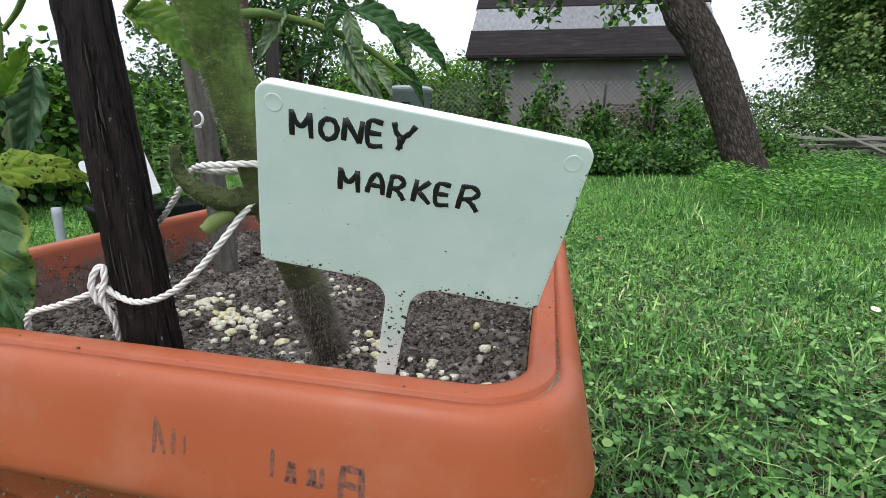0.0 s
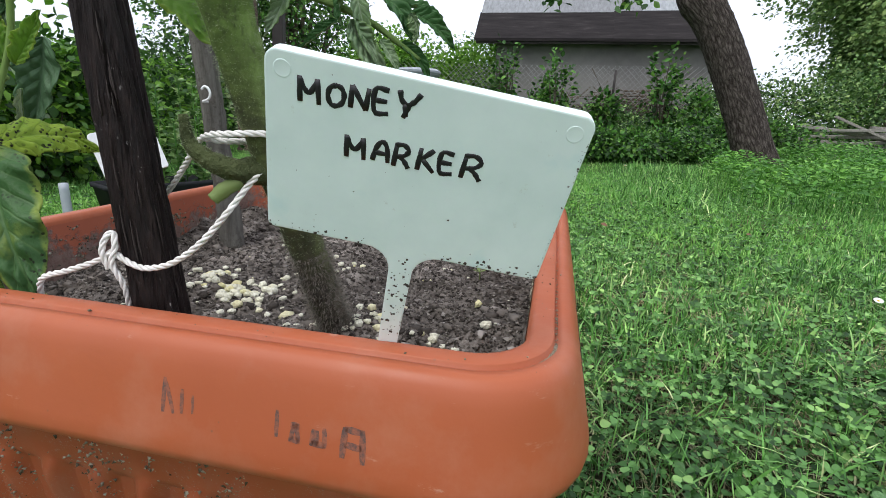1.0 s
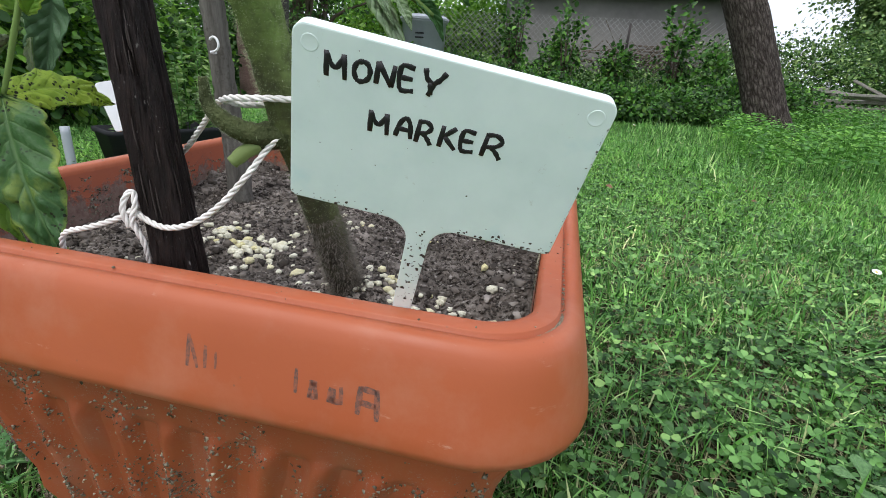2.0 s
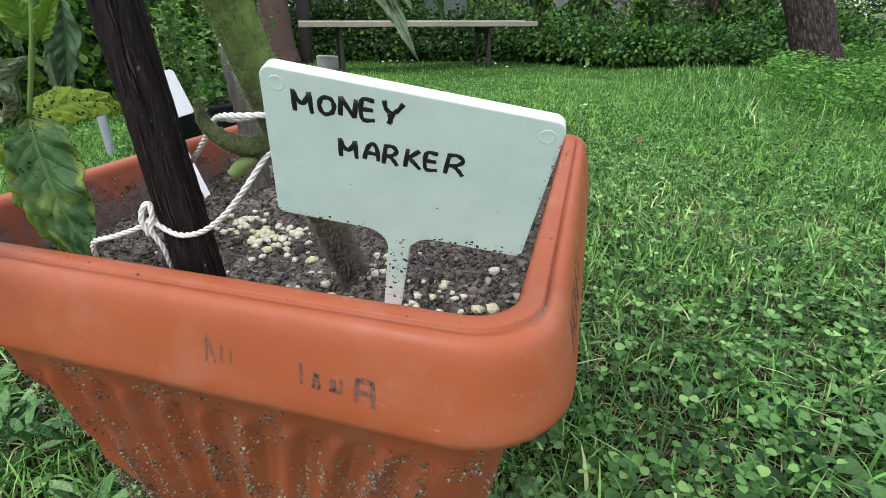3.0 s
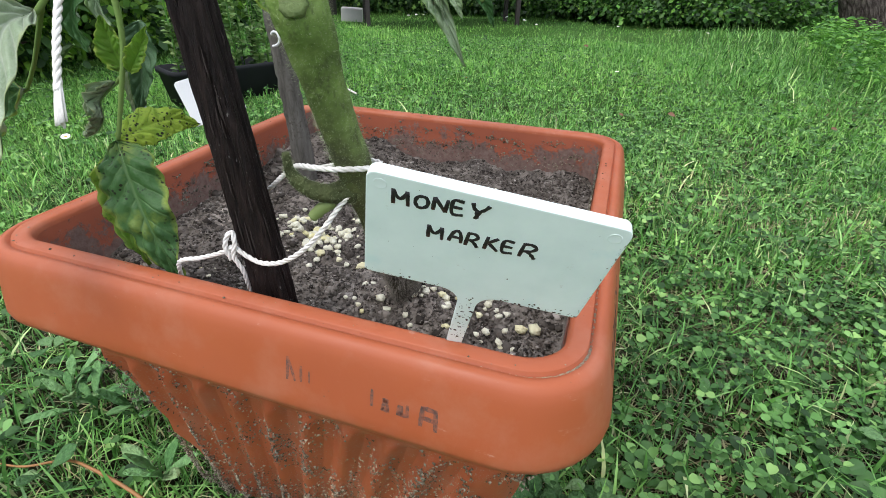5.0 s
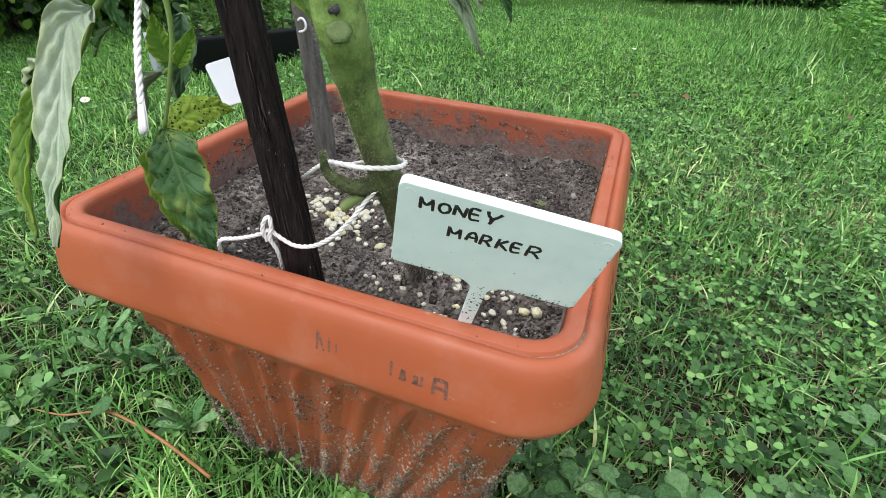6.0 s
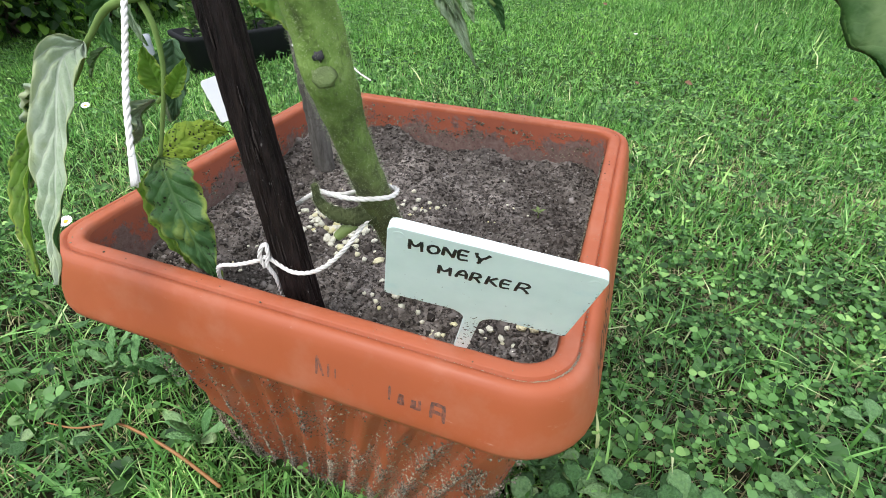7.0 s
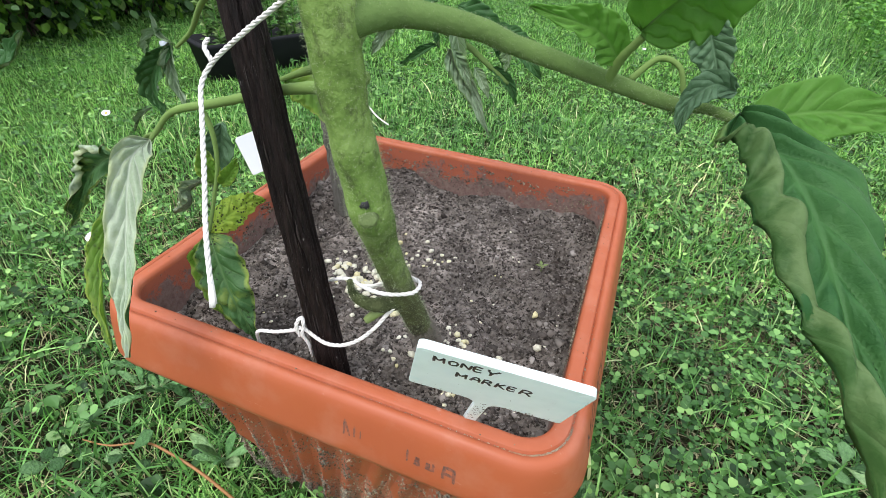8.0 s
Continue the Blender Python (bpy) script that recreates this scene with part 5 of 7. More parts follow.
    if rib:
        r = np.linspace(0.0013, 0.0003, n) * (half / 0.02) ** 0.5
        V, Fc = tube_arrays(top[:, m // 2] - nor[:, m // 2] * 0.0006, r, 6)
        part("midrib", mesh("midrib", V, Fc, M_LEAF_UNDER, True), ob)
    return ob


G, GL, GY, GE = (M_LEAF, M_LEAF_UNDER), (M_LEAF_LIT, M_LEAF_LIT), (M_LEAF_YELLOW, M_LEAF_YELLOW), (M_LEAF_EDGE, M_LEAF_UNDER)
PALE = (M_LEAF_UNDER, M_LEAF)
GS, GB = (M_LEAF_SPOT, M_LEAF_SPOT), (M_LEAF_BLUE, M_LEAF_UNDER)
# over the near left corner of the planter
leaf("leaf", [(-0.0850, -0.1280, 0.3250), (-0.0740, -0.1360, 0.3080), (-0.0620, -0.1420, 0.2840), (-0.0500, -0.1425, 0.2560)], 0.0168, (0.4, -0.8, 0.35), GE, 0.3, 0.22, -0.35, 0.15, 1, "dark green leaf yellowing along its margins, hanging into the planter")
leaf("leaf", [(-0.0910, -0.1280, 0.3180), (-0.0940, -0.1310, 0.3000), (-0.0880, -0.1350, 0.2800), (-0.0780, -0.1370, 0.2580)], 0.0095, (0.2, -0.9, 0.2), GS, 0.6, 0.2, 0.0, 0.3, 2, "narrow yellowing leaf with dark spots")
leaf("leaf", [(-0.111, -0.129, 0.384), (-0.109, -0.146, 0.377), (-0.1, -0.168, 0.347), (-0.086, -0.19, 0.322), (-0.071, -0.2105, 0.299)], 0.0118, (0.5, -0.7, 0.35), (M_LEAF_WILT, M_LEAF), -0.25, 0.14, 0.7, 0.9, 3, "long wilted leaf rolled to show its pale underside", quilt=0.24, lobes=0.06, n=80, m=27)
leaf("leaf", [(-0.112, -0.158, 0.36), (-0.112, -0.178, 0.337), (-0.098, -0.197, 0.317), (-0.079, -0.212, 0.303)], 0.0075, (0.3, -0.9, 0.2), GS, 0.5, 0.12, 0.2, 0.4, 4, "narrow yellow-green leaf")
leaf("leaf", [(-0.222, -0.075, 0.329), (-0.252, -0.073, 0.315), (-0.287, -0.067, 0.288), (-0.345, -0.063, 0.222)], 0.0185, (0.5, -0.75, 0.4), (M_LEAF_EDGE, M_LEAF_WILT), 0.25, 0.2, 0.3, 0.3, 5, "wilted leaf with a pale curled margin", turn=0.62, quilt=0.3)
limb("petiole", [(-0.109, -0.125, 0.387), (-0.135, -0.112, 0.375), (-0.175, -0.095, 0.352), (-0.222, -0.075, 0.329)], [0.0013, 0.0013, 0.0012, 0.0012])
leaf("leaf", [(-0.0850, -0.1270, 0.3250), (-0.0850, -0.1080, 0.3280), (-0.0870, -0.0870, 0.3260), (-0.0890, -0.0700, 0.3180)], 0.0105, (0.62, -0.6, 0.5), GY, 0.2, 0.2, -0.3, 0.1, 6, "yellow leaf covered with small black spots")
leaf("leaf", [(-0.0793, -0.1175, 0.3582), (-0.0816, -0.1175, 0.3662), (-0.0834, -0.1175, 0.3742), (-0.0839, -0.1175, 0.3831)], 0.0082, (0.5, -0.8, 0.3), GS, 0.3, 0.2, 0.2, 0.2, 7, "yellowing leaf with dark spots")
leaf("leaf", [(-0.0738, -0.1185, 0.3586), (-0.0667, -0.1185, 0.3663), (-0.0614, -0.1185, 0.3726), (-0.0566, -0.1185, 0.3798)], 0.0056, (0.4, -0.85, 0.2), GS, 0.4, 0.2, 0.1, 0.0, 37)
leaf("leaf", [(-0.1087, -0.0750, 0.3758), (-0.1123, -0.0750, 0.3606), (-0.1190, -0.0750, 0.3427), (-0.1269, -0.0750, 0.3226)], 0.0125, (0.45, -0.85, 0.2), (M_LEAF_BLUE, M_LEAF_UNDER), 0.25, 0.2, 0.3, 0.2, 61, "limp blue-green leaf hanging straight down")
leaf("leaf", [(-0.1164, -0.0850, 0.3497), (-0.1180, -0.0850, 0.3415), (-0.1185, -0.0850, 0.3336), (-0.1190, -0.0850, 0.3255)], 0.0035, (0.3, -0.9, 0.2), (M_LEAF_WILT, M_LEAF_WILT), 0.7, 0.3, 0.5, 0.3, 62, "shrivelled pale leaf")
limb("petiole", [(-0.0875, -0.1130, 0.3537), (-0.0895, -0.1130, 0.3526), (-0.0915, -0.1130, 0.3510)], [0.0014, 0.0012, 0.001])
leaf("leaf", [(-0.1007, -0.1060, 0.3493), (-0.1121, -0.1060, 0.3422), (-0.1181, -0.1060, 0.3368), (-0.1197, -0.1060, 0.3280), (-0.1275, -0.1060, 0.3195), (-0.1388, -0.1060, 0.3142)], 0.0078, (0.2, -0.6, 0.75), (M_LEAF_WILT, M_LEAF_WILT), 0.7, 0.25, 0.6, 0.8, 38, "wilted leaf curled up into a pale roll", quilt=0.4)
leaf("leaf", [(-0.1928, -0.0250, 0.4045), (-0.2147, -0.0250, 0.3862), (-0.2262, -0.0250, 0.3663), (-0.2184, -0.0250, 0.3448)], 0.0135, (0.5, -0.8, 0.2), G, 0.35, 0.3, 0.4, 0.3, 10, "dark green leaf with a curled white edge")
leaf("leaf", [(-0.1923, -0.0250, 0.4086), (-0.1982, -0.0250, 0.3928), (-0.1967, -0.0250, 0.3745), (-0.1895, -0.0250, 0.3542)], 0.0095, (0.5, -0.8, 0.1), PALE, 0.50, 0.3, 0.4, 0.3, 9, "curled leaf with a pale underside")
leaf("leaf", [(-0.1898, -0.0250, 0.4065), (-0.1993, -0.0250, 0.4110), (-0.2023, -0.0250, 0.4203), (-0.2057, -0.0250, 0.4285)], 0.0065, (0.3, -0.7, 0.5), PALE, 0.80, 0.3, 0.4, 0.3, 11)
leaf("leaf", [(-0.1979, -0.0250, 0.4160), (-0.2096, -0.0250, 0.4106), (-0.2173, -0.0250, 0.4001), (-0.2186, -0.0250, 0.3883)], 0.0080, (0.4, -0.8, 0.3), PALE, 0.70, 0.3, 0.4, 0.3, 12)
leaf("leaf", [(-0.2342, -0.0250, 0.3495), (-0.2454, -0.0250, 0.3426), (-0.2545, -0.0250, 0.3348), (-0.2638, -0.0250, 0.3226)], 0.0060, (0.4, -0.8, 0.3), PALE, 0.80, 0.3, 0.4, 0.3, 48)
leaf("leaf", [(-0.068, -0.052, 0.404), (-0.053, -0.05, 0.4), (-0.04, -0.05, 0.39), (-0.024, -0.05, 0.372)], 0.0145, (0.3, -0.6, 0.7), (M_LEAF_SPOT, M_LEAF_LIT), 0.2, 0.2, 0.2, 0.1, 13, "bright green leaf between stake and stem")
limb("petiole", [(0.03, -0.12, 0.438), (-0.01, -0.09, 0.43), (-0.045, -0.065, 0.416), (-0.07, -0.053, 0.405)], [0.0034, 0.0028, 0.0024, 0.0016])
leaf("leaf", [(-0.1820, -0.1700, 0.4168), (-0.1521, -0.1700, 0.4275), (-0.1295, -0.1700, 0.4367), (-0.1130, -0.1700, 0.4510)], 0.0095, (0.4, -0.5, 0.75), G, 0.3, 0.15, 0.2, 0.1, 52, "green leaf hanging beside the stake")
# on the branch behind the stem
leaf("leaf", [(-0.0400, 0.0600, 0.4318), (-0.0475, 0.0600, 0.4207), (-0.0566, 0.0600, 0.4073), (-0.0653, 0.0600, 0.3964)], 0.0085, (0.3, -0.9, 0.2), PALE, 0.40, 0.22, 0.3, 0.2, 14)
leaf("leaf", [(-0.0115, 0.0700, 0.4090), (-0.0221, 0.0700, 0.4025), (-0.0316, 0.0700, 0.3958), (-0.0436, 0.0700, 0.3887)], 0.0055, (0.2, -0.8, 0.5), G, 0.50, 0.22, 0.3, 0.2, 15)
leaf("leaf", [(0.0044, 0.0750, 0.4335), (-0.0046, 0.0750, 0.4291), (-0.0112, 0.0750, 0.4189), (-0.0108, 0.0750, 0.4051)], 0.0075, (-0.4, -0.8, 0.3), G, 0.40, 0.22, 0.3, 0.2, 16)
leaf("leaf", [(0.0029, 0.0700, 0.4302), (0.0068, 0.0700, 0.4137), (0.0120, 0.0700, 0.3962), (0.0235, 0.0700, 0.3733)], 0.0095, (0.35, -0.9, 0.1), PALE, 0.50, 0.22, 0.3, 0.2, 17, "drooping curled leaf, grey-green beneath")
leaf("leaf", [(0.0003, 0.0850, 0.4358), (0.0180, 0.0850, 0.4283), (0.0347, 0.0850, 0.4147), (0.0417, 0.0850, 0.3963)], 0.0125, (0.2, -0.75, 0.6), G, 0.35, 0.22, 0.3, 0.2, 18)
leaf("leaf", [(0.0423, 0.0800, 0.4160), (0.0543, 0.0800, 0.4096), (0.0663, 0.0800, 0.4009), (0.0758, 0.0800, 0.3900)], 0.0095, (-0.1, -0.7, 0.6), G, 0.50, 0.22, 0.3, 0.2, 20, "leaf folded along its middle with a pale turned edge")
leaf("leaf", [(0.0309, 0.0900, 0.4227), (0.0429, 0.0900, 0.4209), (0.0542, 0.0900, 0.4175), (0.0638, 0.0900, 0.4134)], 0.0060, (0.1, -0.6, 0.8), G, 0.40, 0.22, 0.3, 0.2, 44)
leaf("leaf", [(0.0221, 0.0700, 0.3954), (0.0272, 0.0700, 0.3883), (0.0323, 0.0700, 0.3804), (0.0366, 0.0700, 0.3717)], 0.0070, (0.5, -0.8, 0.2), PALE, 0.50, 0.22, 0.3, 0.2, 45)
leaf("leaf", [(-0.0451, 0.0750, 0.4341), (-0.0330, 0.0750, 0.4376), (-0.0202, 0.0750, 0.4396), (-0.0050, 0.0750, 0.4444)], 0.0090, (0.0, -0.8, 0.5), G, 0.40, 0.22, 0.3, 0.2, 46)
leaf("leaf", [(0.0426, 0.0760, 0.4137), (0.0469, 0.0760, 0.4083), (0.0486, 0.0760, 0.4013), (0.0469, 0.0760, 0.3936)], 0.0070, (-0.3, -0.9, 0.1), PALE, 0.40, 0.22, 0.3, 0.2, 47)
leaf("leaf", [(0.0, 0.066, 0.408), (0.006, 0.07, 0.396), (0.018, 0.074, 0.378), (0.039, 0.076, 0.338)], 0.0135, (0.5, -0.85, 0.0), PALE, 0.65, 0.2, 0.1, 0.5, 19, "leaf rolled lengthwise, hanging tip down")
leaf("leaf", [(0.034, 0.08, 0.394), (0.044, 0.082, 0.388), (0.052, 0.083, 0.378), (0.057, 0.084, 0.366)], 0.007, (0.4, -0.8, 0.2), G, 0.6, 0.2, 0.2, 0.2, 21)
# on the near branch
leaf("leaf", [(0.1819, -0.1240, 0.4480), (0.2016, -0.1470, 0.4367), (0.2155, -0.1820, 0.4160), (0.2338, -0.2220, 0.3804)], 0.0215, (-0.05, -0.35, 0.9), (M_LEAF_BIG, M_LEAF_TURNED), 0.1, 0.12, -0.2, -0.35, 22, "large dark green leaf, one margin folded back to its pale underside", n=90, m=41, rib=False, turn=0.64, lobes=0.04, quilt=0.2)
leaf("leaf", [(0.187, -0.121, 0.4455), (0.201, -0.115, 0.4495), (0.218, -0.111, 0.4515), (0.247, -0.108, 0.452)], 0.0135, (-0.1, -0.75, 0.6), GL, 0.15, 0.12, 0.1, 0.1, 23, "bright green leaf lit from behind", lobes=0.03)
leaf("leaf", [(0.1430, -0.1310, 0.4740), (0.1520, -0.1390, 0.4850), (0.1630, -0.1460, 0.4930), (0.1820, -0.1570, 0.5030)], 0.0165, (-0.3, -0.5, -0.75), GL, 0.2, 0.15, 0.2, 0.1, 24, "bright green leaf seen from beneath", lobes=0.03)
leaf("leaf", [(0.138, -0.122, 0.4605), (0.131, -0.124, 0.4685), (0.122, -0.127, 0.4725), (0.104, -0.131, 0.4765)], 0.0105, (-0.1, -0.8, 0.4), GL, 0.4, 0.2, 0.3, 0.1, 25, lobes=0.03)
leaf("leaf", [(0.1785, -0.119, 0.4555), (0.1705, -0.123, 0.4575), (0.1645, -0.126, 0.451), (0.1635, -0.13, 0.4405)], 0.0058, (-0.2, -0.9, 0.2), GB, 0.2, 0.15, 0.2, 0.3, 26)
leaf("leaf", [(0.163, -0.108, 0.476), (0.167, -0.109, 0.469), (0.171, -0.111, 0.461), (0.175, -0.115, 0.4525)], 0.0085, (-0.3, -0.8, 0.3), GB, 0.2, 0.1, 0.2, 0.0, 27)


# ---- lawn ----
def blades(name, x, y, h, w, material, lean=0.6, seed=0, bends=1):
    """Bent grass blades in one mesh, each of a few lengths that curve over towards the tip."""
    rs = np.random.RandomState(seed)
    n = len(x)
    base = np.c_[x, y, ground_z(x, y) - 0.002]
    a = rs.uniform(0, 2 * np.pi, n)
    d = np.c_[np.cos(a), np.sin(a), np.zeros(n)]
    yaw = a + np.pi / 2 + rs.uniform(-0.5, 0.5, n)
    s = np.c_[np.cos(yaw), np.sin(yaw), np.zeros(n)] * (w / 2)[:, None]
    k = (np.abs(rs.normal(0, lean, n)) * h)[:, None]
    sway = np.c_[np.cos(yaw), np.sin(yaw), np.zeros(n)] * (rs.normal(0, 0.16, n) * h)[:, None]
    up = np.array((0, 0, 1.0)) * h[:, None]
    droop = np.clip(0.35 * (k / h[:, None]) ** 1.5, 0, 0.75)
    steps = [0.0] + [(i + 1) / (bends + 1) for i in range(bends)] + [1.0]
    rows = []
    for t in steps:
        c = base + up * (t - droop * t ** 2.2) + d * k * t ** 1.7 + sway * t ** 2
        wide = 0.8 + 0.2 * min(1.0, t * 2) if t < 0.7 else 0.7
        rows += [c] if t == 1.0 else [c - s * wide, c + s * wide]
    V = np.stack(rows, 1).reshape(-1, 3)
    m = len(rows)
    o = (np.arange(n) * m)[:, None]
    quads = [np.array([[2 * i, 2 * i + 1, 2 * i + 3, 2 * i + 2]]) + o for i in range(bends)]
    L = np.concatenate(quads + [np.array([[m - 3, m - 2, m - 1]]) + o], 1)
    return soup(name, V, L.ravel(), np.tile([4] * bends + [3], n), material)


def spread(n, x0, x1, y0, y1, rs, hole=True):
    # stray past the edges, so that one stretch of turf runs into the next
    loose = 0.055 * min(x1 - x0, y1 - y0)
    x, y = rs.uniform(x0, x1, n) + rs.normal(0, loose, n), rs.uniform(y0, y1, n) + rs.normal(0, loose, n)
    if hole:
        ok = (np.abs(x) > 0.108) | (np.abs(y) > 0.112)
        x, y = x[ok], y[ok]
    return x, y


def patchy(x, y, f=4.0, p=0.0):
    return 0.5 + 0.5 * np.sin(x * f * 1.7 + 1.3 + p + 0.8 * np.sin(y * f)) * np.cos(y * f * 1.3 + p * 2 + 0.7 * np.sin(x * f * 1.1))


def leaflet_soup(name, P, D, N, size, material, shape):
    """Small leaves: P base, D direction, N normal, all by row; shape: half-outline as (along, across)."""
    D = D / np.linalg.norm(D, axis=1, keepdims=True)
    S = np.cross(D, N)
    S /= np.linalg.norm(S, axis=1, keepdims=True) + 1e-9
    N = np.cross(S, D)
    rows = []
    k = len(shape)
    for along, across, lift in shape:
        rows.append(P + D * (along * size)[:, None] + S * (across * size)[:, None] + N * (lift * size)[:, None])
    for along, across, lift in shape[1:-1][::-1]:
        rows.append(P + D * (along * size)[:, None] - S * (across * size)[:, None] + N * (lift * size)[:, None])
    V = np.stack(rows, 1)
    m = V.shape[1]
    n = len(P)
    half_a = list(range(0, k))
    half_b = [0] + list(range(m - 1, k - 2, -1))
    o = (np.arange(n) * m)[:, None]
    L = np.concatenate([np.array([half_a[::-1]]) + o, np.array([half_b]) + o], 1)
    return soup(name, V.reshape(-1, 3), L.ravel(), np.tile([len(half_a), len(half_b)], n), material)


HEART = [(0.0, 0.0, 0.0), (0.32, 0.35, 0.09), (0.66, 0.46, 0.15), (0.96, 0.26, 0.1), (0.98, 0.0, 0.0)]
OVATE = [(0.0, 0.0, 0.0), (0.15, 0.2, 0.05), (0.45, 0.38, 0.1), (0.75, 0.27, 0.06), (1.0, 0.0, -0.05)]
LEAN = [(0.0, 0.0, 0.0), (0.38, 0.36, 0.09), (0.78, 0.26, 0.05), (1.0, 0.0, -0.05)]
TREFOIL = [(0.0, 0.0, 0.0), (0.5, 0.44, 0.12), (0.92, 0.36, 0.12), (0.98, 0.0, 0.0)]
DIAMOND = [(0.0, 0.0, 0.0), (0.5, 0.42, 0.1), (1.0, 0.0, -0.05)]


def clover(name, x, y, size, height, rs, material, shape=None):
    n = len(x)
    c = np.c_[x, y, ground_z(x, y) + height]
    a0 = rs.uniform(0, 2 * np.pi, n)
    tilt = rs.normal(0, 0.42, (n, 3))
    P, D, N, S = [], [], [], []
    up = np.array((0, 0, 1.0)) + tilt
    for k in range(3):
        a = a0 + k * 2.094 + rs.normal(0, 0.12, n)
        d = np.c_[np.cos(a), np.sin(a), rs.normal(0.12, 0.2, n)]
        P.append(c)
        D.append(d)
        N.append(up)
        S.append(size * rs.uniform(0.85, 1.1, n))
    return leaflet_soup(name, np.vstack(P), np.vstack(D), np.vstack(N), np.concatenate(S), material, shape or HEART)


def build_lawn():
    rs = np.random.RandomState(11)
    lawn = thing("lawn_grass", "mown green lawn of grass mixed with clover", "grass", kind="stuff")
    # near the planter
    x, y = spread(112000, -1.0, 1.15, -0.5, 1.1, rs)
    keep = rs.uniform(0, 1, len(x)) < (0.45 + 0.55 * patchy(x, y, 5)) * np.where((x > 0.15) & (y < 0.45), 0.45, 0.9)
    x, y = x[keep], y[keep]
    h = rs.uniform(0.012, 0.045, len(x)) * (0.7 + 0.6 * patchy(x, y, 3, 1))
    part("near_blades", blades("near_blades", x, y, h, rs.uniform(0.0008, 0.0021, len(x)) * np.where(y > 0.35, 1.6, 1.0), M_GRASS, 0.9, 1, 2), lawn)
    x, y = spread(3600, -1.0, 1.15, -0.5, 1.1, rs)
    h = rs.uniform(0.03, 0.075, len(x))
    part("long_blades", blades("long_blades", x, y, h, rs.uniform(0.0018, 0.0036, len(x)), M_GRASS, 1.1, 2, 3), lawn)
    x, y = spread(12000, -1.0, 1.15, -0.5, 1.1, rs)
    part("dry_blades", blades("dry_blades", x, y, rs.uniform(0.005, 0.026, len(x)), rs.uniform(0.0007, 0.0018, len(x)), M_STRAW, 2.0, 3), lawn)
    # fine thatch and short blades on the trodden side of the planter
    x, y = spread(9000, 0.12, 0.85, -0.4, 0.4, rs)
    part("dry_blades", blades("dry_blades", x, y, rs.uniform(0.004, 0.02, len(x)), rs.uniform(0.0006, 0.0014, len(x)), M_LITTER, 2.6, 71), lawn)
    x, y = spread(2200, -0.7, -0.12, -0.4, 0.3, rs)
    part("dry_blades", blades("dry_blades", x, y, rs.uniform(0.004, 0.02, len(x)), rs.uniform(0.0006, 0.0014, len(x)), M_LITTER, 2.6, 72), lawn)
    x, y = spread(5000, 0.12, 0.85, -0.4, 0.4, rs)
    part("short_blades", blades("short_blades", x, y, rs.uniform(0.006, 0.018, len(x)), rs.uniform(0.0009, 0.002, len(x)), M_GRASS, 1.3, 73), lawn)
    x, y = spread(5200, 0.14, 0.95, -0.4, 0.8, rs)
    part("straw", blades("straw", x, y, rs.uniform(0.012, 0.036, len(x)), rs.uniform(0.0008, 0.0018, len(x)), M_STRAW, 2.4, 74, 3), lawn)
    x, y = spread(1300, -0.75, -0.13, -0.4, 0.4, rs)
    part("straw", blades("straw", x, y, rs.uniform(0.012, 0.036, len(x)), rs.uniform(0.0008, 0.0018, len(x)), M_STRAW, 2.4, 75, 3), lawn)
    # longer tufts that the mower misses round the foot of the planter
    a = rs.uniform(0, 2 * np.pi, 5200)
    x, y = rs.uniform(-0.2, 0.2, 5200) + 0.05 * np.cos(a), rs.uniform(-0.22, 0.2, 5200) + 0.05 * np.sin(a)
    ok = (np.abs(x) > 0.118) | (np.abs(y) > 0.122)
    x, y = x[ok], y[ok]
    part("foot_blades", blades("foot_blades", x, y, rs.uniform(0.014, 0.05, len(x)), rs.uniform(0.0009, 0.0022, len(x)), M_GRASS, 0.9, 76, 2), lawn)
    # worn patches with dead litter
    for k, (px, py, sd) in enumerate([(0.62, 0.62, 0.1), (0.85, 0.95, 0.16), (0.45, 1.15, 0.1), (0.4, 0.3, 0.06), (-0.35, 0.7, 0.1), (1.0, 1.6, 0.2), (0.3, 2.0, 0.2), (0.55, -0.02, 0.06)]):
        m = 650
        x, y = px + rs.normal(0, sd, m), py + rs.normal(0, sd * 0.7, m)
        part("dead_litter", blades("dead_litter", x, y, rs.uniform(0.008, 0.022, m), rs.uniform(0.0015, 0.004, m), M_LITTER, 2.6, 60 + k), lawn)
    # middle distance
    x, y = spread(84000, -2.6, 2.8, 1.05, 3.0, rs)
    h = rs.uniform(0.012, 0.036, len(x)) * (0.7 + 0.6 * patchy(x, y, 2))
    part("middle_blades", blades("middle_blades", x, y, h, rs.uniform(0.0026, 0.0052, len(x)), M_GRASS_FAR, 1.1, 4), lawn)
    x, y = spread(64000, -2.6, -0.95, -0.6, 1.1, rs)
    x2, y2 = spread(18000, 1.1, 2.6, 0.0, 1.1, rs)
    x, y = np.concatenate([x, x2]), np.concatenate([y, y2])
    part("side_blades", blades("side_blades", x, y, rs.uniform(0.012, 0.034, len(x)), rs.uniform(0.0026, 0.005, len(x)), M_GRASS_FAR, 1.2, 5, 0), lawn)
    # far lawn
    x, y = spread(72000, -6, 6, 2.9, 7.5, rs)
    part("far_blades", blades("far_blades", x, y, rs.uniform(0.014, 0.032, len(x)), rs.uniform(0.004, 0.008, len(x)), M_GRASS_FAR, 1.0, 6, 0), lawn)
    x, y = spread(14000, -6, -2.5, 0, 3.0, rs)
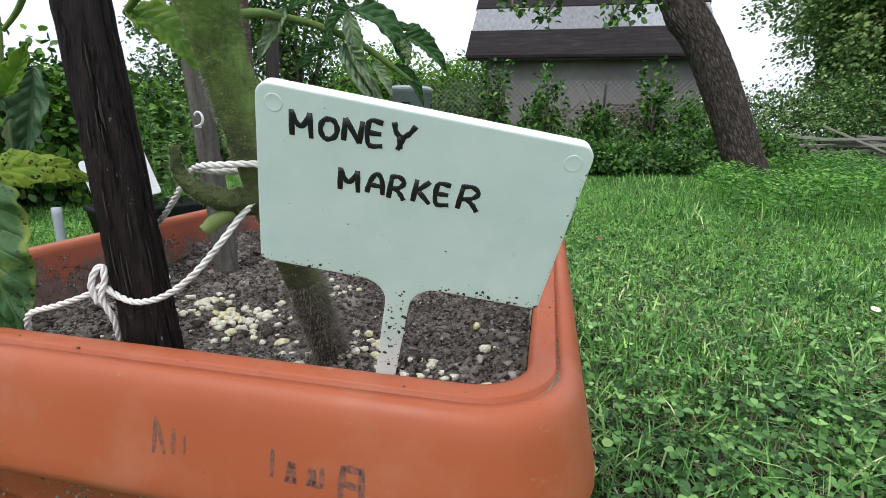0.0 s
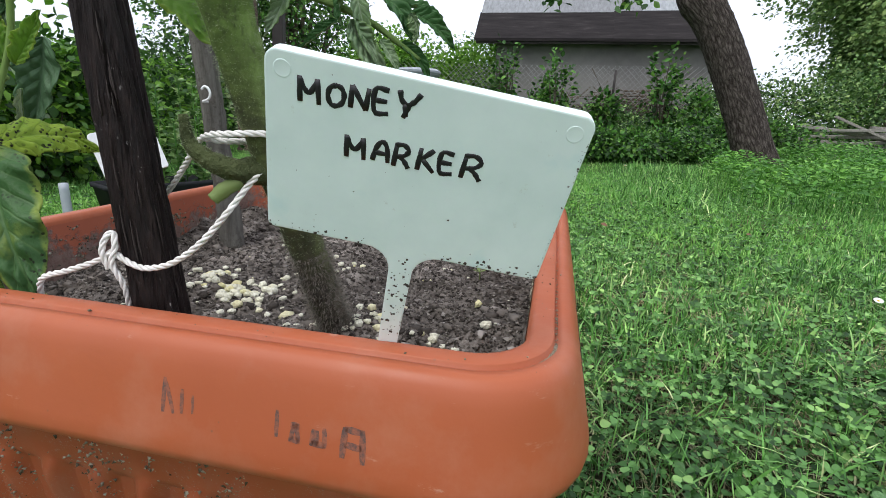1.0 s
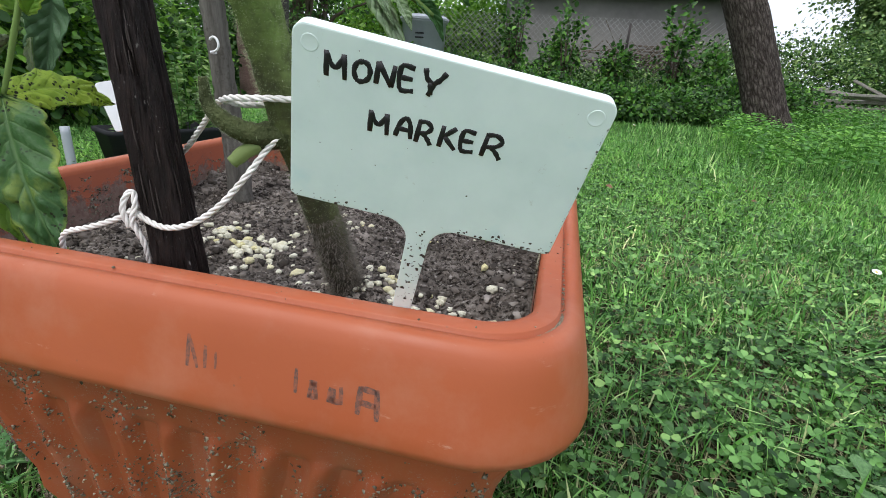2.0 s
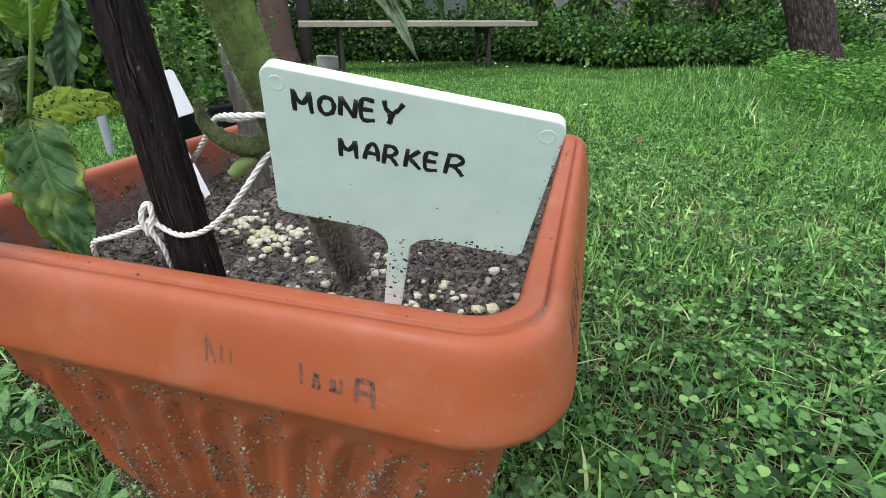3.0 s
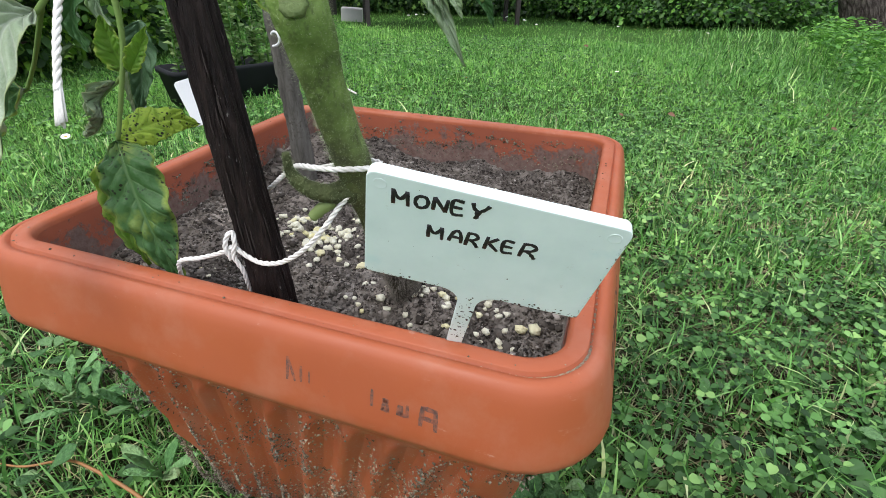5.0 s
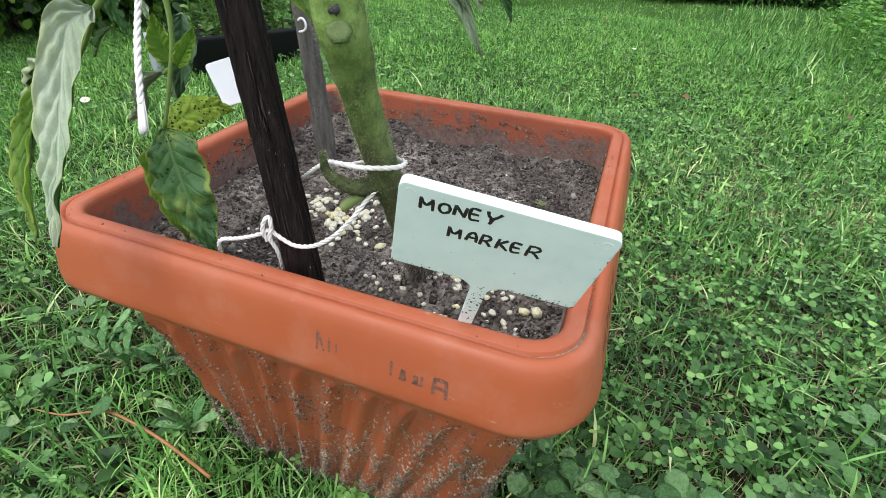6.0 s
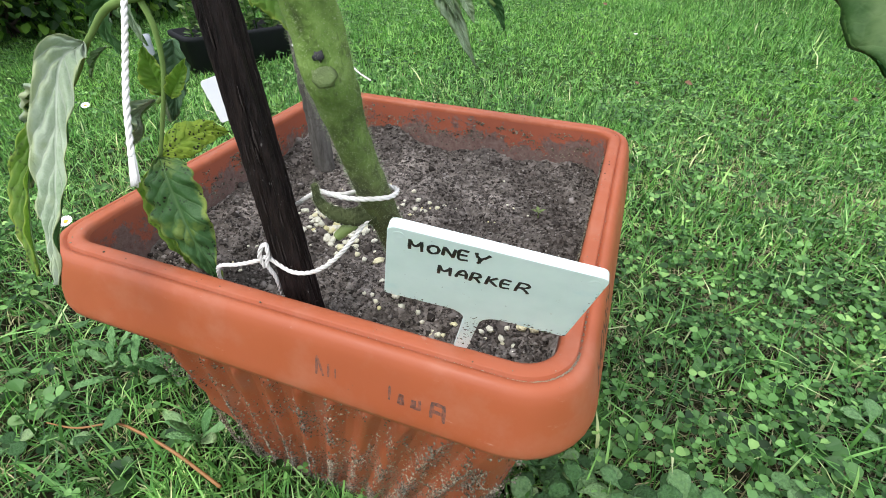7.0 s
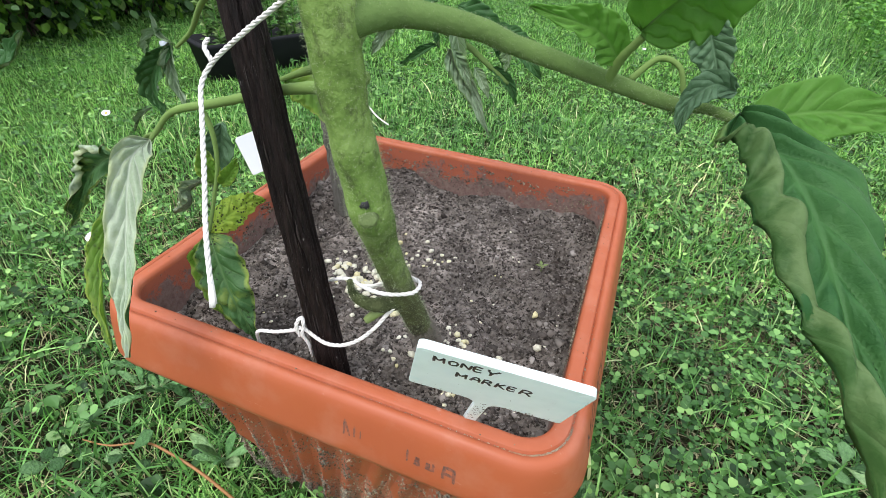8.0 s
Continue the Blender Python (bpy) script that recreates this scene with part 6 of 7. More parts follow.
    part("far_side_blades", blades("far_side_blades", x, y, rs.uniform(0.02, 0.05, len(x)), rs.uniform(0.004, 0.008, len(x)), M_GRASS_FAR, 0.6, 7, 0), lawn)
    # sparser turf past the sides and behind
    x = np.concatenate([rs.normal(0, 2.6, 22000), rs.uniform(2.3, 6, 12000), rs.uniform(-3.0, 3.0, 12000)])
    y = np.concatenate([-1.0 - np.abs(rs.normal(0, 1.7, 22000)), rs.uniform(-1.4, 3.2, 12000), -0.4 - np.abs(rs.normal(0, 0.5, 12000))])
    part("outer_blades", blades("outer_blades", x, y, rs.uniform(0.015, 0.035, len(x)), rs.uniform(0.004, 0.008, len(x)), M_GRASS_FAR, 1.0, 17, 0), lawn)
    # rough taller grass by the tree
    x, y = spread(7000, 0.5, 2.4, 1.8, 3.8, rs)
    ok = rs.uniform(0, 1, len(x)) < np.clip(1 - ((x - 1.1) / 0.7) ** 2, 0, 1) * 0.8
    x, y = x[ok], y[ok]
    part("rough_grass", blades("rough_grass", x, y, rs.uniform(0.04, 0.11, len(x)), rs.uniform(0.002, 0.005, len(x)), M_GRASS, 0.9, 8), lawn)

    # clover
    x, y = spread(29000, -1.0, 1.15, -0.5, 1.15, rs)
    keep = rs.uniform(0, 1, len(x)) < np.clip(0.06 + 0.62 * patchy(x, y, 4, 2) ** 1.3 + 0.24 * (x > 0.15), 0, 1) * np.where((x > 0.13) & (x < 0.31) & (y < -0.03), 0.3, np.where(y > 0.4, 0.55, 1.0))
    x, y = x[keep], y[keep]
    n = len(x)
    patch = thing("clover_patch", "patches of green three-leaved clover growing in the lawn", "clover", kind="stuff")
    part("clover_leaves", clover("clover_leaves", x, y, 0.0046 + 0.0066 * rs.uniform(0, 1, n) ** 1.3, 0.01 + 0.032 * rs.uniform(0, 1, n) ** 0.7, rs, M_CLOVER), patch)
    x, y = spread(2200, 0.26, 0.8, -0.4, 0.4, rs)
    n = len(x)
    part("clover_leaves", clover("clover_leaves", x, y, rs.uniform(0.005, 0.009, n), rs.uniform(0.006, 0.026, n), rs, M_CLOVER), patch)
    x, y = spread(11000, -1.6, 2.4, 1.1, 2.8, rs)
    keep = rs.uniform(0, 1, len(x)) < 0.15 + 0.8 * patchy(x, y, 2.5, 2) ** 1.2
    x, y = x[keep], y[keep]
    n = len(x)
    part("clover_leaves", clover("clover_leaves", x, y, rs.uniform(0.006, 0.012, n), rs.uniform(0.01, 0.04, n), rs, M_CLOVER, TREFOIL), patch)

    x, y = spread(2600, -2.2, -0.95, -0.6, 1.2, rs)
    x2, y2 = spread(2500, 1.1, 2.6, 0.0, 1.15, rs)
    x, y = np.concatenate([x, x2]), np.concatenate([y, y2])
    n = len(x)
    part("clover_leaves", clover("clover_leaves", x, y, rs.uniform(0.005, 0.011, n), rs.uniform(0.008, 0.035, n), rs, M_CLOVER, TREFOIL), patch)

    # broad low weeds beside the planter
    weeds = thing("broadleaf_weeds", "low rosettes of broad oval green weed leaves beside the planter", "weeds", kind="stuff")
    P, D, N, S = [], [], [], []
    spots = [(rs.uniform(0.17, 0.6), rs.uniform(-0.25, 0.16)) for _ in range(80)] + [(rs.uniform(-0.42, -0.14), rs.uniform(-0.28, 0.03)) for _ in range(16)]
    spots += [(rs.uniform(-0.9, 1.1), rs.uniform(-0.3, 1.1)) for _ in range(60)]
    for sx, sy in spots:
        if abs(sx) < 0.12 and abs(sy) < 0.12:
            continue
        for k in range(rs.randint(4, 8)):
            a = rs.uniform(0, 2 * np.pi)
            rr = rs.uniform(0.004, 0.014)
            P.append((sx + rr * np.cos(a), sy + rr * np.sin(a), rs.uniform(0.006, 0.024)))
            D.append((np.cos(a), np.sin(a), rs.uniform(-0.1, 0.55)))
            N.append((rs.normal(0, 0.25), rs.normal(0, 0.25), 1))
            S.append(rs.uniform(0.011, 0.023))
    part("weed_leaves", leaflet_soup("weed_leaves", np.array(P), np.array(D), np.array(N), np.array(S), M_WEED, [(0.0, 0.03, 0.0), (0.16, 0.07, 0.01), (0.32, 0.21, 0.06), (0.5, 0.31, 0.1), (0.7, 0.34, 0.11), (0.87, 0.25, 0.06), (0.96, 0.12, 0.0), (1.0, 0.0, -0.04)]), weeds)


build_lawn()


def weed_leaf(seed, slim):
    """A broad weed leaf a unit long: stalk, spoon-shaped blade arching over, creased along the midrib."""
    rs = np.random.RandomState(seed)
    along = np.array([0.0, 0.14, 0.3, 0.45, 0.6, 0.75, 0.88, 0.97, 1.0])
    half = np.array([0.025, 0.03, 0.1, 0.23, 0.31, 0.32, 0.24, 0.11, 0.02]) * slim * rs.uniform(0.9, 1.1, 9)
    across = np.array([-1.0, -0.5, 0.0, 0.5, 1.0])
    bend = rs.uniform(0.1, 0.45)
    V = []
    for skin in (0.0, -0.012):
        for t, h in zip(along, half):
            for c in across:
                lift = 0.32 * t - bend * t * t + abs(c) * h * 0.3 - 0.14 * h * c * c + 0.03 * math.sin(9 * t + 4 * c + seed)
                V.append((t, c * h, lift + skin))
    n, m = len(along), len(across)
    Fc = []
    for i in range(n - 1):
        for j in range(m - 1):
            q = (i * m + j, (i + 1) * m + j, (i + 1) * m + j + 1, i * m + j + 1)
            Fc += [q, tuple(n * m + k for k in reversed(q))]
    rim = [j for j in range(m)] + [i * m + m - 1 for i in range(1, n)] + [(n - 1) * m + j for j in range(m - 2, -1, -1)] + [i * m for i in range(n - 2, 0, -1)]
    Fc += [(p, q, q + n * m, p + n * m) for p, q in zip(rim, rim[1:] + rim[:1])]
    return mesh("leaf", V, Fc, M_ROSETTE if slim > 0.8 else M_ROSETTE_PALE, True)


def build_rosettes():
    rs = np.random.RandomState(29)
    broad, slim = [weed_leaf(k, 1.0) for k in range(6)], [weed_leaf(20 + k, 0.42) for k in range(5)]
    spots = [(rs.uniform(0.15, 0.31), rs.uniform(-0.24, -0.03), broad, 7) for _ in range(26)] + [(rs.uniform(0.3, 0.5), rs.uniform(-0.2, 0.12), broad, 5) for _ in range(9)]
    spots += [(-0.235 + rs.normal(0, 0.035), -0.085 + rs.normal(0, 0.03), slim, 7) for _ in range(9)] + [(rs.uniform(-0.4, -0.16), rs.uniform(-0.25, 0.05), broad, 4) for _ in range(5)]
    for x, y, kinds, count in spots:
        z = float(ground_z(x, y))
        ob = thing("broadleaf_weed", "low rosette of broad oval green leaves in the lawn" if kinds is broad else "pale green weed with narrow upright leaves in the lawn", "weed", (x, y, z), "weeds beside the planter")
        for k in range(count):
            q = new("leaf", kinds[rs.randint(len(kinds))])
            q.parent = ob
            s, rise = (rs.uniform(0.018, 0.034), rs.uniform(-6, 26)) if kinds is broad else (rs.uniform(0.026, 0.046), rs.uniform(18, 58))
            q.matrix_local = pose(0, 0, rs.uniform(0.018, 0.038), rs.uniform(-14, 14), -rise, k * 360 / count + rs.uniform(-30, 30)) @ Matrix.Diagonal((s, s, s, 1))


build_rosettes()


def build_herbs():
    rs = np.random.RandomState(21)
    ob = thing("ground_herbs", "dense bright green ground herbs round the foot of the tree", "herbs", kind="stuff")
    n = 34000
    x, y = rs.uniform(0.9, 5.0, n), rs.uniform(1.9, 5.4, n)
    d = (x - 0.9) * 0.9 - (y - 3.4) * 0.35
    ok = (d + 0.5 * patchy(x, y, 2.2, 3) > 0.55)
    x, y = x[ok], y[ok]
    n = len(x)
    hmax = 0.08 + 0.15 * patchy(x, y, 3.1, 1) + 0.05 * patchy(x, y, 7.3, 2)
    hmax *= np.clip(np.hypot(x - 1.75, y - 3.6) / 0.5, 0.4, 1)
    z = hmax * rs.uniform(0.25, 1, n) ** 0.6
    a = rs.uniform(0, 2 * np.pi, n)
    D = np.c_[np.cos(a), np.sin(a), rs.normal(0.0, 0.3, n)]
    N = np.c_[rs.normal(0, 0.35, n), rs.normal(0, 0.35, n), np.ones(n)]
    part("herb_leaves", leaflet_soup("herb_leaves", np.c_[x, y, z], D, N, rs.uniform(0.014, 0.032, n), M_HERB, LEAN), ob)
    part("herb_stalks", blades("herb_stalks", x[::6], y[::6], hmax[::6], np.full(len(x[::6]), 0.003), M_HERB, 0.2, 9), ob)


build_herbs()


# ---- shrubs and trees ----
def foliage(n, centre, radii, size, rs, clumps=40, shell=0.5, spread_=0.22, floor=0.02):
    """Leaf places in clumps about an uneven crown."""
    a, b = rs.uniform(0, 2 * np.pi, clumps), rs.uniform(-1, 1, clumps)
    rad = (shell + (1 - shell) * rs.uniform(0, 1, clumps)) * rs.uniform(0.75, 1.12, clumps)
    c = np.c_[np.cos(a) * np.sqrt(1 - b * b), np.sin(a) * np.sqrt(1 - b * b), b] * rad[:, None]
    k = rs.randint(0, clumps, n)
    p = c[k] + np.clip(rs.normal(0, spread_, (n, 3)), -1.9 * spread_, 1.9 * spread_) * rs.uniform(0.6, 1.4, clumps)[k][:, None]
    out = p.copy()
    P = np.array(centre) + p * np.array(radii)
    P[:, 2] = np.where(P[:, 2] < floor, floor + rs.uniform(0, 0.15, n), P[:, 2])
    D = out / (np.linalg.norm(out, axis=1, keepdims=True) + 1e-6) + rs.normal(0, 0.7, (n, 3)) + np.array((0, 0, -0.25))
    N = rs.normal(0, 0.5, (n, 3)) + np.array((0, 0, 1.0)) + out * 0.4
    return P, D, N, size * rs.uniform(0.6, 1.3, n), np.array(centre) + c * np.array(radii)


def shrub(name, label, category, base, height, width, n, size, mats, seed, crown_low=0.1, shape=DIAMOND, group="", clumps=40, spread_=0.22, deep=None):
    rs = np.random.RandomState(seed)
    ob = thing(name, label, category, base, group)
    zc = base[2] + height * (0.5 + crown_low / 2)
    radii = (width / 2, (deep or width) / 2, height * (1 - crown_low) / 2)
    P, D, N, S, C = foliage(n, (base[0], base[1], zc), radii, size, rs, clumps, 0.45, spread_, base[2] + 0.03)
    twigs = []
    for c in C[:: max(1, len(C) // 14)]:
        b0 = np.array(base) + np.array((rs.normal(0, width * 0.05), rs.normal(0, width * 0.05), -0.02))
        m = (b0 + c) / 2 + np.array((0, 0, height * 0.08)) + rs.normal(0, width * 0.03, 3)
        twigs.append(tube_arrays(spline([b0, m, c], 8), np.linspace(0.012, 0.003, 8) * max(0.4, height), 5))
    part("branchwork", mesh("branchwork", *join(twigs), M_TWIG, True), ob)["kind"] = "stuff"
    if isinstance(mats, (list, tuple)):
        pick = rs.uniform(0, 1, n) < 0.6
        for q, mt in ((pick, mats[0]), (~pick, mats[1])):
            part("crown", leaflet_soup("crown", P[q], D[q], N[q], S[q], mt, shape), ob)
    else:
        part("crown", leaflet_soup("crown", P, D, N, S, mats, shape), ob)
    return ob


DARK = "dense dark green garden shrub at the edge of the lawn"
for k, (bx, by, hh, ww) in enumerate([(-5.0, 4.3, 0.75, 1.5), (-3.9, 4.5, 1.1, 1.5), (-2.9, 4.4, 0.8, 1.3), (-2.0, 4.5, 0.55, 1.3), (-1.1, 4.5, 0.42, 1.3), (-0.3, 4.7, 0.36, 1.2), (0.4, 4.5, 0.27, 1.2), (1.0, 4.7, 0.27, 1.1), (1.9, 5.3, 0.4, 1.2)]):
    shrub("shrub", DARK, "shrub", (bx, by, 0), hh, ww, 8500, 0.038, (M_BUSH, M_HERB) if k > 4 else M_BUSH, 100 + k, 0.0, DIAMOND, "shrubs along the lawn", 45, 0.26, 0.9)
for k, (bx, by, hh, ww) in enumerate([(-4.5, 6.3, 3.4, 2.4), (-3.5, 6.6, 3.6, 2.4), (-6.7, 5.4, 1.0, 2.2), (-7.2, 3.0, 3.0, 2.6)]):
    shrub("tall_shrub", "tall dark leafy bush with sky showing through its gaps", "bush", (bx, by, 0), hh, ww, 9000, 0.06, (M_BUSH, M_HERB), 130 + k, 0.1, DIAMOND, "tall bushes", 75, 0.13)
for k, (bx, by, hh, ww) in enumerate([(-2.5, 9.6, 1.7, 2.0), (-1.3, 11.0, 1.9, 1.8), (-3.6, 10.2, 2.0, 2.2)]):
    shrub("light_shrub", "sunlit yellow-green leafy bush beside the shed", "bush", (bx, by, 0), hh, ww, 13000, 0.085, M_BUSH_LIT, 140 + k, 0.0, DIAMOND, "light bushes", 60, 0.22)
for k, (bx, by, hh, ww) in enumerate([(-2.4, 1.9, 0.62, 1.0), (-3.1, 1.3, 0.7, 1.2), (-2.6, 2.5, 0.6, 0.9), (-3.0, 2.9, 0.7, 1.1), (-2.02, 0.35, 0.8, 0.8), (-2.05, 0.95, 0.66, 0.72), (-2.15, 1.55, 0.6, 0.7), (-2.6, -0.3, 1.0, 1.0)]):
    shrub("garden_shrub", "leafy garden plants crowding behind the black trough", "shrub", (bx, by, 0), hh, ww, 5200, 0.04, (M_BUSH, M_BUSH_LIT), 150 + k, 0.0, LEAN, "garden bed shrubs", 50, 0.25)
for k, (bx, by, hh, ww) in enumerate([(3.1, 7.6, 1.0, 1.6), (4.4, 8.0, 1.25, 1.8), (5.8, 7.6, 1.3, 2.0), (2.5, 8.6, 0.9, 1.2), (7.4, 7.0, 1.5, 2.2)]):
    shrub("shrub", "mixed green shrub behind the stacked planks", "shrub", (bx, by, 0), hh, ww, 7000, 0.045, (M_BUSH, M_TREELEAF), 160 + k, 0.0, DIAMOND, "shrubs behind the planks", 45, 0.25)
shrub("tree", "broad grey-green leafy tree at the garden's edge", "tree", (6.5, 10.4, 0), 5.8, 4.8, 135000, 0.084, (M_TREELEAF, M_TREELEAF), 171, 0.0, DIAMOND, "", 320, 0.085)
for k, (bx, by, hh) in enumerate([(-0.55, 6.4, 1.35), (0.1, 6.2, 1.05), (1.35, 6.3, 1.15), (-0.1, 6.9, 0.8), (0.7, 6.6, 0.7), (1.8, 6.4, 0.75)]):
    shrub("tall_weed", "tall leafy weed growing in front of the wire fence", "weed", (bx, by, 0), hh, 0.42, 620, 0.06, (M_BUSH, M_HERB), 180 + k, 0.1, OVATE, "tall weeds by the fence", 22, 0.2)
for k, (bx, by) in enumerate([(-0.9, 7.2), (0.0, 7.5), (0.9, 7.4), (1.9, 7.3)]):
    shrub("shrub", "low tangled bush along the wire fence", "shrub", (bx, by, 0), 0.5, 1.2, 5000, 0.04, (M_BUSH, M_TREELEAF), 190 + k, 0.0, DIAMOND, "bushes along the fence", 40, 0.28)


def build_leaning_tree():
    tr = thing("leaning_tree", "old leaning tree with thick rough grey-brown bark", "tree", (1.68, 3.87, 0))
    path = [(1.93, 4.6, -0.05), (1.86, 4.6, 0.12), (1.68, 4.62, 0.55), (1.42, 4.65, 1.1), (1.17, 4.7, 1.5), (1.0, 4.75, 1.85), (0.85, 4.9, 2.6)]
    n, sides = 90, 56
    near = lambda q: tuple(c + 0.85 * (v - c) for v, c in zip(q, (0.15, -0.29, 0.345)))
    path = [(1.72, 3.87, -0.06)] + [near(q) for q in path[1:]]
    P = spline(path, n)
    r = np.interp(np.linspace(0, 1, n), np.linspace(0, 1, 7), [0.158, 0.134, 0.126, 0.124, 0.126, 0.118, 0.1])
    T, N, B = frames(P)
    a = np.linspace(0, 2 * np.pi, sides, endpoint=False)
    i = np.arange(n)[:, None]
    rs = np.random.RandomState(31)
    ridge = np.abs(np.sin(a[None] * 9 + 1.2 * np.sin(i * 0.22) + 0.5 * np.sin(i * 0.61 + a[None] * 3))) ** 0.6
    rr = r[:, None] * (0.94 + 0.08 * ridge + 0.05 * np.sin(a[None] * 2 + i * 0.05) + rs.uniform(-0.022, 0.022, (n, sides)))
    knot = np.exp(-((P[:, 2][:, None] - 1.22) / 0.08) ** 2) * np.clip(np.cos(a[None] - 3.6), 0, 1) ** 3
    rr = rr * (1 + 0.25 * knot)
    V = (P[:, None] + rr[..., None] * (np.cos(a)[None, :, None] * N[:, None] + np.sin(a)[None, :, None] * B[:, None])).reshape(-1, 3)
    Fc = [(p * sides + q, p * sides + (q + 1) % sides, (p + 1) * sides + (q + 1) % sides, (p + 1) * sides + q) for p in range(n - 1) for q in range(sides)]
    me = mesh("trunk", V, Fc, M_BARK, True)
    run = np.concatenate([[0], np.cumsum(np.linalg.norm(np.diff(P, axis=0), axis=1))])
    uv = [(((k % sides) + (1 if k % sides == 0 and max(f[0] % sides, f[1] % sides) == sides - 1 else 0) * sides) / sides * 0.95, run[k // sides]) for f in Fc for k in f]
    me.uv_layers.new(name="UVMap").data.foreach_set("uv", np.array(uv, np.float32).ravel())
    part("trunk", me, tr)
    limbs = [[(0.95, 4.8, 2.1), (0.3, 4.6, 2.5), (-0.6, 4.5, 2.7), (-1.3, 4.4, 2.6)], [(0.9, 4.85, 2.4), (1.5, 4.5, 3.0), (2.4, 4.3, 3.3)], [(0.85, 4.9, 2.6), (0.5, 5.4, 3.3), (0.3, 5.8, 3.9)],
             [(0.35, 4.62, 2.45), (0.0, 4.2, 1.7), (-0.15, 3.4, 1.25), (-0.1, 2.9, 1.08)], [(0.1, 4.3, 1.9), (0.15, 3.4, 1.3), (0.08, 2.95, 1.03)], [(0.9, 4.5, 2.2), (0.6, 3.4, 1.35), (0.45, 2.95, 1.0)], [(0.9, 4.5, 2.2), (0.75, 3.4, 1.3), (0.6, 2.95, 1.06)], [(-0.6, 4.5, 2.7), (-0.35, 4.4, 2.2), (-0.3, 4.4, 1.8)], [(1.25, 4.68, 2.7), (1.6, 4.5, 2.2), (1.75, 4.5, 1.88)]]
    tips = []
    for q, pts in enumerate(limbs):
        low = pts[-1][2] < 1.2
        pts = pts if low else [near(p) for p in pts]
        part("limb", tube("limb", pts, [0.07, 0.045, 0.02] if q < 3 else [0.02, 0.012, 0.004], M_BARK, 8, 18, 0.06, q), tr)
        S = spline(pts, 12)
        tips += [(s, 0.3 if q < 3 else 0.05 if low else 0.12, 240 if q < 3 else 12 if low else 60) for s in (S[8:] if low else S[4:])]
    Pp = np.vstack([s + np.clip(np.random.RandomState(40 + k).normal(0, sd, (cnt, 3)), -1.7 * sd, 1.7 * sd) * (1, 1, 0.7) for k, (s, sd, cnt) in enumerate(tips)])
    Pp = Pp[(Pp[:, 2] > 1.42) | ((Pp[:, 1] < 3.3) & (Pp[:, 2] > 0.95))]
    m = len(Pp)
    rs = np.random.RandomState(77)
    part("crown", leaflet_soup("crown", Pp, rs.normal(0, 1, (m, 3)) + (0, 0, -0.5), rs.normal(0, 0.6, (m, 3)) + (0, 0, 1), rs.uniform(0.03, 0.055, m), M_BUSH, OVATE), tr)


build_leaning_tree()


# ---- shed, fence, bench and the rest of the garden ----
def build_shed():
    sh = thing("shed", "small grey rendered shed with brown felt and pale sheet roof", "shed", (0.6, 10.2, 0))
    x0, x1, y0, y1, top = -1.1, 2.72, 9.55, 12.0, 1.7
    part("wall", mesh("wall", *box_arrays(x1 - x0, y1 - y0, top, pose((x0 + x1) / 2, (y0 + y1) / 2, 0), 0.01), M_WALL), sh)

    def slab(name, xa, xb, ya, za, yb, zb, th, mat, label):
        V = [(xa, ya, za), (xb, ya, za), (xb, yb, zb), (xa, yb, zb), (xa, ya, za + th), (xb, ya, za + th), (xb, yb, zb + th), (xa, yb, zb + th)]
        part(name, mesh(name, V, [(0, 3, 2, 1), (4, 5, 6, 7), (0, 1, 5, 4), (1, 2, 6, 5), (2, 3, 7, 6), (3, 0, 4, 7)], mat), sh, label)

    # felt strips at the eaves, pale sheets above, dark ridge
    slab("roof_felt", -1.48, 0.98, 9.25, 1.68, 9.85, 2.22, 0.05, M_ROOF, "brown felt strip")
    slab("roof_felt", 0.96, 2.9, 9.23, 1.675, 9.85, 2.23, 0.05, M_ROOF, "brown felt strip")
    for k in range(3):
        slab("roof_sheet", -1.46 + k * 1.45, -0.02 + k * 1.45, 9.83, 2.215, 10.42, 2.74, 0.045, M_SHEET, "pale weathered roofing sheet")
    slab("roof_felt", -1.48, 2.9, 10.40, 2.73, 10.78, 3.05, 0.06, M_ROOF, "dark felt ridge strip")
    slab("roof_felt", -1.48, 2.9, 10.78, 3.05, 12.3, 1.68, 0.06, M_ROOF, "")
    for xa in (x0, x1 - 0.1):
        V = [(xa, y0 + 0.02, top - 0.02), (xa, y1 - 0.02, top - 0.02), (xa, 10.78, 3.02), (xa + 0.1, y0 + 0.02, top - 0.02), (xa + 0.1, y1 - 0.02, top - 0.02), (xa + 0.1, 10.78, 3.02)]
        part("gable", mesh("gable", V, [(0, 2, 1), (3, 4, 5), (0, 1, 4, 3), (1, 2, 5, 4), (2, 0, 3, 5)], M_WALL), sh)
    part("fascia", mesh("fascia", *box_arrays(4.3, 0.03, 0.06, pose(0.7, 9.3, 1.64), 0.004), M_DARKWOOD), sh)


build_shed()


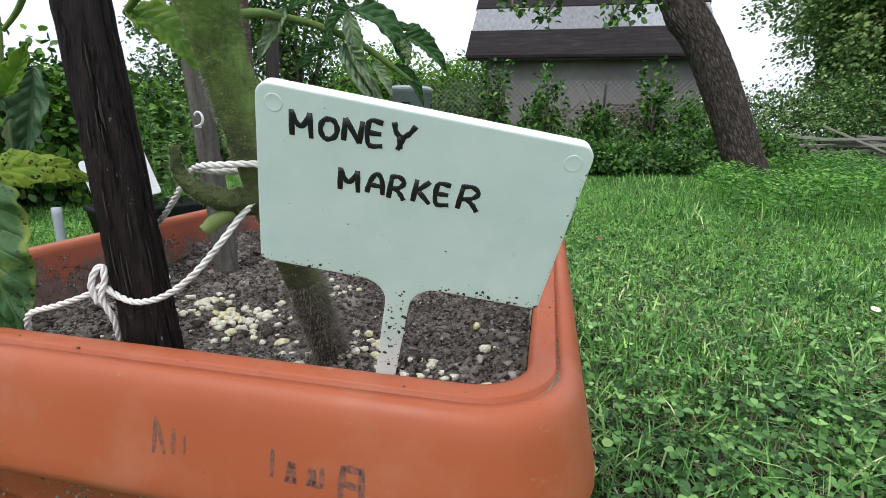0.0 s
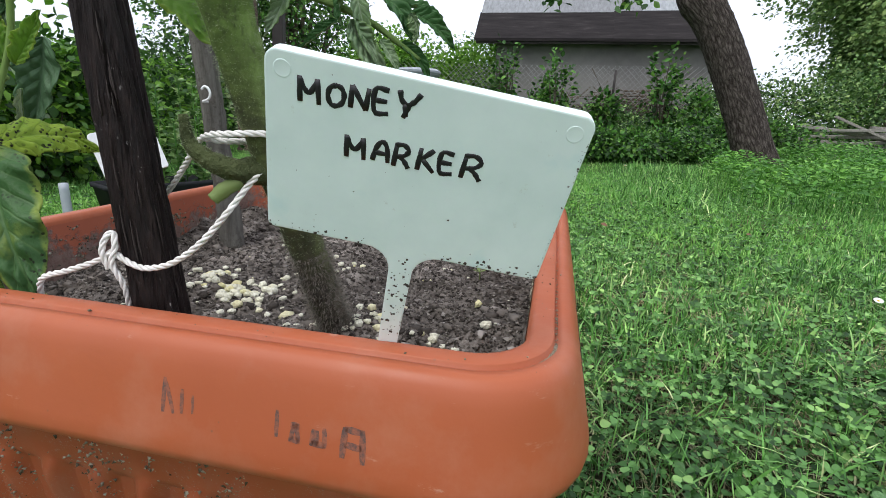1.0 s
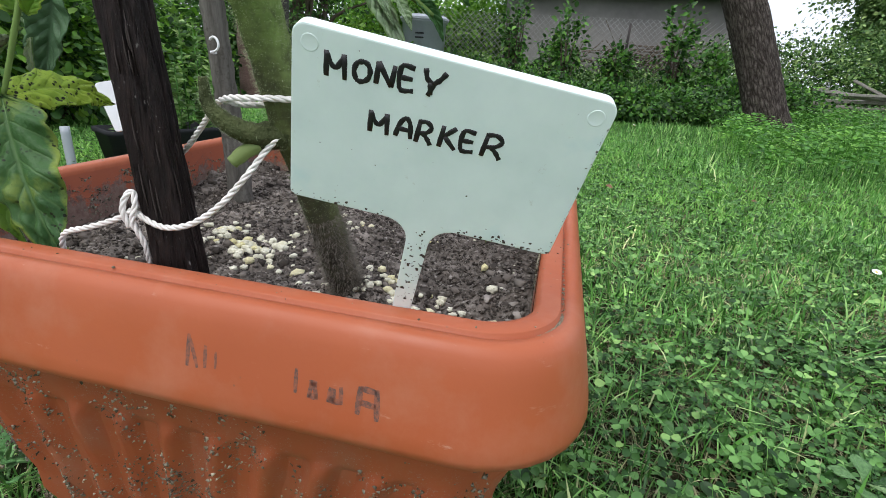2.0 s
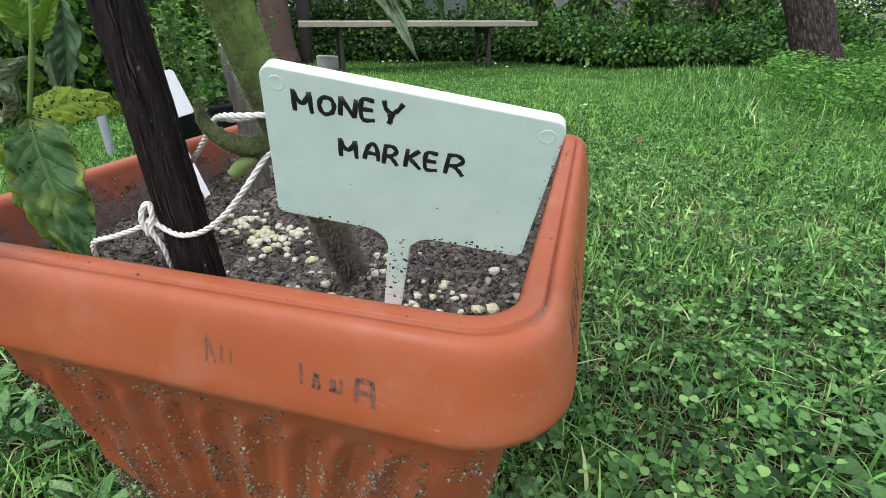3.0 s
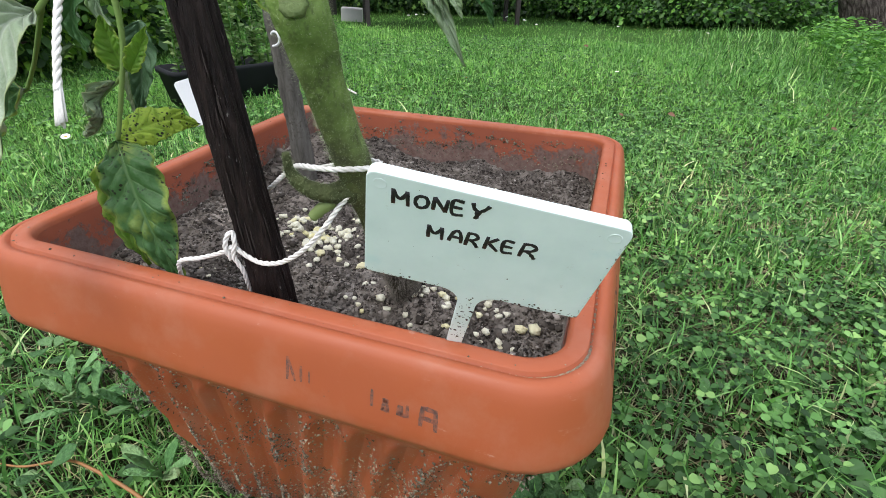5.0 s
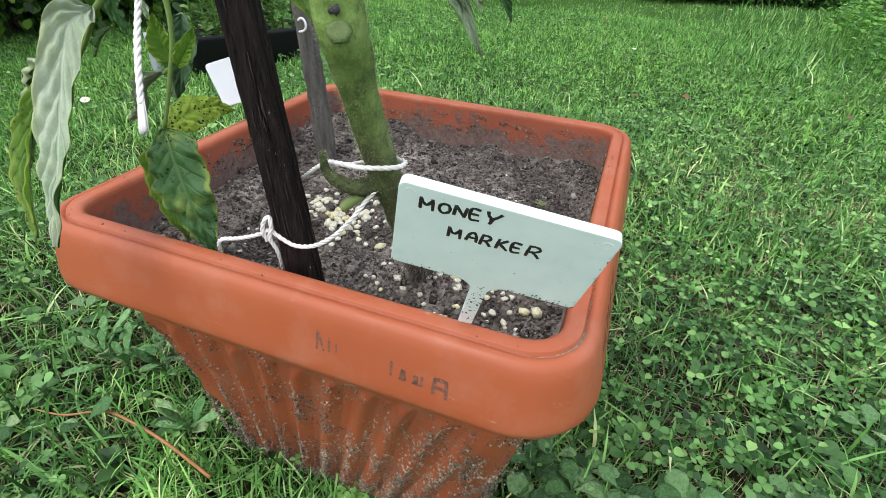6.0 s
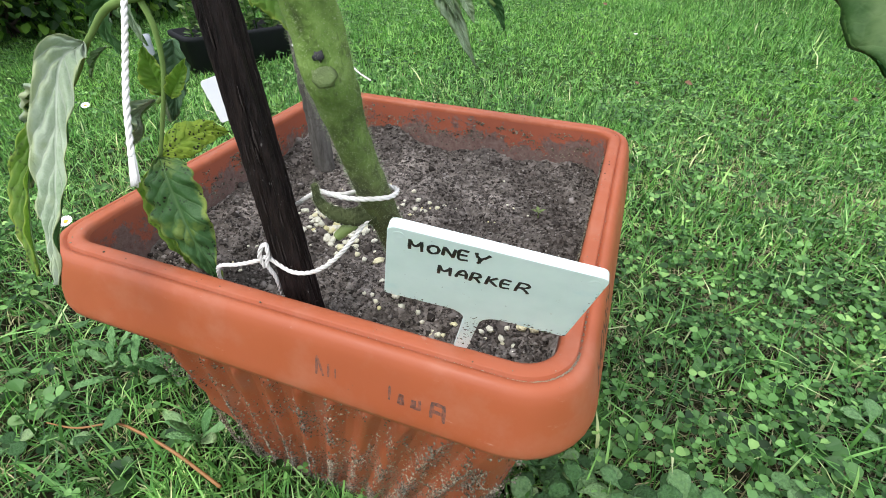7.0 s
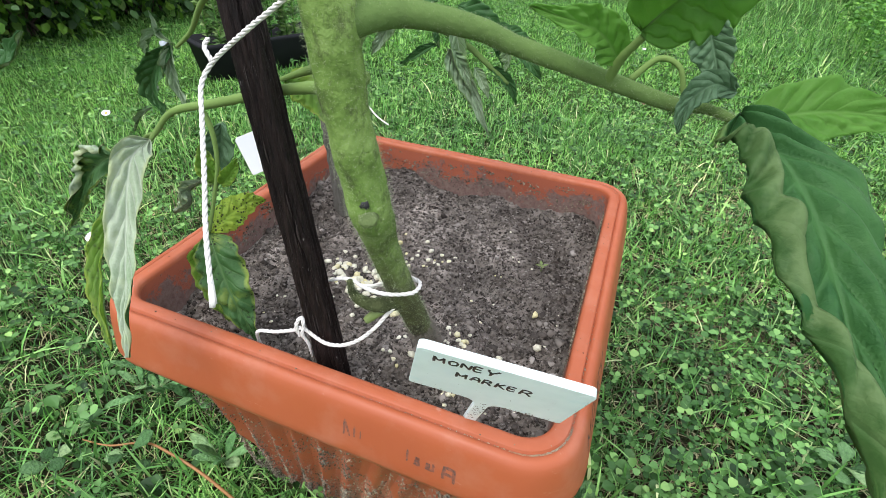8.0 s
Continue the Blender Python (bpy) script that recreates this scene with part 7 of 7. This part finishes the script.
def build_fence():
    fe = thing("wire_fence", "rusty chain-link fence on thin posts before the shed", "fence", (0.6, 8.2, 0))
    for x in (-2.6, -0.9, 0.95, 2.6):
        part("post", tube("post", [(x, 8.2, -0.05), (x, 8.2, 0.5), (x + 0.01, 8.2, 1.12)], 0.02, M_DARKWOOD, 8, 6), fe)
    wires = []
    H, st = 1.15, 0.085
    for k in range(int((5.4 + H) / st)):
        xa = -2.7 - H + k * st
        for sgn in (1, -1):
            lo, hi = (xa, xa + H) if sgn > 0 else (xa + H, xa)
            pts = [(lo, 8.2, 0.03), (hi, 8.2, 0.03 + H)]
            if -2.7 <= min(lo, hi) and max(lo, hi) <= 2.7:
                wires.append(tube_arrays(np.array([(p[0], p[1] + 0.003 * sgn, p[2]) for p in pts]), 0.0032, 4))
    part("mesh_wire", mesh("mesh_wire", *join(wires), M_WIRE, True), fe, "diamond wire mesh")


build_fence()


def build_bench():
    be = thing("garden_bench", "simple garden bench with a weathered board top on dark legs", "bench", (-1.1, 3.35, 0))
    a, b = np.array((-1.75, 2.97)), np.array((-0.35, 3.8))
    d = (b - a) / np.linalg.norm(b - a)
    nrm = np.array((-d[1], d[0]))
    yaw = math.degrees(math.atan2(d[1], d[0]))
    L = np.linalg.norm(b - a) + 0.1
    c = (a + b) / 2
    for k, off in enumerate((0.0, 0.14, 0.28)):
        q = c + nrm * off
        part("seat_board", mesh("seat_board", *box_arrays(L, 0.13, 0.035, pose(q[0], q[1], 0.302 + 0.002 * k, 0, 0, yaw), 0.004), M_BENCHTOP), be)
    for t in (0.14, 0.81):
        for off in (0.0, 0.28):
            q = a + (b - a) * t + nrm * off
            part("leg", mesh("leg", *box_arrays(0.03, 0.03, 0.305, pose(q[0], q[1], -0.01, 0, 0, yaw), 0.004), M_DARKWOOD), be)
        q = a + (b - a) * t + nrm * 0.14
        part("crossbar", mesh("crossbar", *box_arrays(0.024, 0.36, 0.04, pose(q[0], q[1], 0.252, 0, 0, yaw), 0.003), M_DARKWOOD), be)


build_bench()


def build_garden_bits():
    tk = thing("garden_tree", "short reddish-brown tree trunk at the lawn's edge", "tree", (-2.38, 3.6, 0))
    part("trunk", tube("trunk", [(-2.37, 3.6, -0.05), (-2.39, 3.6, 0.15), (-2.42, 3.62, 0.6), (-2.45, 3.64, 1.3), (-2.41, 3.7, 2.6)], [0.17, 0.13, 0.115, 0.105, 0.09], M_TRUNK2, 22, 40, 0.06, 8), tk)
    rs = np.random.RandomState(91)
    C = np.array((-2.3, 3.7, 2.9))
    P, D, N, S, _ = foliage(5200, C, (1.2, 1.1, 0.8), 0.07, rs, 50, 0.4, 0.22)
    part("crown", leaflet_soup("crown", P, D, N, S, M_BUSH, OVATE), tk)
    single("fence_post", mesh("fence_post", *box_arrays(0.09, 0.09, 1.25, pose(-2.27, 3.8, -0.02, 0, 2, 12), 0.006), M_DARKWOOD), "dark upright timber post beside the trunk", "post")
    single("concrete_block", mesh("concrete_block", *box_arrays(0.16, 0.12, 0.1, pose(-1.86, 3.42, -0.01, 0, 3, 24), 0.008), M_BLOCK), "pale concrete block lying in the grass", "block")
    # grey lidded bin
    bn = thing("garden_bin", "grey plastic garden bin with a ribbed lid", "bin", (-1.75, 6.45, 0))
    prof = [(0.25, 0.0), (0.255, 0.02), (0.285, 0.84), (0.3, 0.845), (0.3, 0.875), (0.285, 0.88)]
    ang = np.linspace(0, 2 * np.pi, 40, endpoint=False)
    V, Fc = loft([np.c_[-1.75 + r * np.cos(ang), 6.45 + r * np.sin(ang), np.full(40, z)] for r, z in prof], True, True)
    part("body", mesh("body", V, Fc, M_BIN, True), bn)
    prof = [(0.31, 0.868), (0.315, 0.875), (0.315, 0.9), (0.29, 0.915), (0.27, 0.93), (0.1, 0.945)]
    V, Fc = loft([np.c_[-1.75 + r * np.cos(ang), 6.45 + r * np.sin(ang), np.full(40, z)] for r, z in prof], True, True)
    part("lid", mesh("lid", V, Fc, M_BIN, False), bn)
    part("vent_slot", mesh("vent_slot", *box_arrays(0.11, 0.02, 0.018, pose(-1.73, 6.166, 0.7), 0.003), M_BLACK), bn)
    part("vent_slot", mesh("vent_slot", *box_arrays(0.11, 0.02, 0.018, pose(-1.73, 6.166, 0.65), 0.003), M_BLACK), bn)
    # black trough with low plants
    tg = thing("plant_trough", "black plastic trough standing on the lawn", "planter", (-1.09, 1.08, 0))
    m = pose(-1.05, 1.07, 0, 0, 0, 64)
    lo, hi = rrect(0.19, 0.065, 0.025, 4, 6), rrect(0.205, 0.08, 0.03, 4, 6)
    rings = [np.c_[lo, np.full(len(lo), 0.0)], np.c_[hi, np.full(len(hi), 0.098)], np.c_[hi * 1.03, np.full(len(hi), 0.1)], np.c_[hi * 1.03, np.full(len(hi), 0.112)], np.c_[hi * 0.97, np.full(len(hi), 0.112)], np.c_[lo * 0.98, np.full(len(lo), 0.07)]]
    V, Fc = loft(rings, True, True)
    V = np.array([(m @ Vector(v))[:] for v in V])
    part("trough", mesh("trough", V, Fc, M_BLACK, True), tg)
    rs = np.random.RandomState(95)
    n = 1500
    stem_id = rs.randint(0, 26, n)
    sx, sy, sh = rs.uniform(-0.17, 0.17, 26), rs.uniform(-0.05, 0.05, 26), rs.uniform(0.1, 0.36, 26)
    t = rs.uniform(0, 1, n)
    q = np.c_[sx[stem_id], sy[stem_id], 0.08 + t * sh[stem_id]]
    P = np.array([(m @ Vector(v))[:] for v in q])
    a = rs.uniform(0, 2 * np.pi, n)
    D = np.c_[np.cos(a), np.sin(a), rs.uniform(0.1, 0.8, n)]
    pl = thing("trough_plants", "thin upright green stems with small leaves growing in the trough", "plant", (-1.09, 1.08, 0.1), kind="stuff")
    part("leaves", leaflet_soup("leaves", P, D, np.tile((0, 0, 1.0), (n, 1)) + rs.normal(0, 0.3, (n, 3)), rs.uniform(0.014, 0.03, n), M_TREELEAF, DIAMOND), pl)
    st = []
    for k in range(26):
        p0, p1 = m @ Vector((sx[k], sy[k], 0.07)), m @ Vector((sx[k], sy[k], 0.08 + sh[k]))
        st.append(tube_arrays(np.array([p0[:], p1[:]]), 0.0022, 5))
    part("stems", mesh("stems", *join(st), M_HERB, True), pl)
    V, Fc = loft([np.c_[lo * 1.03, np.full(len(lo), 0.08)], np.c_[lo * 0.5, np.full(len(lo), 0.086)]], False, True)
    V = np.array([(m @ Vector(v))[:] for v in V])
    part("soil", mesh("soil", V, Fc, M_GROUND, True), tg)
    single("grey_pipe", tube("grey_pipe", [(-1.165, 0.8, -0.02), (-1.165, 0.8, 0.06), (-1.165, 0.8, 0.125)], 0.012, M_BIN, 12, 8), "short grey pipe standing upright beside the trough", "pipe")
    # planks stacked by the tree
    rs = np.random.RandomState(97)
    for k in range(20):
        lx, lz = 3.55 + rs.normal(0, 0.4), 0.03 + 0.034 * (k // 2)
        me = mesh("plank", *box_arrays(rs.uniform(0.8, 1.7), rs.uniform(0.05, 0.12), rs.uniform(0.02, 0.035), pose(lx, 6.2 + rs.normal(0, 0.16), lz, rs.normal(0, 3), rs.normal(0, 4), rs.normal(0, 16)), 0.003), M_PLANK)
        single("plank", me, "weathered grey plank lying in a loose stack", "plank", "stacked planks")
    single("plank", mesh("plank", *box_arrays(0.85, 0.035, 0.025, pose(3.45, 5.95, 0.3, 0, 24, -8), 0.003), M_PLANK), "thin grey batten leaning over the stack", "plank", "stacked planks")
    # brushwood heap
    tw = []
    for k in range(260):
        c = np.array((1.3 + rs.normal(0, 0.36), 8.75 + rs.normal(0, 0.2), abs(rs.normal(0, 0.22)) + 0.35))
        d = np.array((rs.normal(0, 1), rs.normal(0, 0.5), rs.normal(0, 0.22)))
        d /= np.linalg.norm(d)
        tw.append(tube_arrays(spline([c - d * 0.35, c + rs.normal(0, 0.03, 3), c + d * 0.35], 5), rs.uniform(0.005, 0.012), 5))
    single("brushwood_heap", mesh("brushwood_heap", *join(tw), M_TWIG, True), "heap of dry grey-brown brushwood behind the fence", "brushwood", kind="stuff")


build_garden_bits()


def build_daisies():
    me_c = bpy.data.meshes.new("centre")
    bm = bmesh.new()
    bmesh.ops.create_icosphere(bm, subdivisions=2, radius=0.0034)
    for v in bm.verts:
        v.co.z *= 0.6
    bm.to_mesh(me_c)
    bm.free()
    me_c.materials.append(M_YOLK)
    n = 16
    a = np.linspace(0, 2 * np.pi, n, endpoint=False)
    D = np.c_[np.cos(a), np.sin(a), np.full(n, 0.15)]
    me_p = leaflet_soup("petals", D * 0.002, D, np.tile((0, 0, 1.0), (n, 1)), np.full(n, 0.0085), M_PETAL, [(0, 0.02, 0), (0.4, 0.16, 0), (0.85, 0.17, 0.02), (1.0, 0, 0)])
    me_s = tube("stalk", [(0, 0, -0.045), (0.001, 0, -0.02), (0, 0, 0)], 0.0008, M_GRASS, 6, 6)
    rs = np.random.RandomState(55)
    spots = [(-0.601, 0.085, 1.0), (-0.37, 1.5, 1.0), (-1.05, 0.48, 1.0), (0.77, 0.73, 0.8), (-0.52, 1.25, 0.8), (0.15, 1.9, 0.8)]
    spots += [(rs.uniform(-1.5, 0.7), rs.uniform(3.3, 3.85), 1.1) for _ in range(16)]
    for x, y, s in spots:
        ob = thing("daisy", "small white daisy with a yellow centre in the lawn", "daisy", (0, 0, 0), "daisies in the lawn")
        for nm, me in (("petals", me_p), ("centre", me_c), ("stalk", me_s)):
            q = new(nm, me)
            q.parent = ob
        ob.matrix_world = pose(x, y, float(ground_z(x, y)) + 0.04, rs.uniform(-25, 25), rs.uniform(-25, 25), rs.uniform(0, 360)) @ Matrix.Diagonal((s, s, s, 1))


build_daisies()
single("fallen_twig", tube("fallen_twig", [(-0.3, -0.172, 0.03), (-0.268, -0.166, 0.03), (-0.235, -0.151, 0.034), (-0.205, -0.15, 0.034), (-0.161, -0.153, 0.03), (-0.104, -0.162, 0.024)], [0.0006, 0.001, 0.0012, 0.0014, 0.0016, 0.0017], M_ORANGE, 9, 40), "thin orange-brown twig lying in the grass", "twig")
for k, (x, y, s) in enumerate([(0.335, 1.28, 0.024), (0.19, 1.22, 0.016), (-0.02, 2.6, 0.03), (0.75, 1.3, 0.02)]):
    rs = np.random.RandomState(k)
    a = rs.uniform(0, 6)
    me = leaflet_soup("fallen_leaf", np.array([(x, y, 0.03)]), np.array([(np.cos(a), np.sin(a), 0.3)]), np.array([(0.3, -0.5, 1.0)]), np.array([s]), M_BROWN, OVATE)
    single("fallen_leaf", me, "curled dead brown leaf lying on the lawn", "leaf", "dead leaves")
